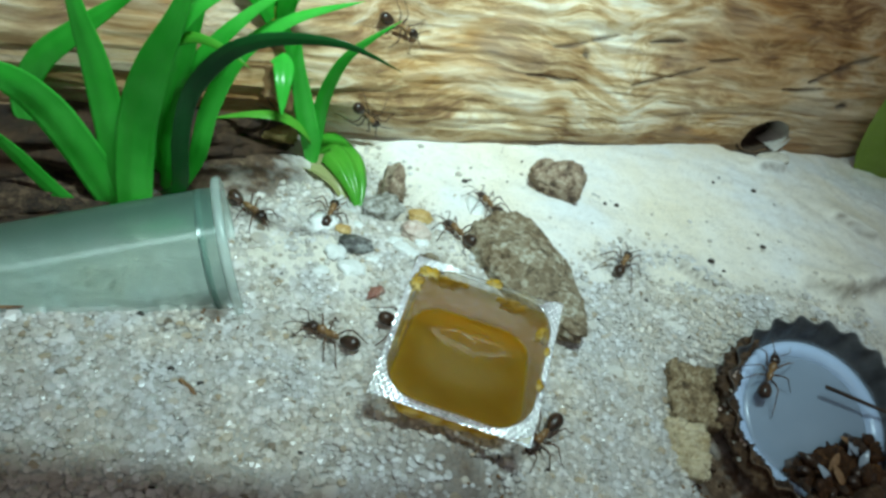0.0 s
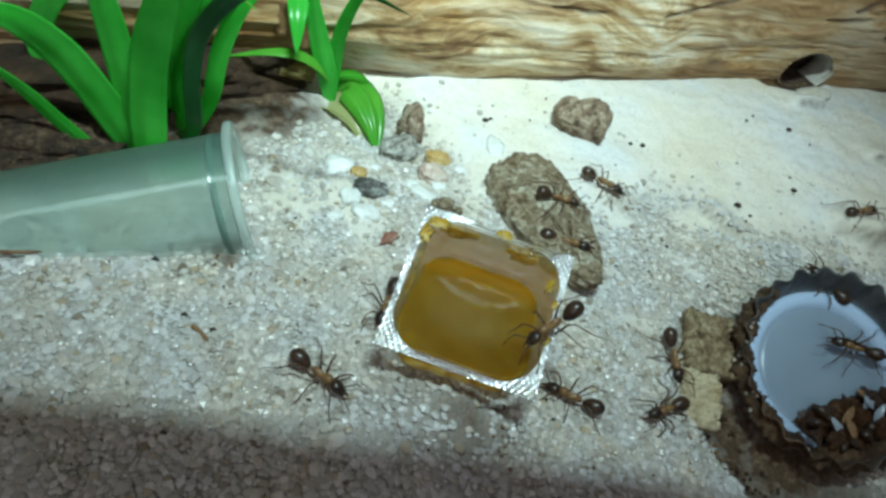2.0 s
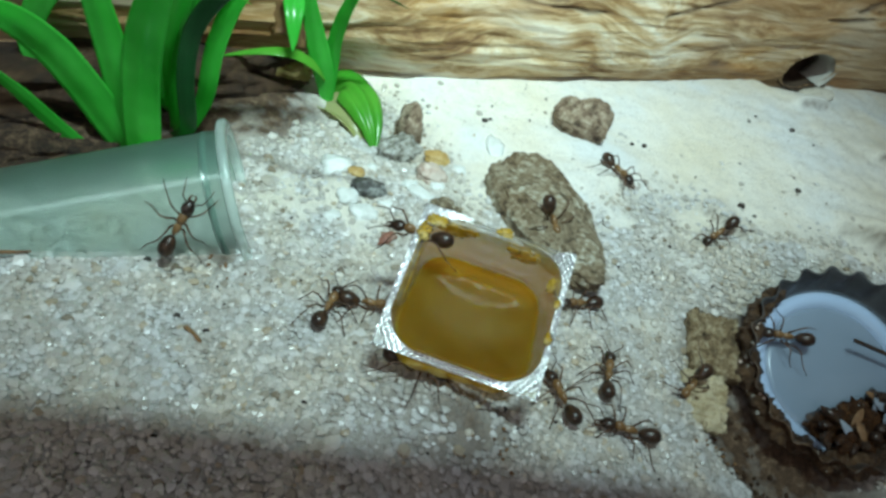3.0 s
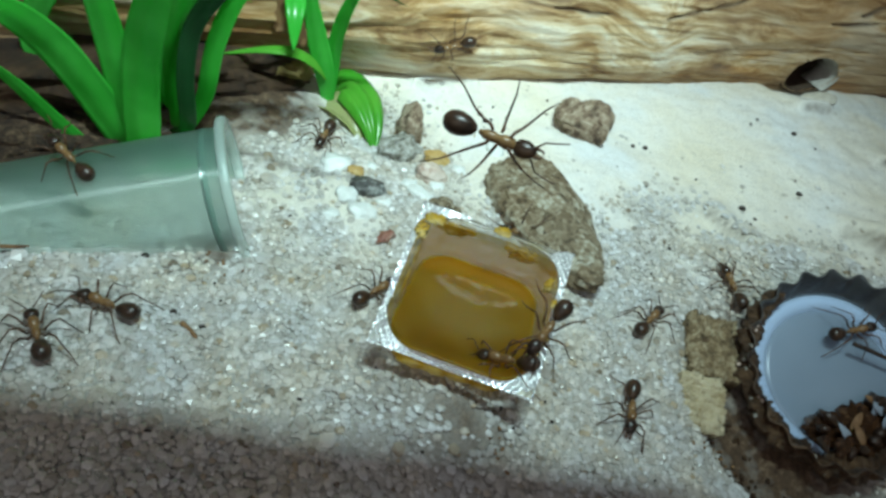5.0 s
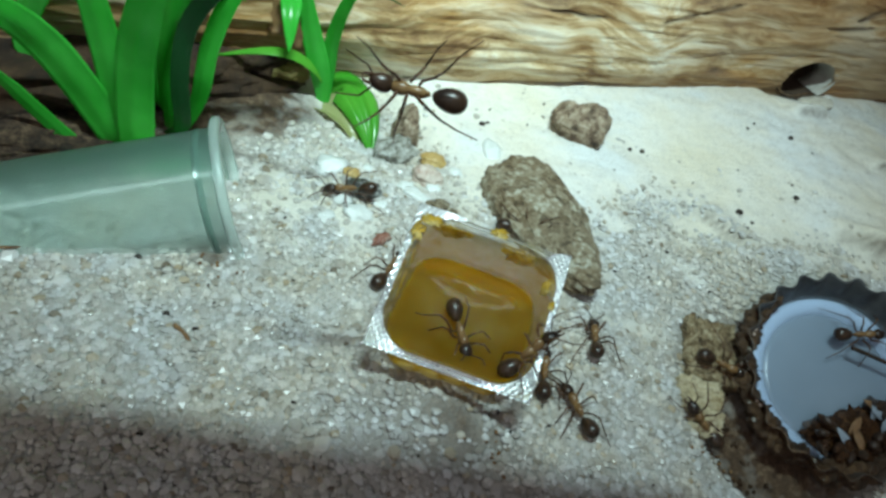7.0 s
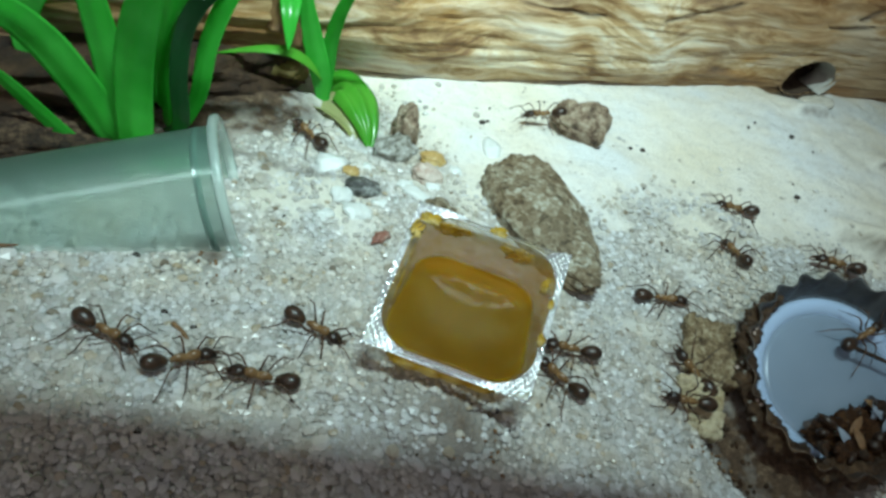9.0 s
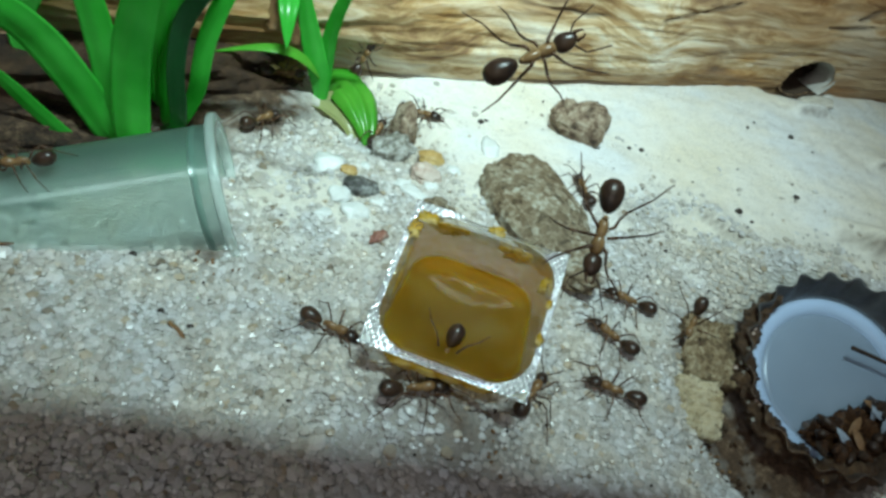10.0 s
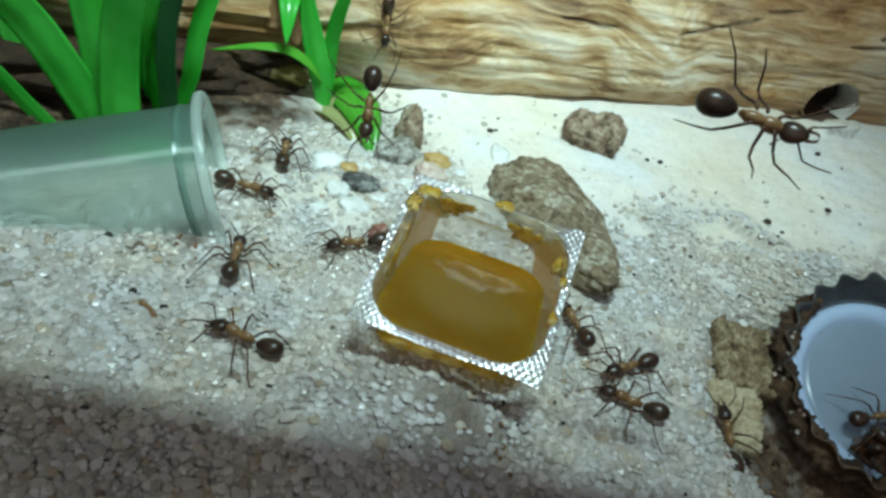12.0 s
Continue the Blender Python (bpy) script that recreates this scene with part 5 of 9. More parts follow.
def build_ant():
    ant = thing("ant", "long-legged ant with black head, amber middle and dark shiny abdomen", "ant", group="ants")
    bm = bmesh.new()
    egg(bm, (1.55, 0, 1.80), (0.90, 0.58, 0.62), -0.15, -8)
    egg(bm, (0.35, 0, 1.72), (0.98, 0.46, 0.54), 0.1, 6)
    egg(bm, (-0.55, 0, 1.62), (0.22, 0.24, 0.46))
    part("thorax", bm, ANT_ORANGE, ant, "amber-orange thorax and waist")
    bm = bmesh.new()
    egg(bm, (3.15, 0, 1.66), (1.0, 0.76, 0.58), 0.2, 18)
    head = part("head", bm, ANT_BLACK, ant, "narrow black head")
    for s in (-1, 1):
        bm = bmesh.new()
        tube_along(bm, [Vector((3.9, 0.35 * s, 1.35)) * MM, Vector((4.45, 0.28 * s, 1.1)) * MM, Vector((4.6, 0.05 * s, 1.02)) * MM], [0.16 * MM, 0.11 * MM, 0.04 * MM], 6, 4)
        part("jaw", bm, ANT_LEG, head, "curved reddish-brown jaw")
        bm = bmesh.new()
        egg(bm, (3.0, 0.56 * s, 1.98), (0.2, 0.12, 0.17))
        part("eye", bm, ANT_BLACK, head)
    bm = bmesh.new()
    egg(bm, (-2.3, 0, 1.74), (1.45, 0.98, 0.94), 0.2, 10)
    part("abdomen", bm, ANT_BLACK, ant, "dark glossy oval abdomen")
    for s in (-1, 1):
        bm = bmesh.new()
        a, b, c = Vector((3.7, 0.3 * s, 2.0)), Vector((4.6, 1.25 * s, 2.5)), Vector((6.3, 1.7 * s, 1.5))
        tube_along(bm, [a * MM, b * MM], [0.09 * MM, 0.08 * MM], 5, 3)
        tube_along(bm, [b * MM, (b + c) / 2 * MM + Vector((0, 0, 0.2 * MM)), c * MM], [0.08 * MM, 0.07 * MM, 0.05 * MM], 5, 5)
        part("antenna", bm, ANT_LEG, ant)
    for hip, leg in zip(HIPS, LEGS):
        for s in (1, -1):
            bm = bmesh.new()
            ant_leg(bm, s, *leg)
            ob = part("leg", bm, ANT_LEG, ant)
            ob.location = Vector((hip[0], hip[1] * s, hip[2])) * MM
    return ant


COUNT = 18
first = build_ant()
first.scale = (1.13, 1.13, 1.13)
ants = [first] + [copy_thing(first, Matrix()) for _ in range(COUNT - 1)]
ants[-1].scale = (0.72, 0.72, 0.72)


def motions():
    """Where each ant runs, and how its legs swing; the last few cling to the sloping glass pane."""
    walk(ants[0], [(0, pose(-0.01385, 0.07630, 0.02520, 69.7, 19.7, 22.4)), (0.167, pose(0.00469, 0.08237, 0.02180, 42.0, -0.8, 42.0)), (0.333, pose(0.03913, 0.09363, 0.00116, -2.6, -2.1, 71.6)), (0.5, pose(0.05767, 0.09969, 0.00223, -6.9, 1.8, 98.9)), (0.667, pose(0.06223, 0.08971, 0.00288, -4.1, 2.9, 150.5)), (0.833, pose(0.07069, 0.07117, 0.00188, -1.9, 4.2, -157.8)), (1, pose(0.07525, 0.06119, 0.00054, 2.8, 6.4, -106.2)), (1.167, pose(0.09083, 0.06535, 0.00542, -16.2, 28.6, -73.3)), (1.333, pose(0.11977, 0.07306, 0.00144, 0.8, 1.3, -26.5)), (1.5, pose(0.13535, 0.07721, 0.00045, 0.0, -0.0, 13.2)), (2, pose(0.13535, 0.07721, 0.00045, 0.0, -0.0, 13.2)), (2.5, pose(0.13535, 0.07721, 0.00045, 0.0, -0.0, 13.2)), (3, pose(0.13535, 0.07721, 0.00045, 0.0, -0.0, 13.2)), (5, pose(0.13535, 0.07721, 0.00045, 0.0, -0.0, 13.2)), (5.5, pose(0.13535, 0.07721, 0.00045, 0.0, -0.0, 13.2)), (6, pose(0.13535, 0.07721, 0.00045, 0.0, -0.0, 13.2)), (6.167, pose(0.11495, 0.06825, 0.00129, 3.2, 1.7, -1.0)), (6.333, pose(0.07707, 0.05162, 0.00677, -31.8, -0.6, -19.6)), (6.5, pose(0.05667, 0.04266, 0.00274, 15.1, -7.2, -31.2)), (6.667, pose(0.05555, 0.03815, 0.00277, 22.5, 4.3, -21.3)), (6.833, pose(0.05347, 0.02978, 0.00282, 12.1, -29.4, -21.6)), (7, pose(0.05235, 0.02527, -0.00118, 43.2, 7.7, -5.4)), (7.25, pose(0.04987, 0.02804, 0.00085, 16.7, -11.5, 4.9)), (7.5, pose(0.04854, 0.02894, 0.00107, 2.7, -12.0, 19.3)), (7.75, pose(0.04899, 0.02732, 0.00039, 6.3, -16.7, 38.0)), (8, pose(0.05074, 0.02396, -0.00089, -2.1, -13.8, 56.6)), (8.25, pose(0.05249, 0.02059, -0.00140, 29.8, -22.8, 109.7)), (8.5, pose(0.05294, 0.01897, -0.00123, 33.5, -23.2, 133.1)), (8.75, pose(0.05161, 0.01987, -0.00098, 25.4, -34.6, 133.3)), (9, pose(0.04913, 0.02265, -0.00150, -61.9, -18.7, 149.6)), (9.167, pose(0.04920, 0.02217, -0.00123, 12.1, -21.4, 134.2)), (9.333, pose(0.04933, 0.02128, -0.00042, 18.9, -16.9, 119.9)), (9.5, pose(0.04940, 0.02081, -0.00185, -25.9, -21.1, 101.2)), (9.667, pose(0.04570, 0.01840, -0.00085, 7.0, -2.5, 126.8)), (9.833, pose(0.03883, 0.01393, -0.00007, 1.9, -4.5, 150.3)), (10, pose(0.03513, 0.01152, -0.00046, -1.3, -3.4, 175.4)), (10.167, pose(0.03320, 0.01281, 0.00018, -0.2, -0.5, 165.0)), (10.333, pose(0.02963, 0.01521, 0.00022, -1.1, -2.8, 154.6)), (10.5, pose(0.02770, 0.01650, 0.00009, 3.6, -3.9, 144.2)), (10.667, pose(0.02773, 0.01726, 0.00051, 0.8, -6.7, 161.8)), (10.833, pose(0.02777, 0.01867, 0.00050, 2.5, -5.4, -179.7)), (11, pose(0.02780, 0.01943, 0.00081, -5.6, -19.5, -161.4)), (11.167, pose(0.02806, 0.02075, 0.00047, 1.1, -6.9, -154.5)), (11.333, pose(0.02855, 0.02320, 0.00008, 5.8, -10.4, -147.6)), (11.5, pose(0.02881, 0.02452, -0.00079, 6.3, -11.0, -141.0)), (11.667, pose(0.02801, 0.02299, 0.00021, 9.6, -8.2, -175.0)), (11.833, pose(0.02651, 0.02016, 0.00070, 8.1, -7.0, 151.1)), (12, pose(0.02571, 0.01864, 0.00052, 11.5, 2.8, 118.5))])
    walk(ants[1], [(0, pose(-0.03039, 0.06497, 0.00754, -79.1, 35.2, -157.0)), (0.167, pose(-0.02794, 0.05950, 0.01144, -38.9, 17.3, -76.6)), (0.333, pose(-0.02339, 0.04935, -0.00054, -7.0, -0.4, -57.9)), (0.5, pose(-0.02094, 0.04389, -0.00059, -6.6, 0.4, -30.9)), (0.667, pose(-0.01680, 0.04290, 0.00114, 3.9, -9.6, -46.7)), (0.833, pose(-0.00911, 0.04108, 0.00183, -11.5, -16.6, -59.7)), (1, pose(-0.00497, 0.04010, -0.00068, 0.1, -8.3, -77.5)), (1.167, pose(-0.00486, 0.03995, 0.00084, -15.9, -0.5, -57.8)), (1.333, pose(-0.00466, 0.03967, 0.00039, -14.6, 6.0, -37.1)), (1.5, pose(-0.00455, 0.03953, 0.00039, -12.0, -1.2, -13.0)), (1.667, pose(0.00484, 0.04435, 0.00032, -3.4, -7.2, -15.1)), (1.833, pose(0.02226, 0.05330, 0.00447, -36.9, 8.7, -24.2)), (2, pose(0.03165, 0.05811, 0.00050, 2.2, 1.2, -20.2)), (2.167, pose(0.03036, 0.06721, 0.00103, -0.7, -4.5, -47.5)), (2.333, pose(0.02799, 0.08411, 0.00483, -15.0, -30.1, -64.7)), (2.5, pose(0.02670, 0.09321, 0.00163, -19.1, 21.9, -107.9)), (2.667, pose(0.02877, 0.08550, 0.00307, -4.5, -33.6, -82.9)), (2.833, pose(0.03260, 0.07117, 0.00320, 5.3, 6.1, -67.1)), (3, pose(0.03467, 0.06345, 0.00047, 0.8, 0.1, -48.2)), (3.25, pose(0.03190, 0.06119, 0.00113, -1.7, 2.3, -123.2)), (3.5, pose(0.02718, 0.06166, 0.00097, 0.4, 5.2, 158.5)), (3.75, pose(0.02164, 0.06524, 0.00024, -0.7, 1.8, 140.8)), (4, pose(0.01589, 0.07087, 0.00003, -2.6, 5.6, 135.3)), (4.25, pose(0.01014, 0.07650, -0.00028, -0.3, -3.1, 140.8)), (4.5, pose(0.00460, 0.08008, 0.01368, -34.0, -26.3, 175.1)), (4.75, pose(-0.00012, 0.08056, 0.02351, -40.5, -12.1, -156.4)), (5, pose(-0.00289, 0.07830, 0.01028, -91.1, 17.8, -150.0)), (5.167, pose(-0.00538, 0.07238, -0.00125, -13.4, 33.3, -121.9)), (5.333, pose(-0.01001, 0.06141, -0.00132, 41.2, 8.7, -97.6)), (5.5, pose(-0.01251, 0.05549, -0.00350, -7.9, -2.7, -68.5)), (5.667, pose(-0.00920, 0.04903, -0.00130, -5.3, 0.2, -19.0)), (5.833, pose(-0.00305, 0.03703, 0.00039, -2.4, 0.8, 30.5)), (6, pose(0.00026, 0.03056, -0.00009, 0.3, -7.8, 80.4)), (6.167, pose(-0.00048, 0.03098, 0.00065, -3.1, 3.3, 119.9)), (6.333, pose(-0.00186, 0.03176, 0.00019, 2.3, 2.7, 160.6)), (6.5, pose(-0.00260, 0.03218, -0.00015, -3.4, -1.8, -160.0)), (6.667, pose(-0.00448, 0.03337, 0.00034, -5.9, -3.5, -162.4)), (6.833, pose(-0.00796, 0.03556, 0.00141, -12.1, -2.4, -164.4)), (7, pose(-0.00984, 0.03675, 0.00036, -20.4, 12.8, -170.9)), (7.25, pose(-0.00852, 0.03898, 0.00201, -8.2, 0.7, 117.2)), (7.5, pose(-0.00901, 0.04096, 0.00189, 15.6, 12.5, 137.9)), (7.75, pose(-0.01149, 0.04202, 0.00096, 14.3, -3.2, 167.2)), (8, pose(-0.01528, 0.04230, 0.00097, -1.2, 9.9, 175.5)), (8.25, pose(-0.01907, 0.04258, 0.00009, -1.6, 9.9, 167.7)), (8.5, pose(-0.02156, 0.04363, -0.00020, 4.2, -1.0, 134.4)), (8.75, pose(-0.02205, 0.04562, -0.00025, 0.5, 5.3, 78.9)), (9, pose(-0.02073, 0.04785, -0.00095, 11.5, -2.4, 146.1)), (9.167, pose(-0.02205, 0.04428, -0.00016, 5.1, -0.4, 152.6)), (9.333, pose(-0.02450, 0.03766, 0.00022, 3.5, -1.8, 158.7)), (9.5, pose(-0.02583, 0.03410, -0.00026, 1.8, -1.1, 165.0)), (9.667, pose(-0.02659, 0.03742, 0.00013, 1.6, -2.1, 129.9)), (9.833, pose(-0.02802, 0.04360, 0.00014, 0.9, 2.0, 95.0)), (10, pose(-0.02879, 0.04692, -0.00036, 0.1, 3.4, 60.0)), (10.167, pose(-0.02142, 0.04164, -0.00019, 0.2, 1.3, 63.4)), (10.333, pose(-0.00774, 0.03183, 0.00076, -0.8, 0.4, 66.8)), (10.5, pose(-0.00038, 0.02655, -0.00009, -3.9, 0.0, 70.3)), (10.667, pose(-0.00133, 0.02714, 0.00121, -1.9, 1.6, 113.6)), (10.833, pose(-0.00309, 0.02825, 0.00134, -1.3, 3.4, 157.1)), (11, pose(-0.00404, 0.02884, -0.00027, 0.1, 3.2, -159.4)), (11.167, pose(-0.01043, 0.03230, 0.00074, -10.8, 5.9, 164.5)), (11.333, pose(-0.02229, 0.03871, -0.00013, 3.8, -0.5, 129.5)), (11.5, pose(-0.02867, 0.04216, -0.00036, 0.1, 1.3, 94.2)), (11.667, pose(-0.02721, 0.03845, 0.00013, 2.3, 1.2, 63.5)), (11.833, pose(-0.02450, 0.03157, 0.00003, 5.4, 4.0, 33.0)), (12, pose(-0.02304, 0.02786, -0.00035, 1.1, 0.6, 1.9))])
    walk(ants[2], [(0, pose(-0.01554, 0.07243, 0.00817, 110.0, 39.9, 40.3)), (0.167, pose(-0.01480, 0.06995, 0.01855, 42.0, 1.2, 36.5)), (0.333, pose(-0.01343, 0.06535, -0.00318, 8.4, -6.4, 67.2)), (0.5, pose(-0.01270, 0.06287, -0.00419, 3.6, -10.1, 95.1)), (0.667, pose(-0.00100, 0.06061, -0.00189, 29.3, 21.1, 53.9)), (0.833, pose(0.02071, 0.05642, 0.00087, -24.7, -2.2, -6.0)), (1, pose(0.03240, 0.05416, 0.00015, -1.4, 5.1, -68.6)), (1.167, pose(0.03281, 0.04782, -0.00009, -4.4, 10.2, -82.2)), (1.333, pose(0.03358, 0.03606, 0.00344, -39.0, 17.1, -109.4)), (1.5, pose(0.03399, 0.02973, -0.00197, 7.2, -4.4, -107.8)), (1.667, pose(0.03253, 0.02376, -0.00026, 6.7, -9.9, -136.2)), (1.833, pose(0.02984, 0.01266, 0.00016, -0.3, -2.1, -162.7)), (2, pose(0.02838, 0.00669, -0.00019, -1.6, -1.6, 169.9)), (2.167, pose(0.02863, 0.00640, 0.00030, -0.4, -1.4, 175.1)), (2.333, pose(0.02909, 0.00588, 0.00028, 0.6, -0.7, -179.6)), (2.5, pose(0.02934, 0.00559, -0.00020, -1.3, -0.8, -174.3)), (2.667, pose(0.02845, 0.00568, 0.00033, 0.1, -1.3, 164.9)), (2.833, pose(0.02680, 0.00584, 0.00050, 1.0, -1.5, 144.1)), (3, pose(0.02591, 0.00593, 0.00043, 1.4, -3.4, 123.2)), (3.25, pose(0.02503, 0.00723, 0.00077, 36.5, -21.0, 113.2)), (3.5, pose(0.02388, 0.00749, 0.00100, 36.4, -22.6, 114.7)), (3.75, pose(0.02278, 0.00641, 0.00958, 35.1, -24.7, 116.6)), (4, pose(0.02179, 0.00442, 0.01271, 18.9, -38.2, 127.3)), (4.25, pose(0.02080, 0.00243, 0.01076, -30.0, -30.9, 171.0)), (4.5, pose(0.01970, 0.00135, 0.01085, -33.2, -27.4, 179.7)), (4.75, pose(0.01855, 0.00160, 0.01103, -23.8, -35.7, 179.5)), (5, pose(0.01767, 0.00290, 0.00840, -7.6, 27.8, 161.2)), (5.167, pose(0.01724, 0.00656, 0.00633, -0.2, 42.0, -169.2)), (5.333, pose(0.01645, 0.01334, 0.00943, 3.5, 41.9, -122.8)), (5.5, pose(0.01602, 0.01699, 0.01386, 63.3, 64.2, -37.9)), (5.667, pose(0.01598, 0.01515, 0.01248, 39.7, 14.9, -86.6)), (5.833, pose(0.01590, 0.01173, 0.00825, 34.7, 5.5, -65.6)), (6, pose(0.01586, 0.00989, 0.00682, 31.3, 0.3, -52.9)), (6.167, pose(0.01716, 0.00864, 0.00676, 41.4, -7.8, -67.2)), (6.333, pose(0.01957, 0.00633, 0.01222, -36.6, 10.6, -69.6)), (6.5, pose(0.02087, 0.00509, 0.01098, 17.8, 4.4, -70.3)), (6.667, pose(0.02074, 0.00474, 0.01234, 26.3, 34.0, -19.3)), (6.833, pose(0.02050, 0.00409, 0.01240, 42.0, 0.2, 37.0)), (7, pose(0.02037, 0.00374, 0.01039, -30.1, -43.0, 39.8)), (7.25, pose(0.02032, 0.00691, 0.01250, 30.2, -11.6, 55.5)), (7.5, pose(0.02372, 0.01230, 0.00125, 38.2, 18.9, 64.3)), (7.75, pose(0.03012, 0.01860, 0.00033, 0.7, 4.0, 41.4)), (8, pose(0.03829, 0.02513, -0.00046, -5.1, 3.4, 38.3)), (8.25, pose(0.04646, 0.03165, 0.00120, -0.2, -16.7, 41.4)), (8.5, pose(0.05286, 0.03795, 0.00221, 7.2, -20.0, 47.6)), (8.75, pose(0.05626, 0.04335, 0.00433, -13.2, -11.3, 71.3)), (9, pose(0.05621, 0.04652, 0.00272, -11.8, 14.6, 109.0)), (9.167, pose(0.05189, 0.04549, 0.00270, -9.9, 20.4, 131.8)), (9.333, pose(0.04386, 0.04359, 0.00040, -2.4, 6.9, 156.9)), (9.5, pose(0.03954, 0.04256, -0.00059, -3.4, 6.8, 180.0)), (9.667, pose(0.03683, 0.04575, -0.00022, -8.2, 1.2, 157.5)), (9.833, pose(0.03179, 0.05166, 0.00050, -0.6, -5.5, 134.5)), (10, pose(0.02908, 0.05485, 0.00021, -0.7, -1.9, 111.6)), (10.167, pose(0.02927, 0.05447, 0.00061, 1.4, -5.7, 107.3)), (10.333, pose(0.02962, 0.05376, 0.00065, 0.2, -5.5, 103.2)), (10.5, pose(0.02980, 0.05338, 0.00014, 0.6, -3.4, 99.0)), (10.667, pose(0.03048, 0.05546, 0.00086, 1.7, -4.4, 92.5)), (10.833, pose(0.03175, 0.05932, 0.00102, 0.6, -5.4, 86.0)), (11, pose(0.03242, 0.06140, 0.00048, 0.6, -0.3, 79.5)), (11.167, pose(0.03251, 0.06290, 0.00111, 0.8, -0.9, 86.6)), (11.333, pose(0.03268, 0.06569, 0.00103, -1.6, 0.8, 93.9)), (11.5, pose(0.03277, 0.06720, 0.00076, -23.9, -10.9, 102.3)), (11.667, pose(0.01875, 0.05998, 0.00031, -1.1, 3.2, 102.4)), (11.833, pose(-0.00729, 0.04657, -0.00098, 3.8, 12.5, 104.5)), (12, pose(-0.02131, 0.03934, -0.00057, 2.7, 0.3, 104.9))])
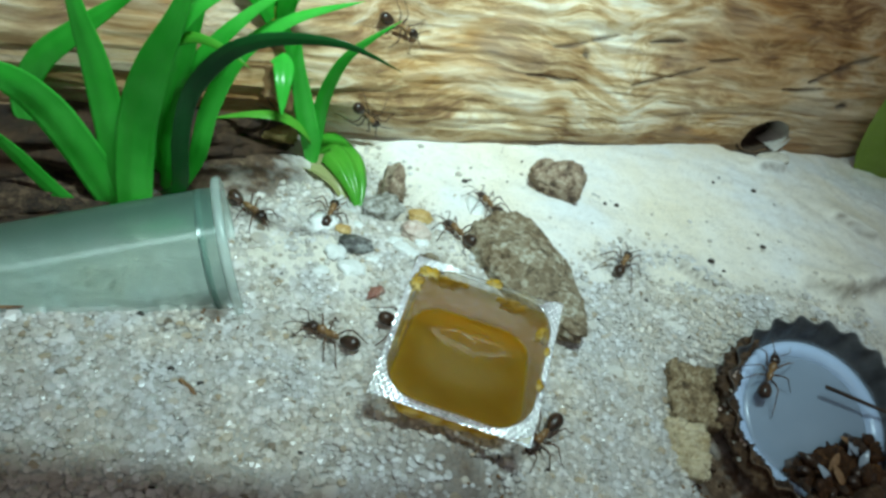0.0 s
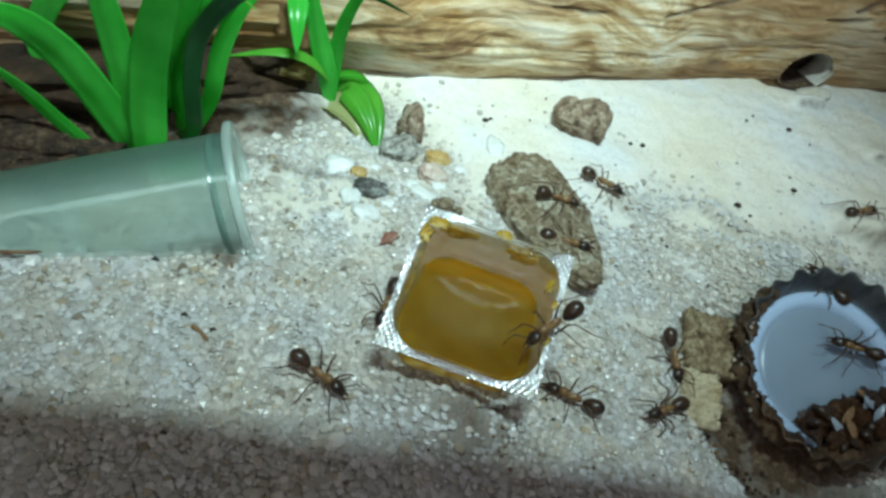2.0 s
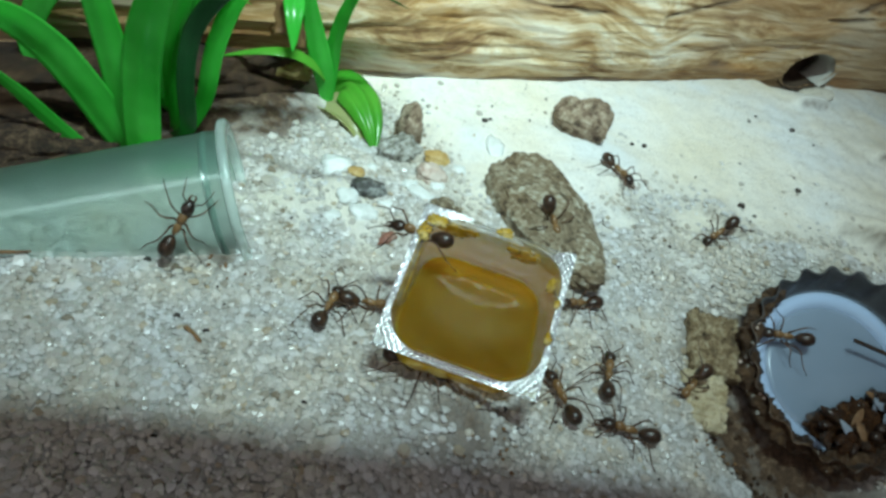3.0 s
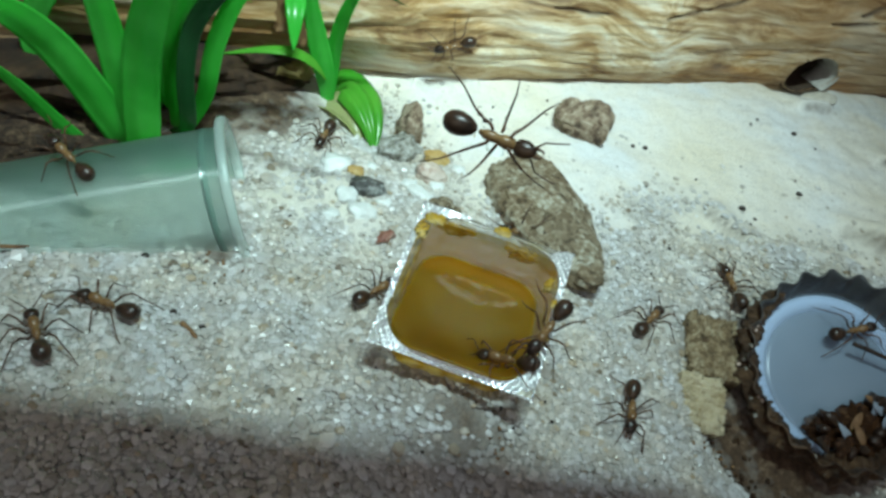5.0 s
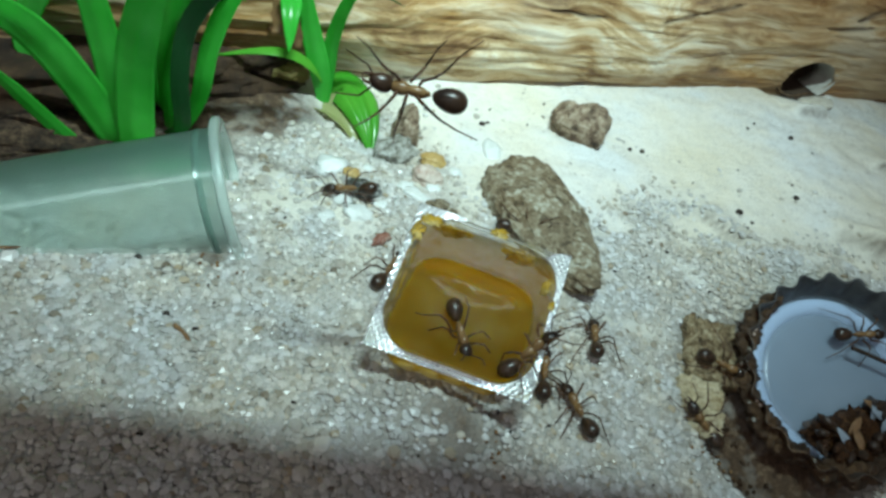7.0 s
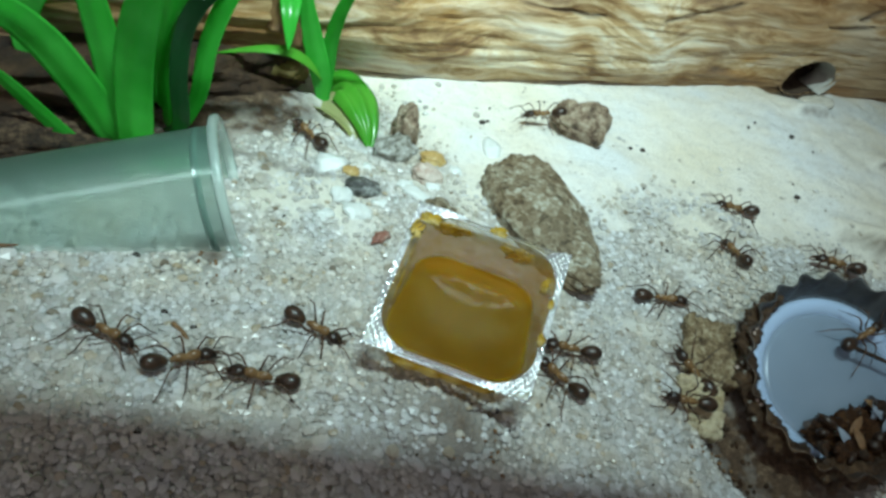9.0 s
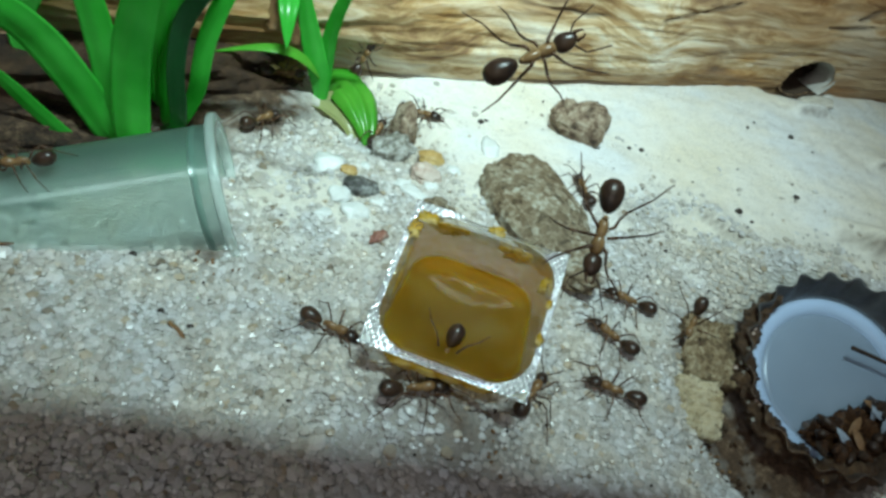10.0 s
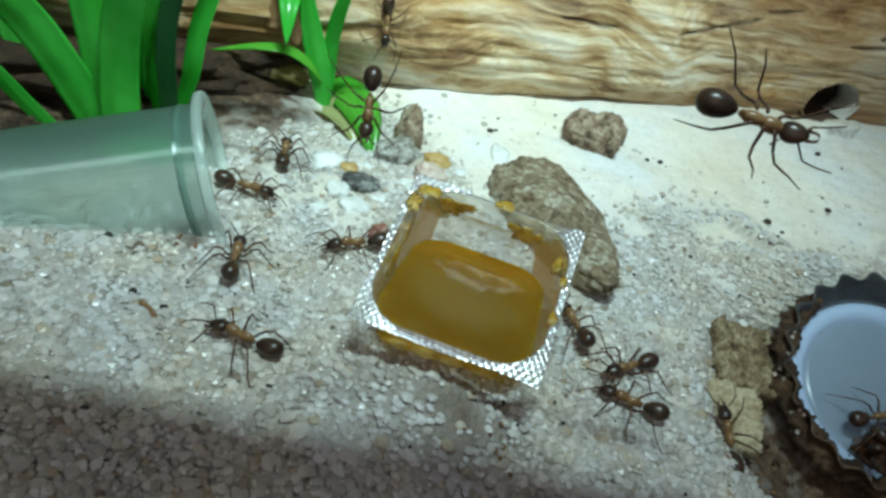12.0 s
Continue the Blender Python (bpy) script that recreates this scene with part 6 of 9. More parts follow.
    walk(ants[3], [(0, pose(-0.01496, 0.04591, -0.00171, 6.8, 0.1, 88.6)), (0.167, pose(-0.01451, 0.04446, 0.00122, -7.3, 11.4, 57.9)), (0.333, pose(-0.01368, 0.04177, 0.00112, 2.4, 4.3, 31.0)), (0.5, pose(-0.01323, 0.04032, -0.00035, 21.4, -1.5, 1.8)), (0.667, pose(0.00146, 0.03972, 0.00229, 2.1, -16.9, -11.9)), (0.833, pose(0.02874, 0.03860, 0.00393, 1.6, -1.5, -24.4)), (1, pose(0.04343, 0.03800, -0.00052, 11.4, -3.5, -37.4)), (1.167, pose(0.04609, 0.03644, 0.00053, 9.7, -7.9, -10.1)), (1.333, pose(0.05103, 0.03355, 0.00095, 5.4, -1.9, 18.2)), (1.5, pose(0.05369, 0.03199, -0.00057, 22.1, -26.4, 44.8)), (1.667, pose(0.05069, 0.02660, -0.00003, -11.8, -13.5, 96.8)), (1.833, pose(0.04512, 0.01660, -0.00094, 3.3, -12.4, 167.1)), (2, pose(0.04211, 0.01121, -0.00108, -32.1, -11.4, -139.4)), (2.167, pose(0.03879, 0.01289, -0.00007, -0.5, -6.4, -175.4)), (2.333, pose(0.03261, 0.01600, 0.00019, -0.3, -1.8, 149.0)), (2.5, pose(0.02928, 0.01767, -0.00003, 4.1, 2.8, 115.9)), (2.667, pose(0.03016, 0.01637, 0.00026, 1.7, -1.6, 105.8)), (2.833, pose(0.03180, 0.01394, 0.00022, -0.1, -1.0, 95.9)), (3, pose(0.03268, 0.01264, -0.00034, 2.1, -0.4, 85.9)), (3.25, pose(0.03284, 0.01334, 0.00010, 0.4, -0.4, 67.9)), (3.5, pose(0.03364, 0.01500, 0.00013, 1.7, -0.2, 61.9)), (3.75, pose(0.03493, 0.01726, 0.00009, 2.8, 3.4, 59.3)), (4, pose(0.03651, 0.01980, -0.00013, 1.7, 5.2, 58.4)), (4.25, pose(0.03808, 0.02234, -0.00033, -0.2, 2.6, 59.1)), (4.5, pose(0.03938, 0.02460, -0.00041, -1.4, 3.1, 61.8)), (4.75, pose(0.04018, 0.02626, -0.00061, 0.2, 5.0, 67.9)), (5, pose(0.04034, 0.02697, -0.00108, -4.2, -0.5, 59.3)), (5.167, pose(0.03734, 0.02426, -0.00048, 0.5, 6.7, 100.2)), (5.333, pose(0.03176, 0.01924, 0.00026, 6.2, -1.9, 141.0)), (5.5, pose(0.02876, 0.01654, 0.00012, 0.3, -5.2, -178.2)), (5.667, pose(0.02640, 0.01227, 0.00048, -3.7, -6.1, -173.6)), (5.833, pose(0.02202, 0.00435, 0.01248, -11.9, -40.6, -161.9)), (6, pose(0.01967, 0.00008, 0.00280, 1.2, -2.7, -164.6)), (6.167, pose(0.01854, -0.00027, 0.01022, -37.6, -20.3, -153.9)), (6.333, pose(0.01646, -0.00091, 0.00991, -25.4, 34.6, 174.2)), (6.5, pose(0.01533, -0.00125, 0.00432, 0.9, -1.4, -172.7)), (6.667, pose(0.01750, 0.00167, 0.01033, -6.0, -41.6, 159.5)), (6.833, pose(0.02152, 0.00710, 0.01285, 8.7, -41.2, 119.1)), (7, pose(0.02369, 0.01002, 0.00044, 9.2, -4.8, 92.6)), (7.25, pose(0.02441, 0.00989, 0.00094, 40.9, -10.7, 100.5)), (7.5, pose(0.02512, 0.01041, 0.00078, 37.4, -17.3, 108.8)), (7.75, pose(0.02560, 0.01152, 0.00066, 4.1, -8.4, 128.8)), (8, pose(0.02586, 0.01300, 0.00067, 3.1, -9.3, 141.0)), (8.25, pose(0.02613, 0.01448, 0.00057, 1.3, -9.0, 153.2)), (8.5, pose(0.02660, 0.01560, 0.00069, 0.3, -9.3, 165.4)), (8.75, pose(0.02731, 0.01611, 0.00057, -2.4, -6.7, 177.6)), (9, pose(0.02803, 0.01598, 0.00021, -1.7, -6.0, -170.3)), (9.167, pose(0.02872, 0.01601, 0.00025, -3.7, -3.7, -179.0)), (9.333, pose(0.03000, 0.01608, 0.00023, -1.0, -2.1, 172.5)), (9.5, pose(0.03069, 0.01611, 0.00004, 2.8, -5.1, 164.0)), (9.667, pose(0.03176, 0.01747, 0.00025, 1.8, -0.3, 158.1)), (9.833, pose(0.03376, 0.01998, 0.00019, 5.7, -1.3, 151.8)), (10, pose(0.03484, 0.02133, -0.00057, 7.9, 3.7, 146.2)), (10.167, pose(0.03569, 0.02025, 0.00003, 6.4, -3.7, 167.8)), (10.333, pose(0.03728, 0.01824, -0.00002, 1.9, -5.8, -169.7)), (10.5, pose(0.03814, 0.01716, -0.00050, -3.1, -6.3, -147.1)), (10.667, pose(0.03770, 0.02009, -0.00012, 3.4, -4.3, -179.1)), (10.833, pose(0.03687, 0.02554, -0.00062, 7.0, 5.6, 149.7)), (11, pose(0.03643, 0.02848, -0.00188, -5.1, 6.0, 117.4)), (11.167, pose(0.03567, 0.03402, 0.00102, 24.1, -15.9, 125.3)), (11.333, pose(0.03427, 0.04431, -0.00064, 1.4, 1.9, 150.0)), (11.5, pose(0.03351, 0.04985, -0.00016, -3.5, -2.7, 166.3)), (11.667, pose(0.03361, 0.04091, 0.00327, 28.5, -28.3, 171.0)), (11.833, pose(0.03378, 0.02432, -0.00045, 11.0, -4.6, -158.2)), (12, pose(0.03387, 0.01538, -0.00038, -1.8, -2.9, -139.9))])
    walk(ants[4], [(0, pose(-0.02801, 0.03980, -0.00044, -0.1, 0.5, -27.3)), (0.167, pose(-0.02514, 0.03418, 0.00012, -1.2, 1.1, -22.8)), (0.333, pose(-0.01981, 0.02374, 0.00035, -5.0, 4.1, -18.5)), (0.5, pose(-0.01694, 0.01811, -0.00034, -1.1, 3.4, -13.9)), (0.667, pose(-0.01456, 0.01630, 0.00020, -4.5, -0.9, -14.4)), (0.833, pose(-0.01015, 0.01294, 0.00039, -2.1, -0.4, -15.3)), (1, pose(-0.00778, 0.01113, 0.00011, -2.7, -0.8, -16.1)), (1.167, pose(-0.00753, 0.01119, 0.00057, -2.6, -0.1, -13.7)), (1.333, pose(-0.00707, 0.01128, 0.00051, -3.1, -1.0, -11.2)), (1.5, pose(-0.00683, 0.01134, 0.00017, -2.4, -1.1, -8.7)), (1.667, pose(-0.00673, 0.00791, 0.00097, -4.0, -2.7, -13.5)), (1.833, pose(-0.00656, 0.00154, 0.00183, 0.2, 1.9, -18.7)), (2, pose(-0.00646, -0.00188, 0.00136, -0.1, 1.7, -23.6)), (2.167, pose(-0.00752, -0.00114, 0.00166, 0.2, 2.9, 11.0)), (2.333, pose(-0.00948, 0.00025, 0.00139, 1.5, 4.7, 45.8)), (2.5, pose(-0.01054, 0.00099, 0.00066, 1.5, 3.2, 80.4)), (2.667, pose(-0.00979, 0.00331, 0.00130, -1.3, 2.5, 80.8)), (2.833, pose(-0.00839, 0.00761, 0.00093, 0.9, 1.6, 81.1)), (3, pose(-0.00763, 0.00993, 0.00027, 0.0, 2.7, 81.5)), (3.25, pose(-0.00650, 0.00434, 0.00157, -0.9, 0.7, 6.5)), (3.5, pose(-0.00838, 0.00102, 0.00154, -1.3, -1.5, -68.5)), (3.75, pose(-0.01324, 0.00147, 0.00117, 2.8, -2.9, -143.6)), (4, pose(-0.01995, 0.00468, 0.00085, 4.7, 4.4, 154.8)), (4.25, pose(-0.02667, 0.00789, 0.00060, 1.4, 0.7, 162.5)), (4.5, pose(-0.03152, 0.00834, 0.00060, -12.2, 3.1, -157.6)), (4.75, pose(-0.03340, 0.00502, 0.00078, -0.0, -3.5, -94.8)), (4.94, pose(-0.03250, 0.00054, 0.00074, 3.7, -1.9, -141.1)), (5, pose(-0.03227, -0.00057, 0.00073, 5.1, 1.8, 172.8)), (5.167, pose(-0.02614, 0.00048, 0.00131, 0.8, 7.0, 113.3)), (5.333, pose(-0.01475, 0.00243, 0.00118, -1.4, 4.5, 53.6)), (5.5, pose(-0.00861, 0.00348, 0.00094, -2.4, -0.1, -5.8)), (5.667, pose(-0.00604, 0.00260, 0.00186, -0.5, 0.9, 11.7)), (5.833, pose(-0.00125, 0.00098, 0.00987, -27.4, -33.1, 45.0)), (6, pose(0.00133, 0.00011, 0.00384, 1.8, -0.7, 46.8)), (6.167, pose(0.00135, -0.00006, 0.00971, 7.4, -41.5, 41.1)), (6.333, pose(0.00138, -0.00037, 0.00994, 19.4, -38.0, 33.0)), (6.5, pose(0.00140, -0.00054, 0.00375, 1.3, -1.0, 44.1)), (6.667, pose(-0.00119, -0.01218, 0.00121, -3.9, 1.3, -5.4)), (6.833, pose(-0.00598, -0.03379, 0.00318, -5.5, 5.7, -55.2)), (7, pose(-0.00856, -0.04543, 0.00268, 0.0, -0.0, -104.1)), (7.25, pose(-0.00685, -0.03999, 0.00295, 4.0, 3.4, -29.1)), (7.5, pose(0.00034, -0.02735, 0.00216, 1.6, 4.3, 45.7)), (7.75, pose(0.01173, -0.01023, 0.00152, 0.8, -0.5, 55.4)), (8, pose(0.02541, 0.00899, 0.00084, 13.3, 5.5, 55.9)), (8.25, pose(0.03910, 0.02822, -0.00076, -8.3, 0.3, 55.4)), (8.5, pose(0.05048, 0.04533, 0.00218, -20.3, -3.5, 59.3)), (8.75, pose(0.05768, 0.05798, 0.00303, -0.4, -3.9, 63.8)), (8.94, pose(0.05904, 0.06232, 0.00133, -1.3, -0.4, 124.4)), (9, pose(0.05938, 0.06341, 0.00091, 1.3, 2.1, -175.1)), (9.167, pose(0.04120, 0.05594, 0.00040, -2.3, 1.4, -164.8)), (9.333, pose(0.00743, 0.04207, 0.00075, 6.9, -1.4, -153.7)), (9.5, pose(-0.01076, 0.03460, 0.00011, -18.2, -5.0, -143.1)), (9.667, pose(-0.01607, 0.04207, 0.00104, 4.2, 2.7, -96.7)), (9.833, pose(-0.02592, 0.05595, -0.00061, -4.5, 7.8, -21.4)), (10, pose(-0.03123, 0.06342, 0.00149, 65.4, 3.4, 29.2)), (10.167, pose(-0.04852, 0.06161, 0.03437, 31.2, -29.6, 72.7)), (10.333, pose(-0.08064, 0.05824, 0.04000, -2.6, -23.8, 136.7)), (10.5, pose(-0.09793, 0.05643, 0.04261, 0.0, -0.0, -173.0)), (11, pose(-0.09793, 0.05643, 0.04261, 0.0, -0.0, -173.0)), (11.5, pose(-0.09793, 0.05643, 0.04261, 0.0, -0.0, -173.0)), (12, pose(-0.09793, 0.05643, 0.04261, 0.0, -0.0, -173.0))])
    walk(ants[5], [(0, pose(0.01367, 0.06139, -0.00024, -0.4, 3.8, 124.8)), (0.167, pose(0.01146, 0.06281, 0.00073, -0.2, 6.0, 109.8)), (0.333, pose(0.00734, 0.06545, -0.00041, -3.2, 2.0, 94.8)), (0.5, pose(0.00513, 0.06687, -0.00097, -3.6, -1.8, 80.1)), (0.667, pose(0.00689, 0.06894, -0.00040, -2.6, -1.9, 66.0)), (0.833, pose(0.01016, 0.07279, -0.00052, 0.6, -1.3, 52.0)), (1, pose(0.01193, 0.07486, -0.00079, 2.7, -1.5, 37.9)), (1.167, pose(0.02537, 0.07444, 0.00654, 28.6, -32.2, 4.5)), (1.333, pose(0.05034, 0.07365, 0.00106, 2.2, -3.2, 2.0)), (1.5, pose(0.06378, 0.07323, 0.00148, 3.7, -1.3, -15.8)), (1.667, pose(0.06965, 0.07254, 0.00195, 2.3, -0.9, 0.0)), (1.833, pose(0.08056, 0.07126, 0.00327, -4.0, -7.8, 16.2)), (2, pose(0.08643, 0.07057, 0.00293, -8.0, -1.9, 31.6)), (2.167, pose(0.08977, 0.08226, 0.00337, 3.1, -1.9, 89.5)), (2.333, pose(0.09598, 0.10398, 0.00367, 1.6, -1.5, 148.0)), (2.5, pose(0.09932, 0.11567, 0.00216, 3.6, -4.4, -153.9)), (2.667, pose(0.08775, 0.09935, 0.00423, -1.4, -2.7, -147.8)), (2.833, pose(0.06628, 0.06904, 0.00167, -0.3, 5.9, -141.8)), (3, pose(0.05471, 0.05272, 0.00129, 6.5, 24.2, -135.2)), (3.25, pose(0.05350, 0.05211, 0.00185, 12.9, 6.7, -154.4)), (3.5, pose(0.05299, 0.05052, 0.00223, 15.8, 13.1, -167.5)), (3.75, pose(0.05349, 0.04827, 0.00322, 14.4, 22.2, -177.9)), (4, pose(0.05469, 0.04568, 0.00370, 0.6, 22.7, 167.3)), (4.25, pose(0.05590, 0.04310, 0.00420, -13.0, 11.5, 153.2)), (4.5, pose(0.05640, 0.04085, 0.00385, -19.4, -3.3, 143.1)), (4.75, pose(0.05589, 0.03926, 0.00322, -17.7, -11.6, 131.1)), (5, pose(0.05468, 0.03865, 0.00152, -16.8, -11.0, 116.3)), (5.167, pose(0.05856, 0.04437, 0.00520, -14.7, -9.3, 84.9)), (5.333, pose(0.06578, 0.05499, 0.00473, -26.7, 16.1, 43.4)), (5.5, pose(0.06966, 0.06071, 0.00083, 3.7, -1.0, 25.6)), (5.667, pose(0.06988, 0.07241, 0.00195, -0.7, -2.7, 70.1)), (5.833, pose(0.07027, 0.09416, 0.00391, -5.1, -1.2, 114.9)), (6, pose(0.07049, 0.10587, 0.00327, 2.4, 4.2, 159.2)), (6.167, pose(0.05892, 0.09776, 0.00285, -1.8, 3.7, 171.6)), (6.333, pose(0.03745, 0.08271, 0.00071, -1.6, 2.2, -177.7)), (6.5, pose(0.02588, 0.07461, 0.00453, -41.3, 31.4, -170.0)), (6.667, pose(0.05404, 0.07395, 0.00146, 4.1, 3.5, -109.0)), (6.833, pose(0.10633, 0.07273, 0.00175, 0.8, 6.5, -48.3)), (7, pose(0.13448, 0.07207, 0.00048, 0.0, -0.0, 0.2)), (7.25, pose(0.13057, 0.07384, 0.00079, 1.5, -2.4, 75.1)), (7.5, pose(0.12298, 0.07206, 0.00125, -2.0, -3.5, 150.2)), (7.75, pose(0.11346, 0.06665, 0.00127, -3.0, 2.5, -146.5)), (8, pose(0.10319, 0.05891, 0.00089, -2.3, 3.5, -143.2)), (8.25, pose(0.09292, 0.05118, 0.00132, -4.6, -8.7, -145.7)), (8.5, pose(0.08340, 0.04576, 0.00623, -5.1, -14.1, -155.9)), (8.75, pose(0.07581, 0.04398, 0.00656, -13.6, 3.1, 179.3)), (9, pose(0.07190, 0.04576, 0.00728, 7.4, 1.5, 178.7)), (9.167, pose(0.06773, 0.04440, 0.00655, -21.2, 4.6, -173.0)), (9.333, pose(0.05998, 0.04188, 0.00477, -19.9, 11.7, -166.3)), (9.5, pose(0.05581, 0.04053, 0.00255, -10.4, 16.5, -158.9)), (9.667, pose(0.05393, 0.03819, 0.00256, -11.8, 18.4, -140.7)), (9.833, pose(0.05045, 0.03384, 0.00037, -0.8, 2.5, -123.8)), (10, pose(0.04858, 0.03150, -0.00006, 5.2, 44.6, -102.3)), (10.167, pose(0.04821, 0.03112, 0.00147, 10.2, -10.0, -46.6)), (10.333, pose(0.04753, 0.03041, 0.00083, 4.0, -10.0, 8.1)), (10.5, pose(0.04716, 0.03003, -0.00124, -16.2, -16.5, 65.4)), (10.667, pose(0.04905, 0.03155, 0.00106, -11.6, -7.7, 60.1)), (10.833, pose(0.05254, 0.03437, 0.00073, -0.6, -5.3, 59.1)), (11, pose(0.05443, 0.03589, 0.00051, 10.5, -22.9, 55.7)), (11.167, pose(0.06113, 0.04223, 0.00509, 8.9, -20.4, 52.3)), (11.333, pose(0.07359, 0.05401, 0.00566, -29.7, 23.9, 28.0)), (11.5, pose(0.08030, 0.06035, -0.00002, 7.8, -12.3, 46.0)), (11.667, pose(0.09522, 0.06407, 0.00150, 13.5, -8.7, 35.6)), (11.833, pose(0.12293, 0.07098, 0.00114, 4.8, 2.3, 26.1)), (12, pose(0.13785, 0.07471, 0.00043, 0.0, -0.0, 15.3))])
    walk(ants[6], [(0, pose(0.00892, 0.04903, -0.00008, -3.6, 6.3, 133.4)), (0.167, pose(0.01115, 0.04770, 0.00446, -31.5, 18.4, 110.8)), (0.333, pose(0.01530, 0.04523, 0.00539, -23.9, -16.8, 114.6)), (0.5, pose(0.01753, 0.04391, 0.00432, -3.6, -13.0, 98.3)), (0.667, pose(0.01746, 0.04312, 0.00479, 21.9, -28.6, 39.1)), (0.833, pose(0.01734, 0.04165, 0.00395, 36.4, -10.8, -15.0)), (1, pose(0.01728, 0.04086, 0.00332, 5.4, 24.1, -50.2)), (1.167, pose(0.01794, 0.04047, 0.00335, 33.2, -22.4, -10.5)), (1.333, pose(0.01916, 0.03973, 0.00397, -6.1, -39.0, 54.9)), (1.5, pose(0.01982, 0.03934, 0.00163, -40.5, -32.3, 124.8)), (1.667, pose(0.02037, 0.04068, 0.00465, -21.5, -37.0, 83.5)), (1.833, pose(0.02140, 0.04317, 0.00517, 2.3, -11.6, 44.2)), (2, pose(0.02195, 0.04451, 0.00407, 11.0, 11.4, 14.6)), (2.167, pose(0.02286, 0.04661, 0.00516, 4.5, 15.0, 25.3)), (2.333, pose(0.02454, 0.05049, 0.00491, 12.6, 31.4, 40.2)), (2.5, pose(0.02544, 0.05258, 0.00078, 9.3, 6.1, 45.3)), (2.667, pose(0.02450, 0.04930, 0.00492, 0.8, 36.3, 13.6)), (2.833, pose(0.02276, 0.04320, 0.00514, 3.6, -2.5, -21.1)), (3, pose(0.02181, 0.03992, 0.00357, 12.9, 33.1, -54.9)), (3.25, pose(0.02203, 0.03716, 0.00342, 25.2, 32.6, -74.8)), (3.5, pose(0.02188, 0.03599, 0.00077, 11.9, 35.8, -90.5)), (3.75, pose(0.02134, 0.03708, 0.00313, -1.0, 36.1, -107.4)), (4, pose(0.02056, 0.03977, 0.00452, 0.2, 42.0, -130.5)), (4.25, pose(0.01977, 0.04246, 0.00469, -11.1, 22.5, -144.0)), (4.5, pose(0.01924, 0.04355, 0.00503, -17.0, 15.5, -157.8)), (4.75, pose(0.01909, 0.04238, 0.00448, -23.0, 15.9, -173.0)), (5, pose(0.01930, 0.03962, 0.00152, -77.6, 19.4, 169.8)), (5.167, pose(0.02057, 0.03908, 0.00445, -38.6, 15.5, 160.0)), (5.333, pose(0.02293, 0.03806, 0.00428, -42.0, 1.4, 153.1)), (5.5, pose(0.02420, 0.03752, 0.00272, -15.6, -19.1, 151.5)), (5.667, pose(0.03094, 0.03270, 0.00276, -29.5, -23.8, 160.4)), (5.833, pose(0.04346, 0.02374, -0.00050, 8.9, -15.3, 149.5)), (6, pose(0.05020, 0.01891, -0.00072, -55.1, 7.7, 148.8)), (6.167, pose(0.04726, 0.01837, -0.00081, 2.4, -8.6, 173.0)), (6.333, pose(0.04181, 0.01737, -0.00052, -2.7, -11.2, -161.3)), (6.5, pose(0.03888, 0.01683, -0.00087, -6.9, -8.8, -140.3)), (6.667, pose(0.03695, 0.01758, -0.00001, 3.1, -4.7, 176.4)), (6.833, pose(0.03337, 0.01898, 0.00026, 5.7, 0.3, 133.7)), (7, pose(0.03144, 0.01973, -0.00035, 1.9, 8.5, 91.2)), (7.25, pose(0.03207, 0.02024, 0.00021, -1.4, 7.6, 46.0)), (7.5, pose(0.03345, 0.02182, 0.00015, -2.1, 6.5, 50.8)), (7.75, pose(0.03525, 0.02417, -0.00047, -7.0, 8.5, 52.2)), (8, pose(0.03725, 0.02692, -0.00067, -8.9, 4.8, 53.2)), (8.25, pose(0.03925, 0.02966, -0.00077, -10.1, -0.9, 53.4)), (8.5, pose(0.04106, 0.03201, -0.00073, -8.3, -2.6, 51.4)), (8.75, pose(0.04243, 0.03360, -0.00057, -4.5, -7.8, 46.8)), (9, pose(0.04307, 0.03410, -0.00114, 6.2, -9.9, 3.7)), (9.167, pose(0.04154, 0.03345, -0.00055, -6.7, -4.7, 59.3)), (9.333, pose(0.03871, 0.03222, -0.00096, -9.2, 7.7, 113.3)), (9.5, pose(0.03718, 0.03156, -0.00205, -1.0, 9.5, 169.2)), (9.667, pose(0.03761, 0.03169, -0.00116, 1.4, 12.3, 165.4)), (9.833, pose(0.03839, 0.03192, -0.00102, -0.1, 12.2, 161.4)), (10, pose(0.03882, 0.03205, -0.00190, -4.7, 9.0, 157.4)), (10.167, pose(0.03253, 0.03553, 0.00336, 24.3, -35.4, 96.9)), (10.333, pose(0.02085, 0.04199, 0.00505, 2.6, -28.6, 64.3)), (10.5, pose(0.01456, 0.04547, 0.00487, 17.9, 2.8, 19.3)), (10.667, pose(0.01589, 0.04401, 0.00502, 36.2, -11.6, -4.2)), (10.833, pose(0.01836, 0.04131, 0.00399, 38.1, -12.1, -20.1)), (11, pose(0.01969, 0.03985, 0.00316, 39.4, -9.1, -35.3)), (11.167, pose(0.02168, 0.03863, 0.00453, 30.9, -27.9, 8.5)), (11.333, pose(0.02536, 0.03636, 0.00347, -10.7, -40.8, 69.1)), (11.5, pose(0.02735, 0.03514, 0.00353, -2.7, 0.3, 110.5)), (11.667, pose(0.01917, 0.03194, -0.00002, 9.2, -5.7, 142.1)), (11.833, pose(0.00398, 0.02598, 0.00136, 7.0, 9.1, 177.2)), (12, pose(-0.00419, 0.02277, -0.00016, 4.3, 3.1, -150.4))])
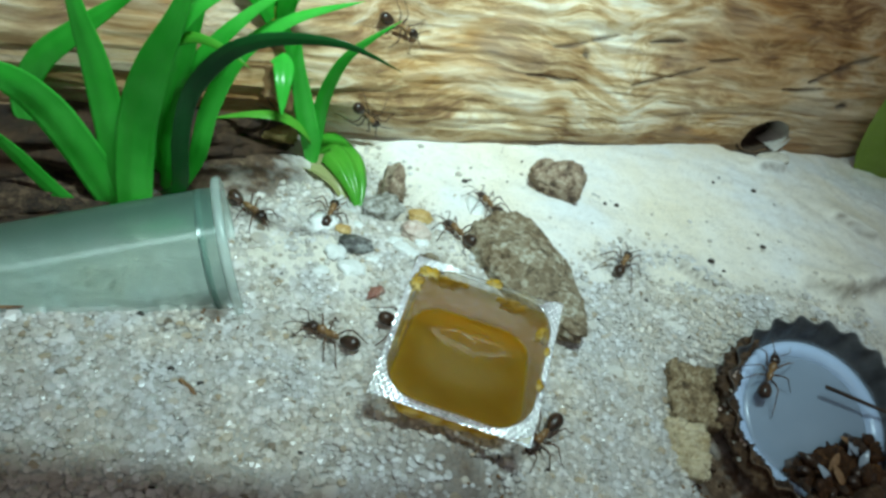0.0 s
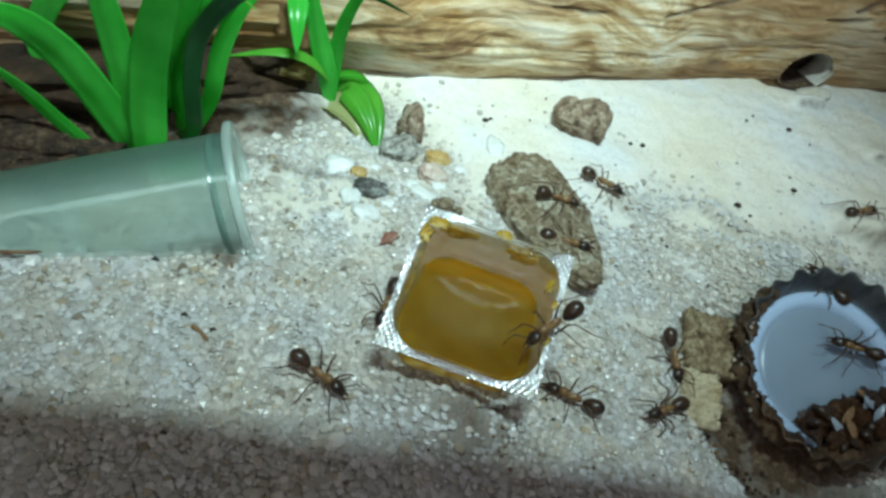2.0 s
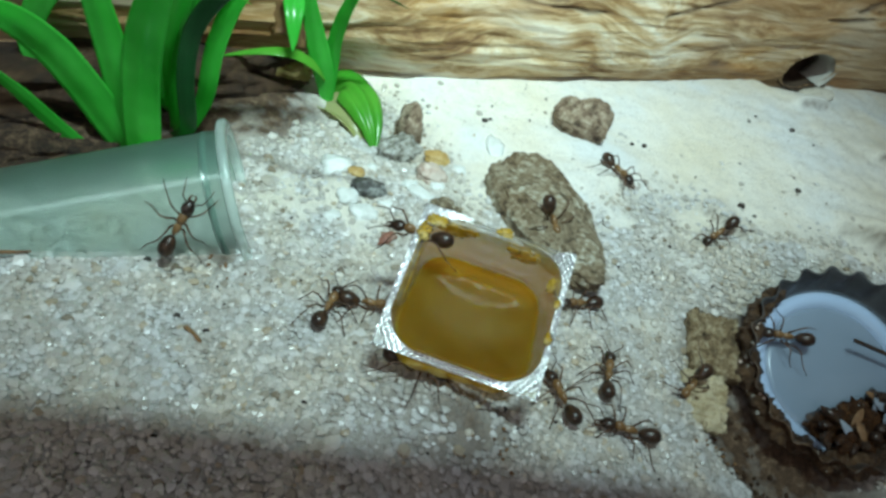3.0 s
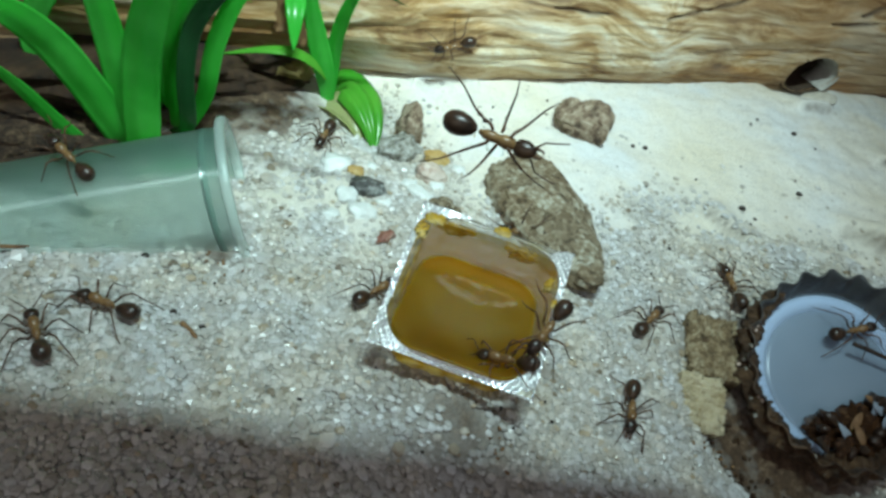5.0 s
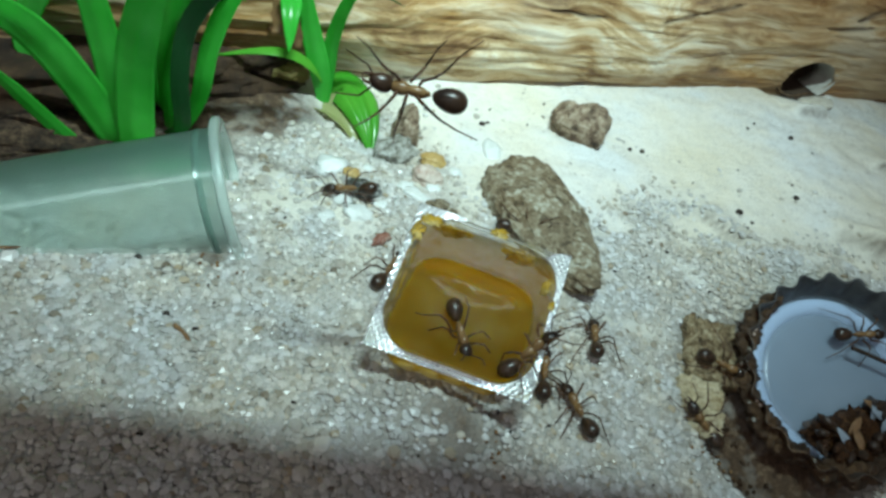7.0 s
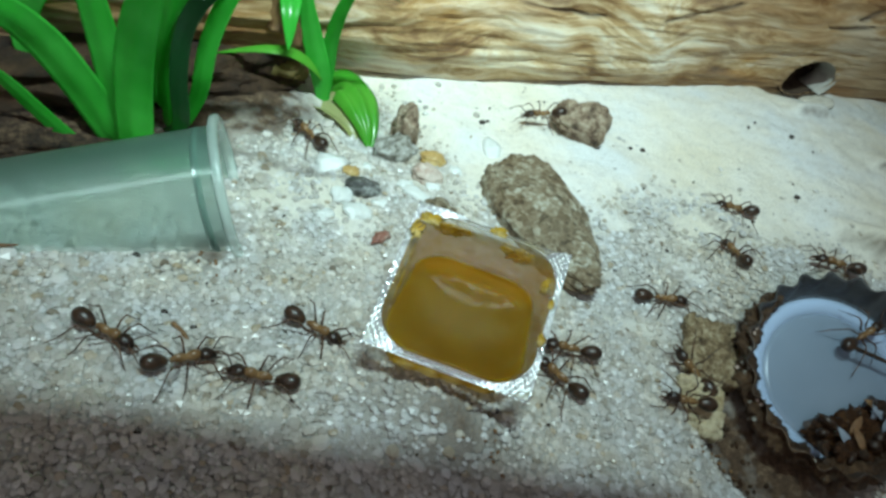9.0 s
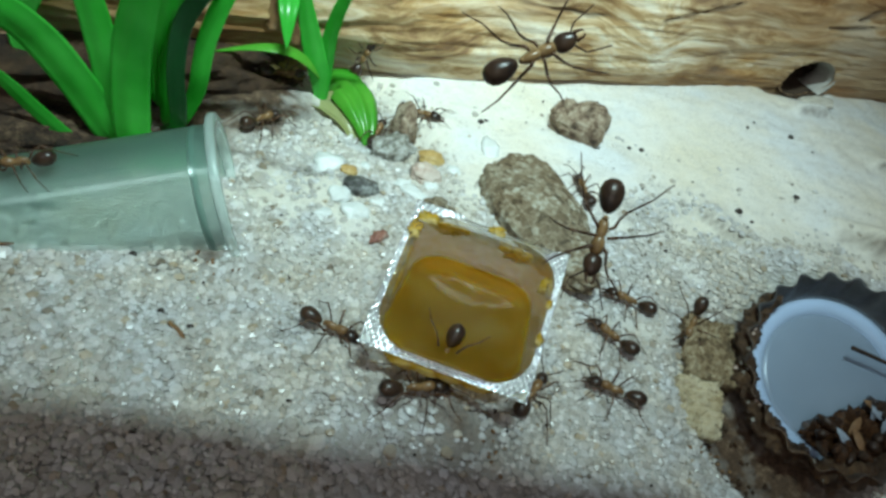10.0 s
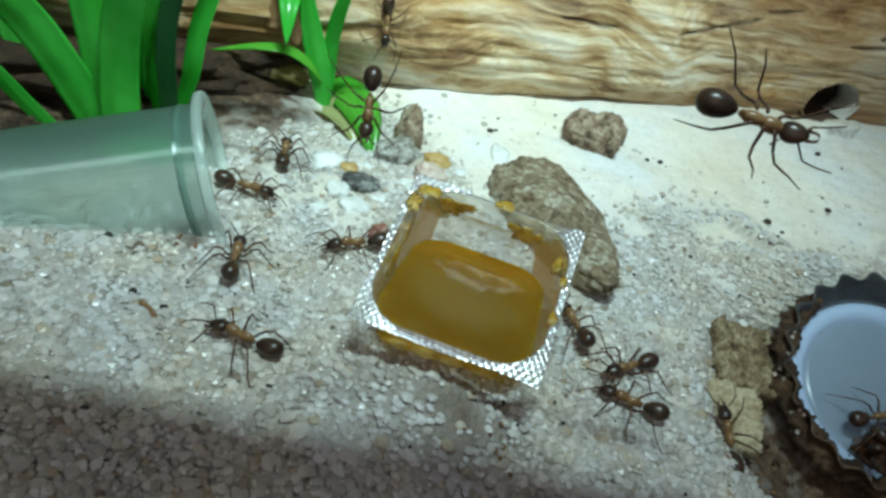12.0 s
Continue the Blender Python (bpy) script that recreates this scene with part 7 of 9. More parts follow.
    walk(ants[7], [(0, pose(0.04059, 0.05465, -0.00022, 1.0, -1.9, 69.1)), (0.167, pose(0.04110, 0.05704, 0.00052, 2.0, -0.9, 32.0)), (0.333, pose(0.04206, 0.06148, 0.00071, 2.3, 4.2, -4.8)), (0.5, pose(0.04258, 0.06387, 0.00038, 0.3, 1.4, -42.0)), (0.667, pose(0.04536, 0.05839, 0.00045, 1.3, -0.8, -8.5)), (0.833, pose(0.05051, 0.04821, 0.00183, -14.9, -11.2, 26.4)), (1, pose(0.05328, 0.04272, 0.00247, -21.1, -5.5, 59.6)), (1.167, pose(0.07426, 0.04261, 0.00596, 2.9, -5.1, 38.9)), (1.333, pose(0.11321, 0.04239, 0.00080, 1.3, -2.8, 18.3)), (1.5, pose(0.13419, 0.04227, 0.00056, -0.0, -0.0, -2.0)), (2, pose(0.13419, 0.04227, 0.00056, -0.0, -0.0, -2.0)), (2.5, pose(0.13419, 0.04227, 0.00056, -0.0, -0.0, -2.0)), (2.667, pose(0.10873, 0.03255, 0.00047, 0.3, -0.6, -60.4)), (2.833, pose(0.06146, 0.01448, -0.00249, 13.1, 40.3, -109.8)), (3, pose(0.03601, 0.00476, -0.00083, -1.9, -5.1, -177.4)), (3.25, pose(0.03997, 0.00558, -0.00057, -7.6, 1.6, -102.7)), (3.5, pose(0.04425, 0.00269, -0.00121, -11.7, 7.9, -52.4)), (3.75, pose(0.04751, -0.00367, -0.00120, -14.0, -3.7, -68.6)), (4, pose(0.04978, -0.01215, -0.00032, -6.3, -7.2, -74.2)), (4.25, pose(0.05206, -0.02063, 0.00015, -0.5, 0.7, -69.5)), (4.5, pose(0.05532, -0.02698, 0.00044, 3.9, -3.6, -51.1)), (4.75, pose(0.05959, -0.02987, 0.00062, 1.4, -1.5, -14.1)), (5, pose(0.06356, -0.02905, 0.00066, -0.0, -0.0, -56.9)), (5.5, pose(0.06356, -0.02905, 0.00066, -0.0, -0.0, -56.9)), (6, pose(0.06356, -0.02905, 0.00066, -0.0, -0.0, -56.9)), (6.167, pose(0.05642, -0.01878, 0.00015, -2.9, -2.2, -50.0)), (6.333, pose(0.04315, 0.00031, -0.00074, -11.1, 5.5, -44.1)), (6.5, pose(0.03601, 0.01059, -0.00043, -1.2, 5.0, -37.0)), (6.667, pose(0.03970, 0.01182, -0.00023, -6.8, 1.7, -91.9)), (6.833, pose(0.04656, 0.01411, -0.00126, -14.0, -13.9, -144.8)), (7, pose(0.05025, 0.01534, -0.00381, -55.4, -33.6, 161.4)), (7.25, pose(0.05035, 0.01648, -0.00148, -8.9, -38.3, 167.5)), (7.5, pose(0.05002, 0.01704, -0.00157, -8.9, -28.6, 170.8)), (7.75, pose(0.04928, 0.01674, -0.00161, -12.5, -6.3, 170.6)), (8, pose(0.04830, 0.01581, -0.00142, -15.6, -8.3, 175.2)), (8.25, pose(0.04731, 0.01489, -0.00172, -9.0, -14.9, -177.1)), (8.5, pose(0.04657, 0.01458, -0.00127, -6.5, -18.2, -172.0)), (8.75, pose(0.04624, 0.01515, -0.00114, -8.9, -15.9, -167.7)), (9, pose(0.04634, 0.01629, -0.00103, -55.3, -10.9, -164.0)), (9.167, pose(0.03864, 0.01619, -0.00006, -2.7, -3.6, -129.9)), (9.333, pose(0.02434, 0.01600, 0.00362, -38.0, 19.4, -68.2)), (9.44, pose(0.01818, 0.01592, 0.00884, 16.3, 14.7, -48.2)), (9.5, pose(0.01664, 0.01590, 0.01015, 65.5, -3.1, -39.9)), (9.667, pose(0.01494, 0.01283, 0.00802, 35.9, 18.5, -52.6)), (9.833, pose(0.01178, 0.00712, 0.00727, 4.8, 2.8, -79.7)), (10, pose(0.01008, 0.00404, 0.00629, -6.0, 26.3, -103.9)), (10.167, pose(0.00991, 0.00405, 0.01029, 19.5, -25.4, -125.3)), (10.333, pose(0.00959, 0.00406, 0.01033, 21.7, -23.5, -130.6)), (10.5, pose(0.00942, 0.00406, 0.00629, -11.1, 24.7, -115.6)), (10.667, pose(0.01026, 0.00564, 0.00841, 11.6, -1.6, -176.2)), (10.833, pose(0.01181, 0.00857, 0.00704, -7.1, -0.6, 129.9)), (11, pose(0.01264, 0.01015, 0.00648, 2.0, -16.8, 71.6)), (11.167, pose(0.00651, 0.00939, 0.00537, -0.1, -17.9, 130.3)), (11.333, pose(-0.00488, 0.00798, 0.00121, 3.8, 2.4, -171.9)), (11.5, pose(-0.01101, 0.00721, 0.00037, 0.8, -3.4, -115.9)), (11.667, pose(-0.01269, 0.00846, 0.00063, 2.0, -0.2, -163.1)), (11.833, pose(-0.01582, 0.01078, 0.00049, 0.4, 2.5, 149.7)), (12, pose(-0.01750, 0.01203, 0.00005, 1.6, 0.6, 102.6))])
    walk(ants[8], [(0, pose(-0.00698, 0.01524, -0.00012, 1.1, 1.9, 165.2)), (0.167, pose(-0.00709, 0.01802, 0.00025, 0.2, 2.7, 130.6)), (0.333, pose(-0.00730, 0.02319, 0.00005, -4.1, 1.5, 95.8)), (0.5, pose(-0.00741, 0.02597, -0.00049, -2.4, -1.4, 61.3)), (0.667, pose(-0.00730, 0.02474, 0.00005, -2.4, -3.0, 40.5)), (0.833, pose(-0.00711, 0.02245, 0.00004, -2.9, -4.1, 19.6)), (1, pose(-0.00700, 0.02121, -0.00036, -2.5, -3.5, -1.3)), (1.167, pose(-0.00564, 0.02257, 0.00017, -2.1, -4.6, 0.5)), (1.333, pose(-0.00312, 0.02510, 0.00070, 7.8, -5.1, 1.4)), (1.5, pose(-0.00176, 0.02646, 0.00010, 14.2, 4.4, 4.6)), (1.667, pose(0.00434, 0.02140, 0.00419, -35.6, -23.9, -18.1)), (1.833, pose(0.01566, 0.01201, 0.00814, 16.6, 5.6, -76.1)), (2, pose(0.02176, 0.00695, 0.01333, 15.1, 28.0, -137.6)), (2.167, pose(0.01851, 0.00988, 0.01171, -40.8, -6.5, -132.0)), (2.333, pose(0.01248, 0.01532, 0.01369, -33.2, 10.1, -175.5)), (2.5, pose(0.00924, 0.01825, 0.01419, -98.1, -11.9, -176.6)), (2.667, pose(0.00738, 0.01783, 0.01366, -23.4, -28.8, 179.4)), (2.833, pose(0.00393, 0.01705, 0.01643, 32.4, 28.4, -164.8)), (3, pose(0.00207, 0.01663, 0.01251, -17.0, 1.0, 175.7)), (3.25, pose(0.00438, 0.02015, 0.01642, -14.9, 26.1, 105.0)), (3.5, pose(0.00328, 0.02479, 0.00149, -5.4, 12.6, 121.7)), (3.75, pose(-0.00152, 0.02925, 0.00139, -2.2, 3.7, 144.6)), (4, pose(-0.00871, 0.03327, 0.00078, -9.3, -4.5, 151.5)), (4.25, pose(-0.01590, 0.03729, 0.00004, -5.8, 2.3, 144.5)), (4.5, pose(-0.02069, 0.04175, -0.00023, -4.2, 3.6, 122.7)), (4.75, pose(-0.02179, 0.04639, -0.00035, 0.8, 5.5, 81.7)), (4.94, pose(-0.01994, 0.04921, -0.00129, -10.1, 4.7, -4.9)), (5, pose(-0.01948, 0.04991, -0.00153, -10.0, -6.2, -90.5)), (5.167, pose(-0.01610, 0.04034, 0.00082, 4.4, 5.2, -64.8)), (5.333, pose(-0.00983, 0.02255, -0.00015, -0.4, -3.4, -40.5)), (5.5, pose(-0.00645, 0.01298, 0.00002, -1.4, -1.9, -15.4)), (5.667, pose(-0.00689, 0.01586, 0.00026, -2.3, -1.7, 15.6)), (5.833, pose(-0.00772, 0.02122, 0.00002, -4.1, -1.5, 46.6)), (6, pose(-0.00816, 0.02410, -0.00043, -2.9, -0.0, 77.5)), (6.167, pose(-0.00621, 0.02325, 0.00020, -3.2, -3.7, 21.4)), (6.333, pose(-0.00258, 0.02165, 0.00038, 1.3, -6.8, -34.9)), (6.5, pose(-0.00062, 0.02080, 0.00011, 5.9, -2.3, -91.1)), (6.667, pose(-0.00050, 0.02084, 0.00076, 2.2, -10.4, -37.5)), (6.833, pose(-0.00026, 0.02091, 0.00300, -7.4, -8.4, 16.8)), (7, pose(-0.00013, 0.02095, 0.00011, -5.2, -7.1, 71.3)), (7.25, pose(-0.00020, 0.02018, 0.00540, 4.2, -13.2, -4.6)), (7.5, pose(-0.00091, 0.01841, 0.00192, 35.5, -1.9, -77.2)), (7.75, pose(-0.00216, 0.01601, 0.00085, 39.9, 14.5, -107.1)), (8, pose(-0.00372, 0.01332, 0.00060, 3.6, 0.3, -120.1)), (8.25, pose(-0.00528, 0.01064, 0.00070, 3.0, -1.6, -119.0)), (8.5, pose(-0.00652, 0.00824, 0.00094, 3.6, -3.1, -115.4)), (8.75, pose(-0.00724, 0.00647, 0.00116, 2.0, -2.4, -107.2)), (8.94, pose(-0.00729, 0.00585, 0.00097, -0.7, -2.8, -62.1)), (9, pose(-0.00731, 0.00570, 0.00094, -2.8, -1.2, -17.1)), (9.167, pose(-0.00534, 0.00494, 0.00168, -1.5, -1.7, -13.4)), (9.333, pose(-0.00168, 0.00354, 0.00866, 11.5, -40.7, -16.8)), (9.5, pose(0.00029, 0.00278, 0.01005, 12.7, -4.7, -6.3)), (9.667, pose(0.00601, 0.00336, 0.00848, -11.2, 28.9, 12.5)), (9.833, pose(0.01664, 0.00443, 0.00715, -40.0, -13.8, 53.0)), (10, pose(0.02236, 0.00500, 0.00134, 5.5, 0.4, 68.1)), (10.167, pose(0.02485, 0.00605, 0.00083, 41.0, 10.1, 77.4)), (10.333, pose(0.02947, 0.00799, 0.00022, 0.5, 0.5, 69.7)), (10.5, pose(0.03196, 0.00904, -0.00037, 1.6, -0.1, 70.4)), (10.667, pose(0.03209, 0.00908, 0.00016, 0.7, -1.2, 68.0)), (10.833, pose(0.03235, 0.00915, 0.00016, 0.3, -1.1, 65.7)), (11, pose(0.03249, 0.00919, -0.00040, 1.9, 0.8, 63.3)), (11.167, pose(0.03468, 0.00866, -0.00005, 4.9, 1.5, 47.4)), (11.333, pose(0.03875, 0.00768, -0.00033, 5.2, 5.4, 31.7)), (11.5, pose(0.04094, 0.00715, -0.00128, 5.2, 15.4, 16.3)), (11.667, pose(0.04285, 0.00851, -0.00063, 11.2, 6.3, 47.1)), (11.833, pose(0.04640, 0.01104, -0.00131, 26.9, 2.3, 87.6)), (12, pose(0.04831, 0.01240, -0.00381, -21.2, -29.1, 112.2))])
    walk(ants[9], [(0, pose(0.00250, 0.02120, 0.00049, 0.0, 0.0, 5.0)), (0.5, pose(-0.00052, 0.00807, 0.01231, 20.6, 28.3, 18.3)), (0.667, pose(0.00220, 0.01072, 0.01133, 6.0, -41.6, 31.4)), (0.833, pose(0.00727, 0.01564, 0.01042, 26.1, -34.1, 62.1)), (1, pose(0.00999, 0.01829, 0.01384, -43.7, -75.3, 128.9)), (1.167, pose(0.00903, 0.02342, 0.00427, -13.4, -34.6, 39.3)), (1.333, pose(0.00725, 0.03295, 0.00059, 0.8, 0.8, 52.5)), (1.5, pose(0.00629, 0.03808, 0.00066, 14.4, -4.1, 40.7)), (1.667, pose(0.01116, 0.03779, 0.00062, 1.0, 4.5, 23.8)), (1.833, pose(0.02020, 0.03724, 0.00320, 30.1, -6.8, 7.5)), (2, pose(0.02507, 0.03694, 0.00240, 31.8, -9.1, -11.5)), (2.167, pose(0.01405, 0.04056, 0.00299, 23.4, 19.0, -50.8)), (2.333, pose(-0.00640, 0.04727, -0.00098, 2.4, -13.0, -108.2)), (2.5, pose(-0.01741, 0.05089, -0.00216, 4.2, -14.8, -155.8)), (2.667, pose(-0.01354, 0.04103, 0.00083, -0.9, 3.3, -103.0)), (2.833, pose(-0.00635, 0.02274, 0.00016, 2.4, -4.7, -50.0)), (3, pose(-0.00247, 0.01288, 0.00015, -0.2, -7.3, 1.5)), (3.25, pose(-0.00488, 0.01316, 0.00046, -2.4, -1.4, 8.2)), (3.5, pose(-0.00586, 0.01351, 0.00034, -1.6, -0.2, 15.2)), (3.75, pose(-0.00483, 0.01385, 0.00039, -3.4, -1.1, 22.2)), (4, pose(-0.00239, 0.01414, 0.00087, -28.7, -32.1, 45.4)), (4.25, pose(0.00006, 0.01444, 0.01541, -34.5, -25.6, 53.6)), (4.5, pose(0.00109, 0.01477, 0.01567, -41.8, 4.8, 41.2)), (4.75, pose(0.00011, 0.01513, 0.01513, -39.8, -14.7, 64.9)), (5, pose(-0.00230, 0.01540, 0.00003, 14.1, 4.0, 57.4)), (5.167, pose(-0.00277, 0.01098, 0.00092, -9.4, -41.1, 12.6)), (5.333, pose(-0.00366, 0.00275, 0.00240, 38.2, -19.0, -66.2)), (5.5, pose(-0.00413, -0.00168, 0.00167, -0.4, 0.9, -98.6)), (5.667, pose(-0.00621, -0.01385, 0.00167, -5.5, -6.8, -97.5)), (5.833, pose(-0.01007, -0.03645, 0.00372, -7.5, 1.7, -98.1)), (6, pose(-0.01215, -0.04862, 0.00287, 0.0, -0.0, -97.5)), (6.5, pose(-0.01215, -0.04862, 0.00287, 0.0, -0.0, -97.5)), (7, pose(-0.01215, -0.04862, 0.00287, 0.0, -0.0, -97.5)), (7.25, pose(-0.00839, -0.04599, 0.00274, 4.2, 3.1, -22.6)), (7.5, pose(-0.00760, -0.04078, 0.00304, 7.9, -1.4, 52.3)), (7.75, pose(-0.01060, -0.03419, 0.00393, 7.0, -6.0, 121.3)), (8, pose(-0.01620, -0.02704, 0.00432, 9.1, -2.3, 127.7)), (8.25, pose(-0.02180, -0.01988, 0.00398, 4.9, 8.0, 122.7)), (8.5, pose(-0.02480, -0.01329, 0.00304, 0.7, 7.3, 100.7)), (8.75, pose(-0.02401, -0.00808, 0.00239, -3.5, 10.1, 59.2)), (9, pose(-0.02025, -0.00545, 0.00151, -3.2, 3.8, 36.0)), (9.167, pose(-0.02006, -0.00444, 0.00175, -2.4, 2.5, 47.5)), (9.333, pose(-0.01971, -0.00256, 0.00165, -0.2, 5.1, 58.9)), (9.5, pose(-0.01952, -0.00155, 0.00114, -3.2, 5.5, 70.4)), (9.667, pose(-0.01573, 0.00052, 0.00124, -0.8, 3.7, 42.1)), (9.833, pose(-0.00868, 0.00434, 0.00126, -3.0, 0.6, 13.8)), (10, pose(-0.00488, 0.00640, 0.00116, -2.8, -2.8, -14.4)), (10.167, pose(-0.00494, 0.00717, 0.00139, -3.3, -2.5, 4.3)), (10.333, pose(-0.00504, 0.00859, 0.00103, -4.1, -0.0, 22.8)), (10.5, pose(-0.00509, 0.00935, 0.00057, -4.5, -0.3, 41.6)), (10.667, pose(-0.00670, -0.00485, 0.00156, -2.6, 2.7, -4.1)), (10.833, pose(-0.00970, -0.03122, 0.00372, -9.0, 3.8, -50.4)), (11, pose(-0.01131, -0.04543, 0.00301, 0.0, -0.0, -95.1)), (11.5, pose(-0.01131, -0.04543, 0.00301, 0.0, -0.0, -95.1)), (12, pose(-0.01131, -0.04543, 0.00301, 0.0, -0.0, -95.1))])
    walk(ants[10], [(0, pose(0.02463, 0.00781, 0.00033, -5.3, -0.0, -120.6)), (0.167, pose(0.01950, 0.00534, 0.01252, -19.1, -33.3, -136.3)), (0.333, pose(0.00996, 0.00075, 0.00966, -32.6, 0.3, -173.7)), (0.5, pose(0.00483, -0.00172, 0.00463, -1.1, 0.6, 160.3)), (0.667, pose(0.00338, -0.00004, 0.00988, -41.6, -6.6, 123.4)), (0.833, pose(0.00069, 0.00307, 0.01077, -25.5, -34.6, 92.5)), (0.94, pose(-0.00047, 0.00442, 0.01134, 11.8, -5.9, 48.3)), (1, pose(-0.00076, 0.00475, 0.01149, 24.6, 37.2, 21.5)), (1.167, pose(-0.00064, 0.00844, 0.01133, -28.7, 2.8, 48.8)), (1.333, pose(-0.00042, 0.01530, 0.01504, -39.4, -15.7, 72.1)), (1.5, pose(-0.00030, 0.01899, 0.00033, -8.5, 0.4, 69.7)), (1.667, pose(-0.00020, 0.01763, 0.01405, -16.0, -39.4, 23.8)), (1.833, pose(-0.00002, 0.01512, 0.01509, 33.2, -27.4, -54.1)), (2, pose(0.00008, 0.01376, 0.00069, 10.4, 2.1, -95.2)), (2.167, pose(0.00327, 0.01005, 0.01206, 41.6, 0.6, -50.9)), (2.333, pose(0.00921, 0.00316, 0.00785, -16.3, 3.4, -9.9)), (2.5, pose(0.01241, -0.00055, 0.00533, 2.3, 0.9, 34.6)), (2.667, pose(0.01058, -0.00021, 0.00887, 28.8, -13.0, 13.6)), (2.833, pose(0.00718, 0.00043, 0.01019, 29.4, -11.6, 0.8)), (3, pose(0.00536, 0.00077, 0.00519, 2.0, -0.8, -6.6)), (3.25, pose(0.00430, -0.00324, 0.00420, -6.6, 26.5, -78.7)), (3.5, pose(-0.00016, -0.00574, 0.00208, -3.6, 3.3, -149.7)), (3.75, pose(-0.00722, -0.00564, 0.00165, 4.4, -2.8, 172.0)), (4, pose(-0.01572, -0.00362, 0.00162, 5.9, -1.5, 166.4)), (4.25, pose(-0.02421, -0.00159, 0.00166, 7.6, 1.3, 172.4)), (4.5, pose(-0.03127, -0.00149, 0.00157, 3.4, 0.3, -168.2)), (4.75, pose(-0.03574, -0.00399, 0.00174, 4.1, -5.0, -130.6)), (4.94, pose(-0.03658, -0.00720, 0.00151, 4.6, 0.9, -180.0)), (5, pose(-0.03679, -0.00800, 0.00146, 0.5, 5.2, 130.5)), (5.167, pose(-0.03872, -0.00643, 0.00173, -1.5, 4.4, 124.6)), (5.333, pose(-0.04229, -0.00352, 0.00132, -0.8, 6.9, 118.6)), (5.5, pose(-0.04422, -0.00195, 0.00054, 1.8, 7.4, 112.7)), (5.667, pose(-0.05527, -0.00163, 0.00042, -1.1, 3.0, 133.5)), (5.833, pose(-0.07580, -0.00105, 0.00023, 1.5, -1.6, 154.1)), (6, pose(-0.08685, -0.00073, 0.00033, 0.0, -0.0, 174.8)), (6.5, pose(-0.08685, -0.00073, 0.00033, 0.0, -0.0, 174.8)), (7, pose(-0.08685, -0.00073, 0.00033, 0.0, -0.0, 174.8)), (7.25, pose(-0.08408, 0.00448, 0.00016, 0.4, 0.0, 99.8)), (7.5, pose(-0.07750, 0.00631, 0.00021, -0.4, -1.3, 24.9)), (7.75, pose(-0.06851, 0.00353, 0.00110, 7.3, -2.0, -24.9)), (8, pose(-0.05838, -0.00246, 0.00024, -1.4, -0.4, -30.6)), (8.25, pose(-0.04826, -0.00846, 0.00112, 1.4, -3.6, -24.7)), (8.5, pose(-0.03927, -0.01124, 0.00197, -4.2, -3.2, -3.3)), (8.75, pose(-0.03269, -0.00941, 0.00216, -4.5, 0.6, 36.9)), (9, pose(-0.02991, -0.00420, 0.00130, -6.0, -2.4, -15.2)), (9.167, pose(-0.03356, 0.00041, 0.00130, -2.6, -5.2, -67.9)), (9.333, pose(-0.04032, 0.00896, 0.00583, -37.9, 19.6, -128.6)), (9.5, pose(-0.04397, 0.01356, 0.00789, -6.1, 15.1, -175.8)), (9.667, pose(-0.04489, 0.01331, 0.00844, -20.5, 12.2, -169.9)), (9.833, pose(-0.04660, 0.01284, 0.00797, -17.9, 13.8, -165.9)), (10, pose(-0.04752, 0.01259, 0.00734, 5.9, 16.8, -162.2)), (10.167, pose(-0.04053, 0.00943, 0.00634, -35.5, 24.1, -127.0)), (10.333, pose(-0.02753, 0.00356, 0.00074, -2.3, -3.5, -69.2)), (10.5, pose(-0.02053, 0.00040, 0.00083, -6.2, -3.6, -22.5)), (10.667, pose(-0.01704, 0.00063, 0.00135, -5.1, 0.7, -8.3)), (10.833, pose(-0.01056, 0.00105, 0.00120, -2.5, 1.0, 6.3)), (11, pose(-0.00706, 0.00128, 0.00147, 0.2, 0.9, 20.8)), (11.167, pose(-0.00567, 0.00009, 0.00189, 1.0, 0.9, -37.3)), (11.333, pose(-0.00309, -0.00212, 0.00242, -0.6, 0.7, -95.5)), (11.5, pose(-0.00170, -0.00331, 0.00225, -0.9, -1.2, -153.6)), (11.667, pose(-0.00398, -0.00268, 0.00222, 0.4, -2.8, -165.0)), (11.833, pose(-0.00822, -0.00149, 0.00160, -0.1, -3.9, -176.3)), (12, pose(-0.01049, -0.00086, 0.00086, 1.7, -2.0, 172.3))])
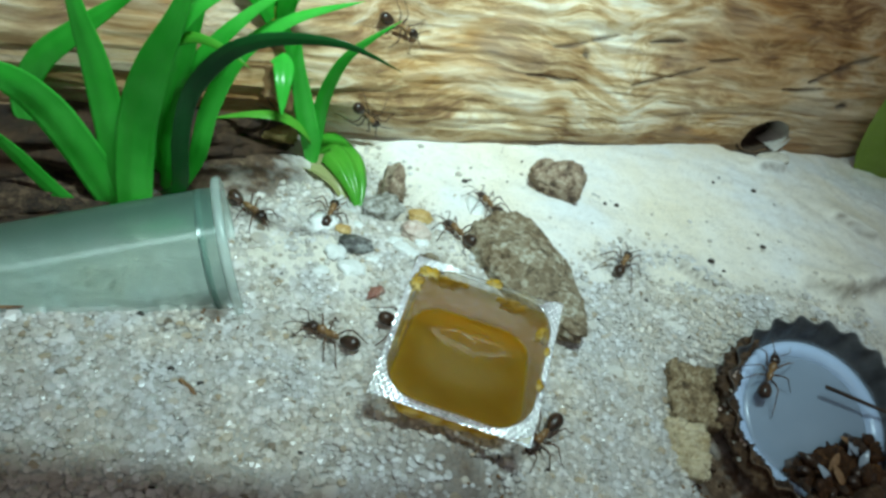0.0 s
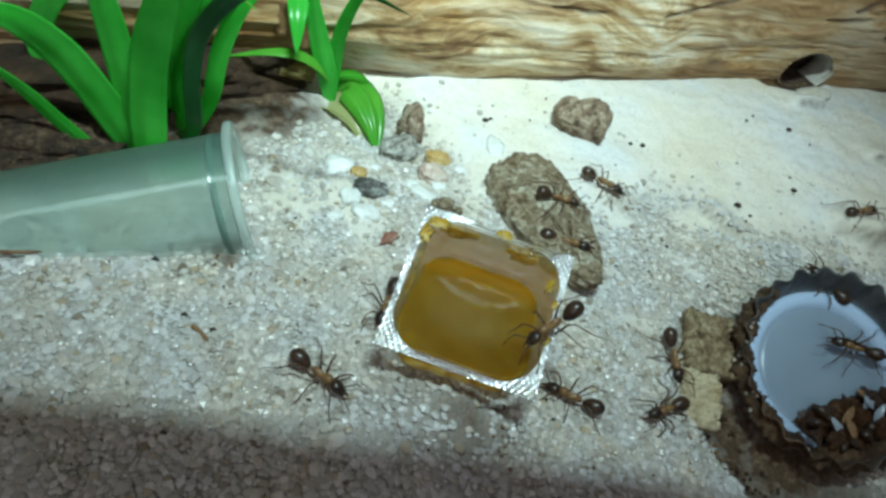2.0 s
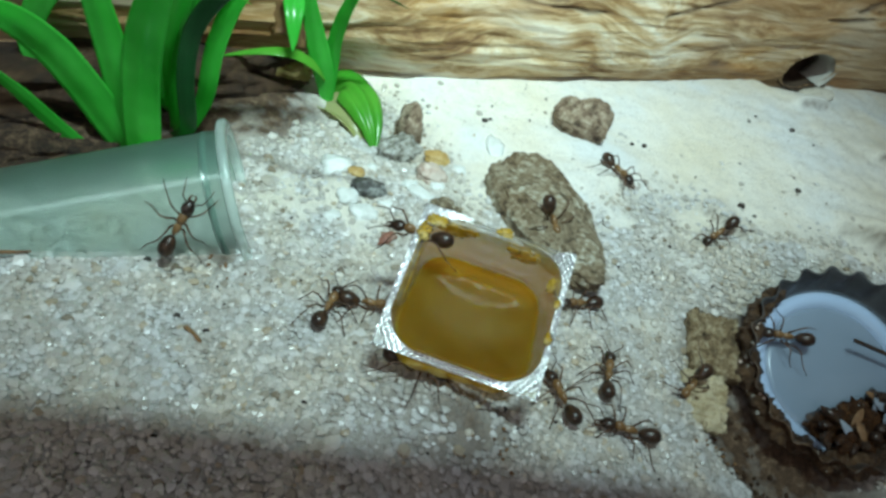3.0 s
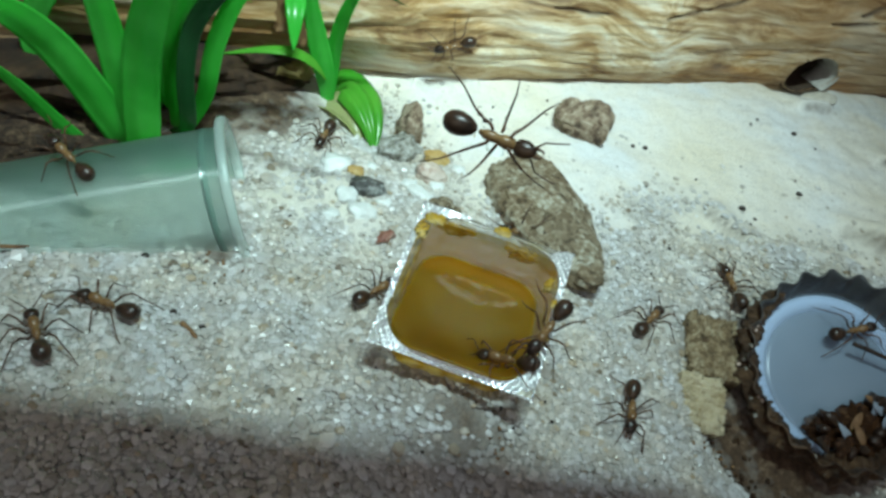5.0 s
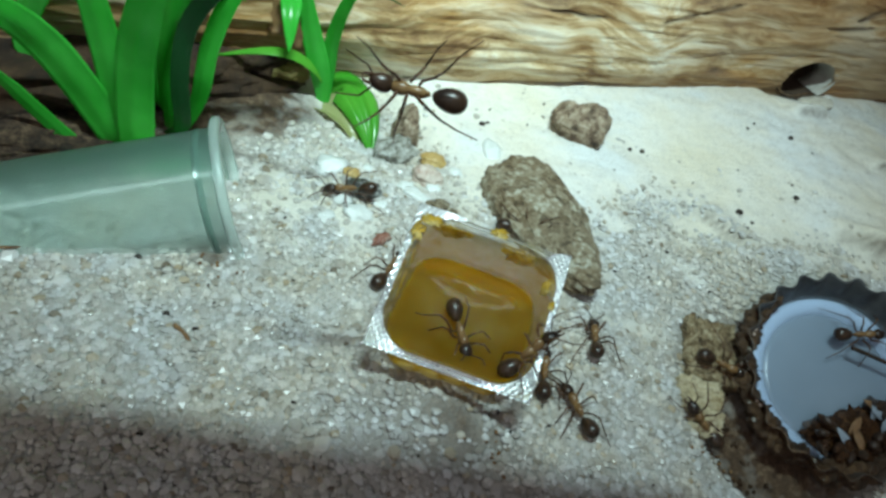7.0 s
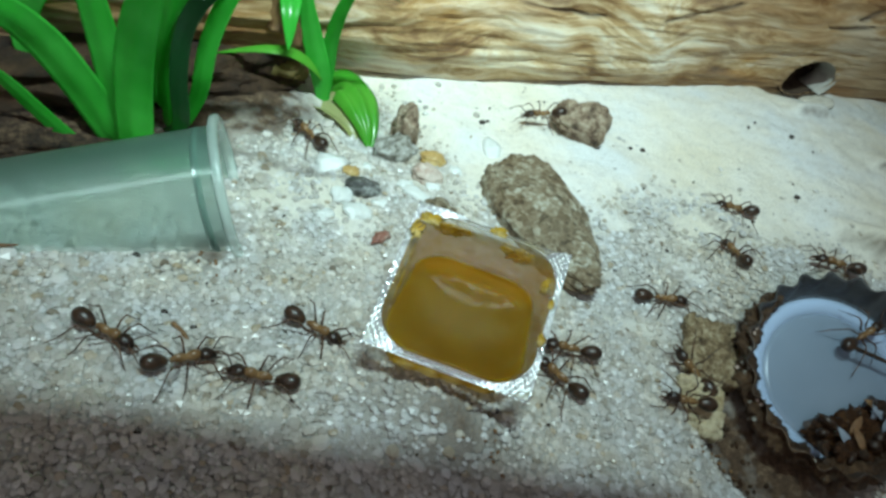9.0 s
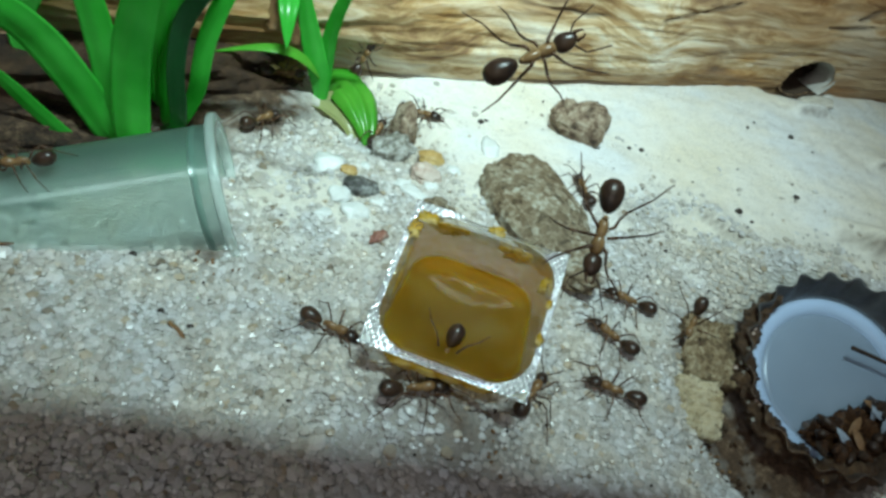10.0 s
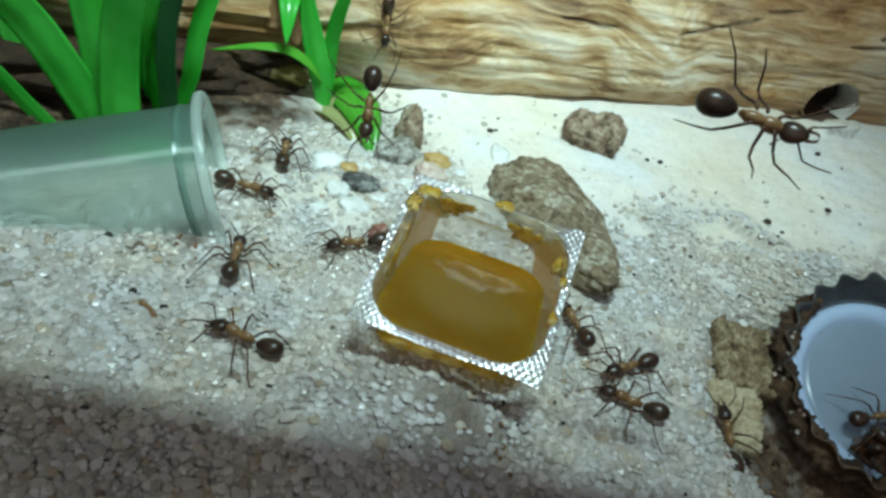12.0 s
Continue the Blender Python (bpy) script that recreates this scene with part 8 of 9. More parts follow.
    walk(ants[11], [(0, pose(0.06354, 0.03229, 0.00173, 5.9, -26.2, 71.5)), (0.167, pose(0.06522, 0.03439, 0.00400, -1.1, -26.8, 86.9)), (0.333, pose(0.06833, 0.03829, 0.00878, 3.4, -7.0, 104.9)), (0.5, pose(0.07001, 0.04039, 0.00817, -30.0, -28.3, 119.4)), (0.667, pose(0.06998, 0.04017, 0.00796, -5.8, -4.9, 121.2)), (0.833, pose(0.06993, 0.03978, 0.00830, -3.9, -5.8, 126.5)), (1, pose(0.06990, 0.03957, 0.00800, -14.7, -35.2, 133.0)), (1.167, pose(0.07028, 0.03973, 0.00850, 2.1, -11.2, 133.0)), (1.333, pose(0.07097, 0.04004, 0.01076, -1.7, -6.9, 130.6)), (1.5, pose(0.07135, 0.04020, 0.00746, -18.1, -24.8, 130.4)), (1.667, pose(0.07128, 0.04072, 0.00666, -7.2, -0.9, 136.3)), (1.833, pose(0.07114, 0.04168, 0.00926, -5.9, -1.5, 145.8)), (2, pose(0.07107, 0.04220, 0.00564, -42.8, -17.6, 155.9)), (2.167, pose(0.06758, 0.04259, 0.00563, -4.4, 5.5, -153.9)), (2.333, pose(0.06108, 0.04333, 0.00543, 5.3, 19.0, -97.8)), (2.5, pose(0.05759, 0.04372, 0.00320, 14.6, -6.5, -46.4)), (2.667, pose(0.05447, 0.03720, 0.00223, 13.4, 19.3, -65.1)), (2.833, pose(0.04868, 0.02509, -0.00035, 1.9, 21.5, -94.6)), (3, pose(0.04557, 0.01857, -0.00125, -61.9, 22.8, -125.9)), (3.25, pose(0.04686, 0.01654, -0.00140, -12.7, 6.7, -116.9)), (3.5, pose(0.04653, 0.01480, -0.00124, -19.3, -1.4, -107.5)), (3.75, pose(0.04437, 0.01396, -0.00074, -22.4, -3.7, -101.3)), (4, pose(0.04102, 0.01385, -0.00033, -7.0, -3.1, -104.0)), (4.25, pose(0.03767, 0.01373, -0.00006, -4.4, 0.1, -101.5)), (4.5, pose(0.03551, 0.01289, 0.00016, -2.9, -0.0, -98.5)), (4.75, pose(0.03518, 0.01115, 0.00003, -4.3, 0.3, -95.5)), (5, pose(0.03647, 0.00913, -0.00056, -5.4, 1.8, -93.3)), (5.167, pose(0.03628, 0.01110, 0.00005, -1.5, 2.9, -58.7)), (5.333, pose(0.03593, 0.01477, 0.00008, -1.0, 3.2, -24.1)), (5.5, pose(0.03573, 0.01674, -0.00035, -1.5, 5.7, 10.6)), (5.667, pose(0.03516, 0.01431, 0.00018, -1.7, 2.7, -34.0)), (5.833, pose(0.03411, 0.00980, 0.00005, -2.9, 3.2, -78.6)), (6, pose(0.03354, 0.00737, -0.00038, -2.8, -0.3, -122.9)), (6.167, pose(0.03177, 0.00589, 0.00002, -2.2, -0.1, -153.3)), (6.333, pose(0.02850, 0.00315, 0.00051, 1.2, -0.8, 176.3)), (6.5, pose(0.02673, 0.00168, 0.00048, 1.0, -0.7, 145.9)), (6.667, pose(0.02740, 0.00277, 0.00061, 1.9, 0.6, 138.4)), (6.833, pose(0.02864, 0.00479, 0.00038, 1.1, -0.5, 130.7)), (7, pose(0.02931, 0.00588, -0.00016, 0.8, -1.2, 123.1)), (7.25, pose(0.02708, 0.00479, 0.00050, 0.5, -1.5, 126.7)), (7.5, pose(0.02591, 0.00476, 0.00075, 0.9, -1.1, 130.5)), (7.75, pose(0.02636, 0.00599, 0.00056, 1.3, -1.1, 134.2)), (8, pose(0.02799, 0.00807, 0.00021, 0.6, 0.1, 137.9)), (8.25, pose(0.02962, 0.01015, 0.00014, 0.5, -1.2, 141.6)), (8.5, pose(0.03008, 0.01138, 0.00017, 0.9, -2.4, 145.3)), (8.75, pose(0.02890, 0.01134, 0.00009, -0.1, -3.3, 148.9)), (9, pose(0.02667, 0.01025, 0.00007, 0.8, -5.7, 152.7)), (9.167, pose(0.02642, 0.01057, 0.00055, 1.4, -5.5, 144.8)), (9.333, pose(0.02593, 0.01115, 0.00062, 2.9, -6.8, 136.9)), (9.5, pose(0.02568, 0.01146, 0.00017, 4.8, -7.0, 129.0)), (9.667, pose(0.01642, 0.02372, 0.00399, 24.3, 13.6, 123.3)), (9.833, pose(-0.00076, 0.04648, 0.00193, -13.7, 14.9, 96.5)), (10, pose(-0.01001, 0.05873, -0.00395, -2.4, -3.0, 86.9)), (10.167, pose(-0.00925, 0.06335, 0.00113, -39.6, -15.2, 81.8)), (10.333, pose(-0.00783, 0.07193, 0.00014, -11.9, -40.6, 106.7)), (10.5, pose(-0.00707, 0.07655, 0.01738, -78.9, -78.8, -162.4)), (10.667, pose(-0.00545, 0.07747, 0.01665, 85.3, -69.0, 32.5)), (10.833, pose(-0.00243, 0.07918, 0.01530, 89.0, -37.1, 27.9)), (11, pose(-0.00080, 0.08011, 0.01457, 89.6, -5.1, 26.8)), (11.167, pose(0.01338, 0.07417, -0.00037, 14.3, -5.8, 37.0)), (11.333, pose(0.03971, 0.06313, 0.00084, 5.0, 0.3, 51.4)), (11.5, pose(0.05389, 0.05720, 0.00121, -0.5, 3.0, 59.9)), (11.667, pose(0.05795, 0.04850, 0.00491, -26.9, -2.8, 47.0)), (11.833, pose(0.06550, 0.03235, 0.00300, 21.1, -16.9, 31.4)), (12, pose(0.06956, 0.02366, -0.00229, 23.8, -12.5, 20.4))])
    walk(ants[12], [(0, pose(-0.01262, -0.04573, 0.00310, 0.0, -0.0, 0.0)), (0.167, pose(-0.01772, -0.03029, 0.00476, -3.8, 5.8, -12.4)), (0.333, pose(-0.02719, -0.00162, 0.00151, -5.4, -2.9, -18.6)), (0.5, pose(-0.03229, 0.01383, 0.00635, 40.5, 56.6, -28.8)), (0.667, pose(-0.03010, 0.00877, 0.00052, 9.2, 1.7, -8.4)), (0.833, pose(-0.02604, -0.00062, 0.00142, -8.6, 2.1, 24.5)), (1, pose(-0.02385, -0.00568, 0.00160, -4.4, 4.6, 50.4)), (1.167, pose(-0.01905, -0.01623, 0.00343, -5.3, 5.4, 9.6)), (1.333, pose(-0.01014, -0.03583, 0.00375, -1.4, 7.2, -30.7)), (1.5, pose(-0.00535, -0.04638, 0.00229, -0.0, -0.0, -71.0)), (2, pose(-0.00535, -0.04638, 0.00229, -0.0, -0.0, -71.0)), (2.5, pose(-0.00535, -0.04638, 0.00229, -0.0, -0.0, -71.0)), (2.667, pose(-0.01177, -0.03080, 0.00416, -5.9, 6.0, -29.5)), (2.833, pose(-0.02371, -0.00186, 0.00163, -7.1, 1.1, 5.5)), (2.94, pose(-0.02885, 0.01061, 0.00485, 24.1, -23.9, 35.5)), (3, pose(-0.03013, 0.01372, 0.00565, 47.5, -59.7, 55.4)), (3.25, pose(-0.03021, 0.01754, 0.01227, -15.6, -32.9, 114.0)), (3.5, pose(-0.03167, 0.01934, 0.01276, -21.8, 5.0, 169.3)), (3.75, pose(-0.03431, 0.01817, 0.01183, -12.4, 18.6, -147.2)), (4, pose(-0.03764, 0.01487, 0.01011, -23.8, 22.5, -144.9)), (4.25, pose(-0.04097, 0.01157, 0.00799, -39.0, 17.0, -156.5)), (4.5, pose(-0.04361, 0.01040, 0.00713, -41.6, -6.4, 176.9)), (4.75, pose(-0.04507, 0.01220, 0.00802, -14.8, -25.5, 111.8)), (5, pose(-0.04515, 0.01602, 0.00798, -22.4, -14.8, 156.5)), (5.167, pose(-0.04639, 0.01441, 0.00835, -17.0, 3.5, 145.7)), (5.333, pose(-0.04869, 0.01143, 0.00717, -23.5, -8.6, 144.3)), (5.5, pose(-0.04993, 0.00982, 0.00504, -20.5, -6.5, 138.8)), (5.667, pose(-0.04901, 0.01046, 0.00676, -24.9, -16.3, 139.6)), (5.833, pose(-0.04730, 0.01166, 0.00748, -22.5, -15.1, 134.8)), (6, pose(-0.04639, 0.01230, 0.00657, -12.3, -6.3, 127.5)), (6.167, pose(-0.03021, 0.01973, 0.01311, -6.1, -23.9, 76.2)), (6.333, pose(-0.00018, 0.03352, 0.00020, -0.7, -3.3, 18.8)), (6.5, pose(0.01600, 0.04095, 0.00226, 24.5, -12.7, -34.8)), (6.667, pose(0.01670, 0.04072, 0.00355, 36.6, -9.3, -23.7)), (6.833, pose(0.01802, 0.04029, 0.00338, 36.1, -16.5, -20.0)), (7, pose(0.01872, 0.04006, 0.00116, 46.9, -17.9, -11.4)), (7.25, pose(0.01715, 0.04165, 0.00394, -5.2, -41.3, 74.1)), (7.5, pose(0.01663, 0.04568, 0.00566, -6.5, -17.4, 89.6)), (7.75, pose(0.01754, 0.05132, 0.00555, -10.2, 33.4, 71.2)), (8, pose(0.01944, 0.05775, 0.00054, -5.3, 14.6, 72.2)), (8.25, pose(0.02134, 0.06418, 0.00033, -2.9, 0.6, 76.9)), (8.5, pose(0.02225, 0.06982, 0.00034, -4.1, -1.9, 87.8)), (8.75, pose(0.02174, 0.07386, 0.00439, -38.5, -4.9, 114.3)), (9, pose(0.02016, 0.07544, 0.00150, -8.8, 13.4, -164.9)), (9.167, pose(0.01007, 0.07459, -0.00035, -1.8, -2.4, 147.7)), (9.333, pose(-0.00868, 0.07301, 0.01553, 24.6, -35.1, 88.3)), (9.5, pose(-0.01877, 0.07216, -0.00084, 31.4, -9.3, 45.1)), (9.667, pose(-0.01863, 0.07238, 0.02795, 34.4, -25.7, 52.5)), (9.833, pose(-0.01836, 0.07278, 0.02825, 28.7, -32.1, 64.4)), (10, pose(-0.01822, 0.07300, 0.00444, 99.4, -71.6, 16.8)), (10.167, pose(-0.01701, 0.07281, 0.00640, 87.0, -72.7, 29.6)), (10.333, pose(-0.01477, 0.07247, 0.01004, 63.3, -71.7, 53.9)), (10.5, pose(-0.01356, 0.07229, 0.01200, 52.0, -70.3, 65.6)), (10.667, pose(-0.03549, 0.06122, 0.02611, -16.1, -39.3, 140.6)), (10.833, pose(-0.07620, 0.04068, 0.02889, -38.4, -18.4, 173.5)), (11, pose(-0.09813, 0.02961, 0.02649, 0.0, -0.0, -152.6)), (11.5, pose(-0.09813, 0.02961, 0.02649, 0.0, -0.0, -152.6)), (12, pose(-0.09813, 0.02961, 0.02649, 0.0, -0.0, -152.6))])
    walk(ants[13], [(0, pose(0.02370, -0.03938, 0.00081, 0.0, -0.0, 0.0)), (0.5, pose(0.02370, -0.03938, 0.00081, 0.0, -0.0, 0.0)), (0.667, pose(0.02689, -0.02532, 0.00040, 0.2, 1.1, 53.2)), (0.833, pose(0.03281, 0.00079, 0.00010, 3.1, -1.0, 106.5)), (1, pose(0.03600, 0.01485, -0.00041, 3.0, -4.0, 159.7)), (1.167, pose(0.03808, 0.01605, -0.00005, 2.7, -2.5, 154.1)), (1.333, pose(0.04195, 0.01827, -0.00059, 4.9, -8.8, 149.2)), (1.5, pose(0.04404, 0.01947, -0.00185, -13.5, -26.1, 143.5)), (1.667, pose(0.04416, 0.02020, -0.00071, 0.2, -0.8, -168.1)), (1.833, pose(0.04439, 0.02157, -0.00076, -17.5, -8.8, -115.2)), (2, pose(0.04451, 0.02230, -0.00145, 6.4, 19.7, -70.4)), (2.167, pose(0.04318, 0.02376, -0.00047, -14.9, -6.5, -111.2)), (2.333, pose(0.04072, 0.02648, -0.00067, 2.5, -4.1, -163.8)), (2.5, pose(0.03939, 0.02794, -0.00181, 0.8, 4.2, 152.1)), (2.667, pose(0.03663, 0.02748, -0.00067, 9.6, 6.5, 172.8)), (2.833, pose(0.03150, 0.02663, -0.00072, 13.4, -5.0, -168.8)), (3, pose(0.02874, 0.02617, -0.00141, 7.0, -10.9, -149.5)), (3.25, pose(0.03260, 0.02349, -0.00019, -6.3, -10.4, -73.0)), (3.5, pose(0.03340, 0.02054, 0.00021, -0.5, -6.1, -113.7)), (3.75, pose(0.03029, 0.01822, 0.00033, 0.1, -3.9, -155.8)), (4, pose(0.02451, 0.01654, 0.00123, -19.0, -38.2, -151.8)), (4.25, pose(0.01873, 0.01486, 0.01636, -38.4, -18.4, -141.7)), (4.5, pose(0.01563, 0.01254, 0.00830, 15.5, 31.6, -105.4)), (4.75, pose(0.01642, 0.00959, 0.00677, 40.6, -12.0, -60.5)), (5, pose(0.02028, 0.00691, 0.01279, -13.5, 20.1, -116.0)), (5.167, pose(0.01492, 0.00732, 0.00521, 17.2, -0.8, -66.2)), (5.333, pose(0.00496, 0.00809, 0.00561, 19.2, 30.6, 3.3)), (5.5, pose(-0.00040, 0.00851, 0.01204, 40.3, -1.6, 66.7)), (5.667, pose(-0.00367, -0.00577, 0.00173, -1.1, 2.4, 12.8)), (5.833, pose(-0.00975, -0.03228, 0.00372, -8.1, 5.6, -44.1)), (6, pose(-0.01303, -0.04655, 0.00299, 0.0, -0.0, -100.0)), (6.167, pose(-0.00726, -0.03195, 0.00341, -7.8, 1.4, -71.7)), (6.333, pose(0.00344, -0.00482, 0.00312, 1.1, -1.6, -44.3)), (6.5, pose(0.00920, 0.00979, 0.00608, 19.6, 8.1, -15.6)), (6.667, pose(0.00955, 0.00930, 0.00689, 4.5, 10.5, -31.9)), (6.833, pose(0.01020, 0.00839, 0.00713, 2.1, 6.2, -48.5)), (7, pose(0.01055, 0.00790, 0.00674, 2.0, 8.0, -64.7)), (7.25, pose(0.00681, 0.01235, 0.00650, -16.9, -7.2, -136.4)), (7.5, pose(0.00329, 0.01307, 0.01444, -24.8, 35.0, -165.0)), (7.75, pose(0.00115, 0.00911, 0.01295, 35.6, 23.9, -89.3)), (8, pose(0.00021, 0.00196, 0.01032, 34.9, 24.9, -81.1)), (8.25, pose(-0.00074, -0.00519, 0.00204, -1.2, -1.9, -105.5)), (8.5, pose(-0.00287, -0.00914, 0.00136, 2.4, -3.3, -150.3)), (8.75, pose(-0.00640, -0.00843, 0.00160, 8.0, -2.6, 144.2)), (9, pose(-0.01014, -0.00397, 0.00101, 2.3, -4.8, -172.4)), (9.167, pose(-0.00901, -0.00346, 0.00143, -2.5, -5.1, -114.9)), (9.333, pose(-0.00692, -0.00251, 0.00168, -2.1, 1.2, -57.7)), (9.5, pose(-0.00580, -0.00200, 0.00155, 0.7, 1.7, -0.4)), (9.667, pose(-0.00239, -0.00201, 0.00264, 1.5, -0.7, 7.3)), (9.833, pose(0.00394, -0.00202, 0.00837, 41.3, -8.2, 7.9)), (10, pose(0.00735, -0.00202, 0.00476, 0.6, -0.8, 22.8)), (10.167, pose(0.00740, -0.00200, 0.00983, 40.7, -11.2, 12.2)), (10.333, pose(0.00749, -0.00197, 0.01015, 40.9, -10.4, 11.1)), (10.5, pose(0.00754, -0.00195, 0.00484, 0.5, -0.6, 17.7)), (10.667, pose(0.01168, 0.00194, 0.00961, 30.8, -10.5, 30.2)), (10.833, pose(0.01935, 0.00916, 0.01407, 37.2, 11.7, 64.4)), (11, pose(0.02349, 0.01305, 0.00048, 13.4, -0.7, 75.5)), (11.167, pose(0.02690, 0.01446, 0.00034, 6.3, 1.9, 56.0)), (11.333, pose(0.03324, 0.01708, 0.00024, -0.6, 1.6, 36.5)), (11.5, pose(0.03666, 0.01849, -0.00043, -0.5, 5.5, 16.7)), (11.667, pose(0.03598, 0.01604, 0.00003, 4.3, 2.1, 69.3)), (11.833, pose(0.03472, 0.01149, 0.00009, 2.5, -2.5, 121.8)), (12, pose(0.03404, 0.00904, -0.00037, -1.1, -2.6, 174.4))])
    walk(ants[14], [(0, pose(0.06126, -0.03461, 0.00043, 0.0, -0.0, 0.0)), (0.5, pose(0.06126, -0.03461, 0.00043, 0.0, -0.0, 0.0)), (0.667, pose(0.06622, -0.01722, -0.00006, -6.3, -3.9, -1.7)), (0.833, pose(0.07544, 0.01507, -0.00140, 41.6, -6.2, 4.1)), (1, pose(0.08040, 0.03245, 0.00234, 36.6, -21.7, -8.8)), (1.167, pose(0.07963, 0.03209, 0.00358, 25.3, -9.0, 11.9)), (1.333, pose(0.07821, 0.03142, 0.00316, 23.3, -13.6, 22.7)), (1.5, pose(0.07744, 0.03105, 0.00180, 20.4, -17.7, 33.4)), (1.667, pose(0.07701, 0.03128, 0.00303, 0.6, -26.7, 82.8)), (1.833, pose(0.07622, 0.03170, 0.00321, -19.7, -18.5, 132.5)), (2, pose(0.07579, 0.03193, 0.00215, -26.8, 0.7, 175.5)), (2.167, pose(0.07362, 0.03392, 0.00418, -26.6, -2.8, 168.7)), (2.333, pose(0.06958, 0.03761, 0.00632, -7.4, 0.4, 160.7)), (2.5, pose(0.06740, 0.03960, 0.00428, -23.4, -8.2, 154.3)), (2.667, pose(0.06620, 0.03735, 0.00850, -6.6, -8.7, 164.8)), (2.833, pose(0.06398, 0.03318, 0.00333, -26.7, -0.2, 174.2)), (3, pose(0.06278, 0.03093, 0.00102, -26.4, 4.6, -176.3)), (3.25, pose(0.06383, 0.02946, 0.00145, -26.3, -4.3, 166.0)), (3.5, pose(0.06524, 0.02921, 0.00140, -23.7, -12.7, 147.9)), (3.75, pose(0.06663, 0.03049, 0.00211, -18.3, -19.8, 128.7)), (4, pose(0.06791, 0.03282, 0.00334, -10.3, -24.8, 108.0)), (4.25, pose(0.06919, 0.03515, 0.00458, -0.8, -26.8, 86.1)), (4.5, pose(0.07059, 0.03644, 0.00530, 18.2, -38.5, 59.4)), (4.75, pose(0.07200, 0.03619, 0.00525, 17.1, -20.7, 43.2)), (5, pose(0.07304, 0.03471, 0.00341, 23.1, -14.0, 23.7)), (5.167, pose(0.07328, 0.03466, 0.00454, 24.1, -12.0, 19.2)), (5.333, pose(0.07373, 0.03456, 0.00451, 25.0, -10.0, 14.7)), (5.5, pose(0.07397, 0.03451, 0.00336, 25.7, -8.0, 10.3)), (5.667, pose(0.07404, 0.03463, 0.00456, 25.2, -9.6, 13.8)), (5.833, pose(0.07418, 0.03485, 0.00468, 24.5, -11.2, 17.3)), (6, pose(0.07426, 0.03497, 0.00361, 23.8, -12.8, 20.8)), (6.5, pose(0.07436, 0.03494, 0.00360, 24.7, -10.9, 16.4)), (7, pose(0.07441, 0.03509, 0.00367, 25.2, -9.6, 13.6)), (7.25, pose(0.07317, 0.03383, 0.00412, 24.6, -11.0, 16.8)), (7.5, pose(0.07269, 0.03328, 0.00382, 23.9, -12.4, 20.0)), (7.75, pose(0.07326, 0.03374, 0.00408, 23.2, -13.8, 23.3)), (8, pose(0.07458, 0.03492, 0.00474, 22.4, -15.1, 26.6)), (8.25, pose(0.07590, 0.03610, 0.00540, 21.0, -16.1, 30.0)), (8.5, pose(0.07647, 0.03656, 0.00566, 12.2, -12.0, 34.5)), (8.75, pose(0.07599, 0.03601, 0.00536, 18.8, -18.4, 36.8)), (9, pose(0.07475, 0.03475, 0.00352, 18.3, -20.0, 40.1)), (9.167, pose(0.07224, 0.04271, 0.00576, -0.9, -7.0, 69.7)), (9.333, pose(0.06759, 0.05748, 0.00296, 2.8, 24.3, 100.0)), (9.5, pose(0.06508, 0.06543, 0.00097, -3.2, -2.3, 125.3)), (9.667, pose(0.04719, 0.06633, 0.00060, -1.6, -0.3, 82.3)), (9.833, pose(0.01396, 0.06799, -0.00008, -4.5, -0.4, 37.1)), (10, pose(-0.00393, 0.06888, -0.00265, 26.4, -7.3, -5.3)), (10.167, pose(-0.00182, 0.06811, -0.00125, -2.8, -13.1, 47.5)), (10.333, pose(0.00210, 0.06669, -0.00083, -10.2, -2.8, 99.8)), (10.5, pose(0.00421, 0.06593, -0.00105, -3.2, 4.0, 151.8)), (10.667, pose(-0.00113, 0.06764, -0.00120, -10.8, 7.5, 155.4)), (10.833, pose(-0.01105, 0.07083, 0.00424, -36.0, -23.2, 171.1)), (11, pose(-0.01639, 0.07255, 0.00656, -113.7, -36.3, -140.3)), (11.167, pose(-0.01592, 0.07238, 0.00878, -102.8, 10.7, -155.7)), (11.333, pose(-0.01504, 0.07206, 0.01290, -90.8, 61.6, -151.1)), (11.5, pose(-0.01457, 0.07188, 0.01512, 73.3, 68.7, 15.5)), (11.667, pose(-0.01493, 0.07173, 0.01487, 56.8, 73.5, -1.6)), (11.833, pose(-0.01562, 0.07144, 0.01440, 26.9, 73.7, -32.8)), (12, pose(-0.01598, 0.07128, 0.01414, 3.5, 72.5, -57.6))])
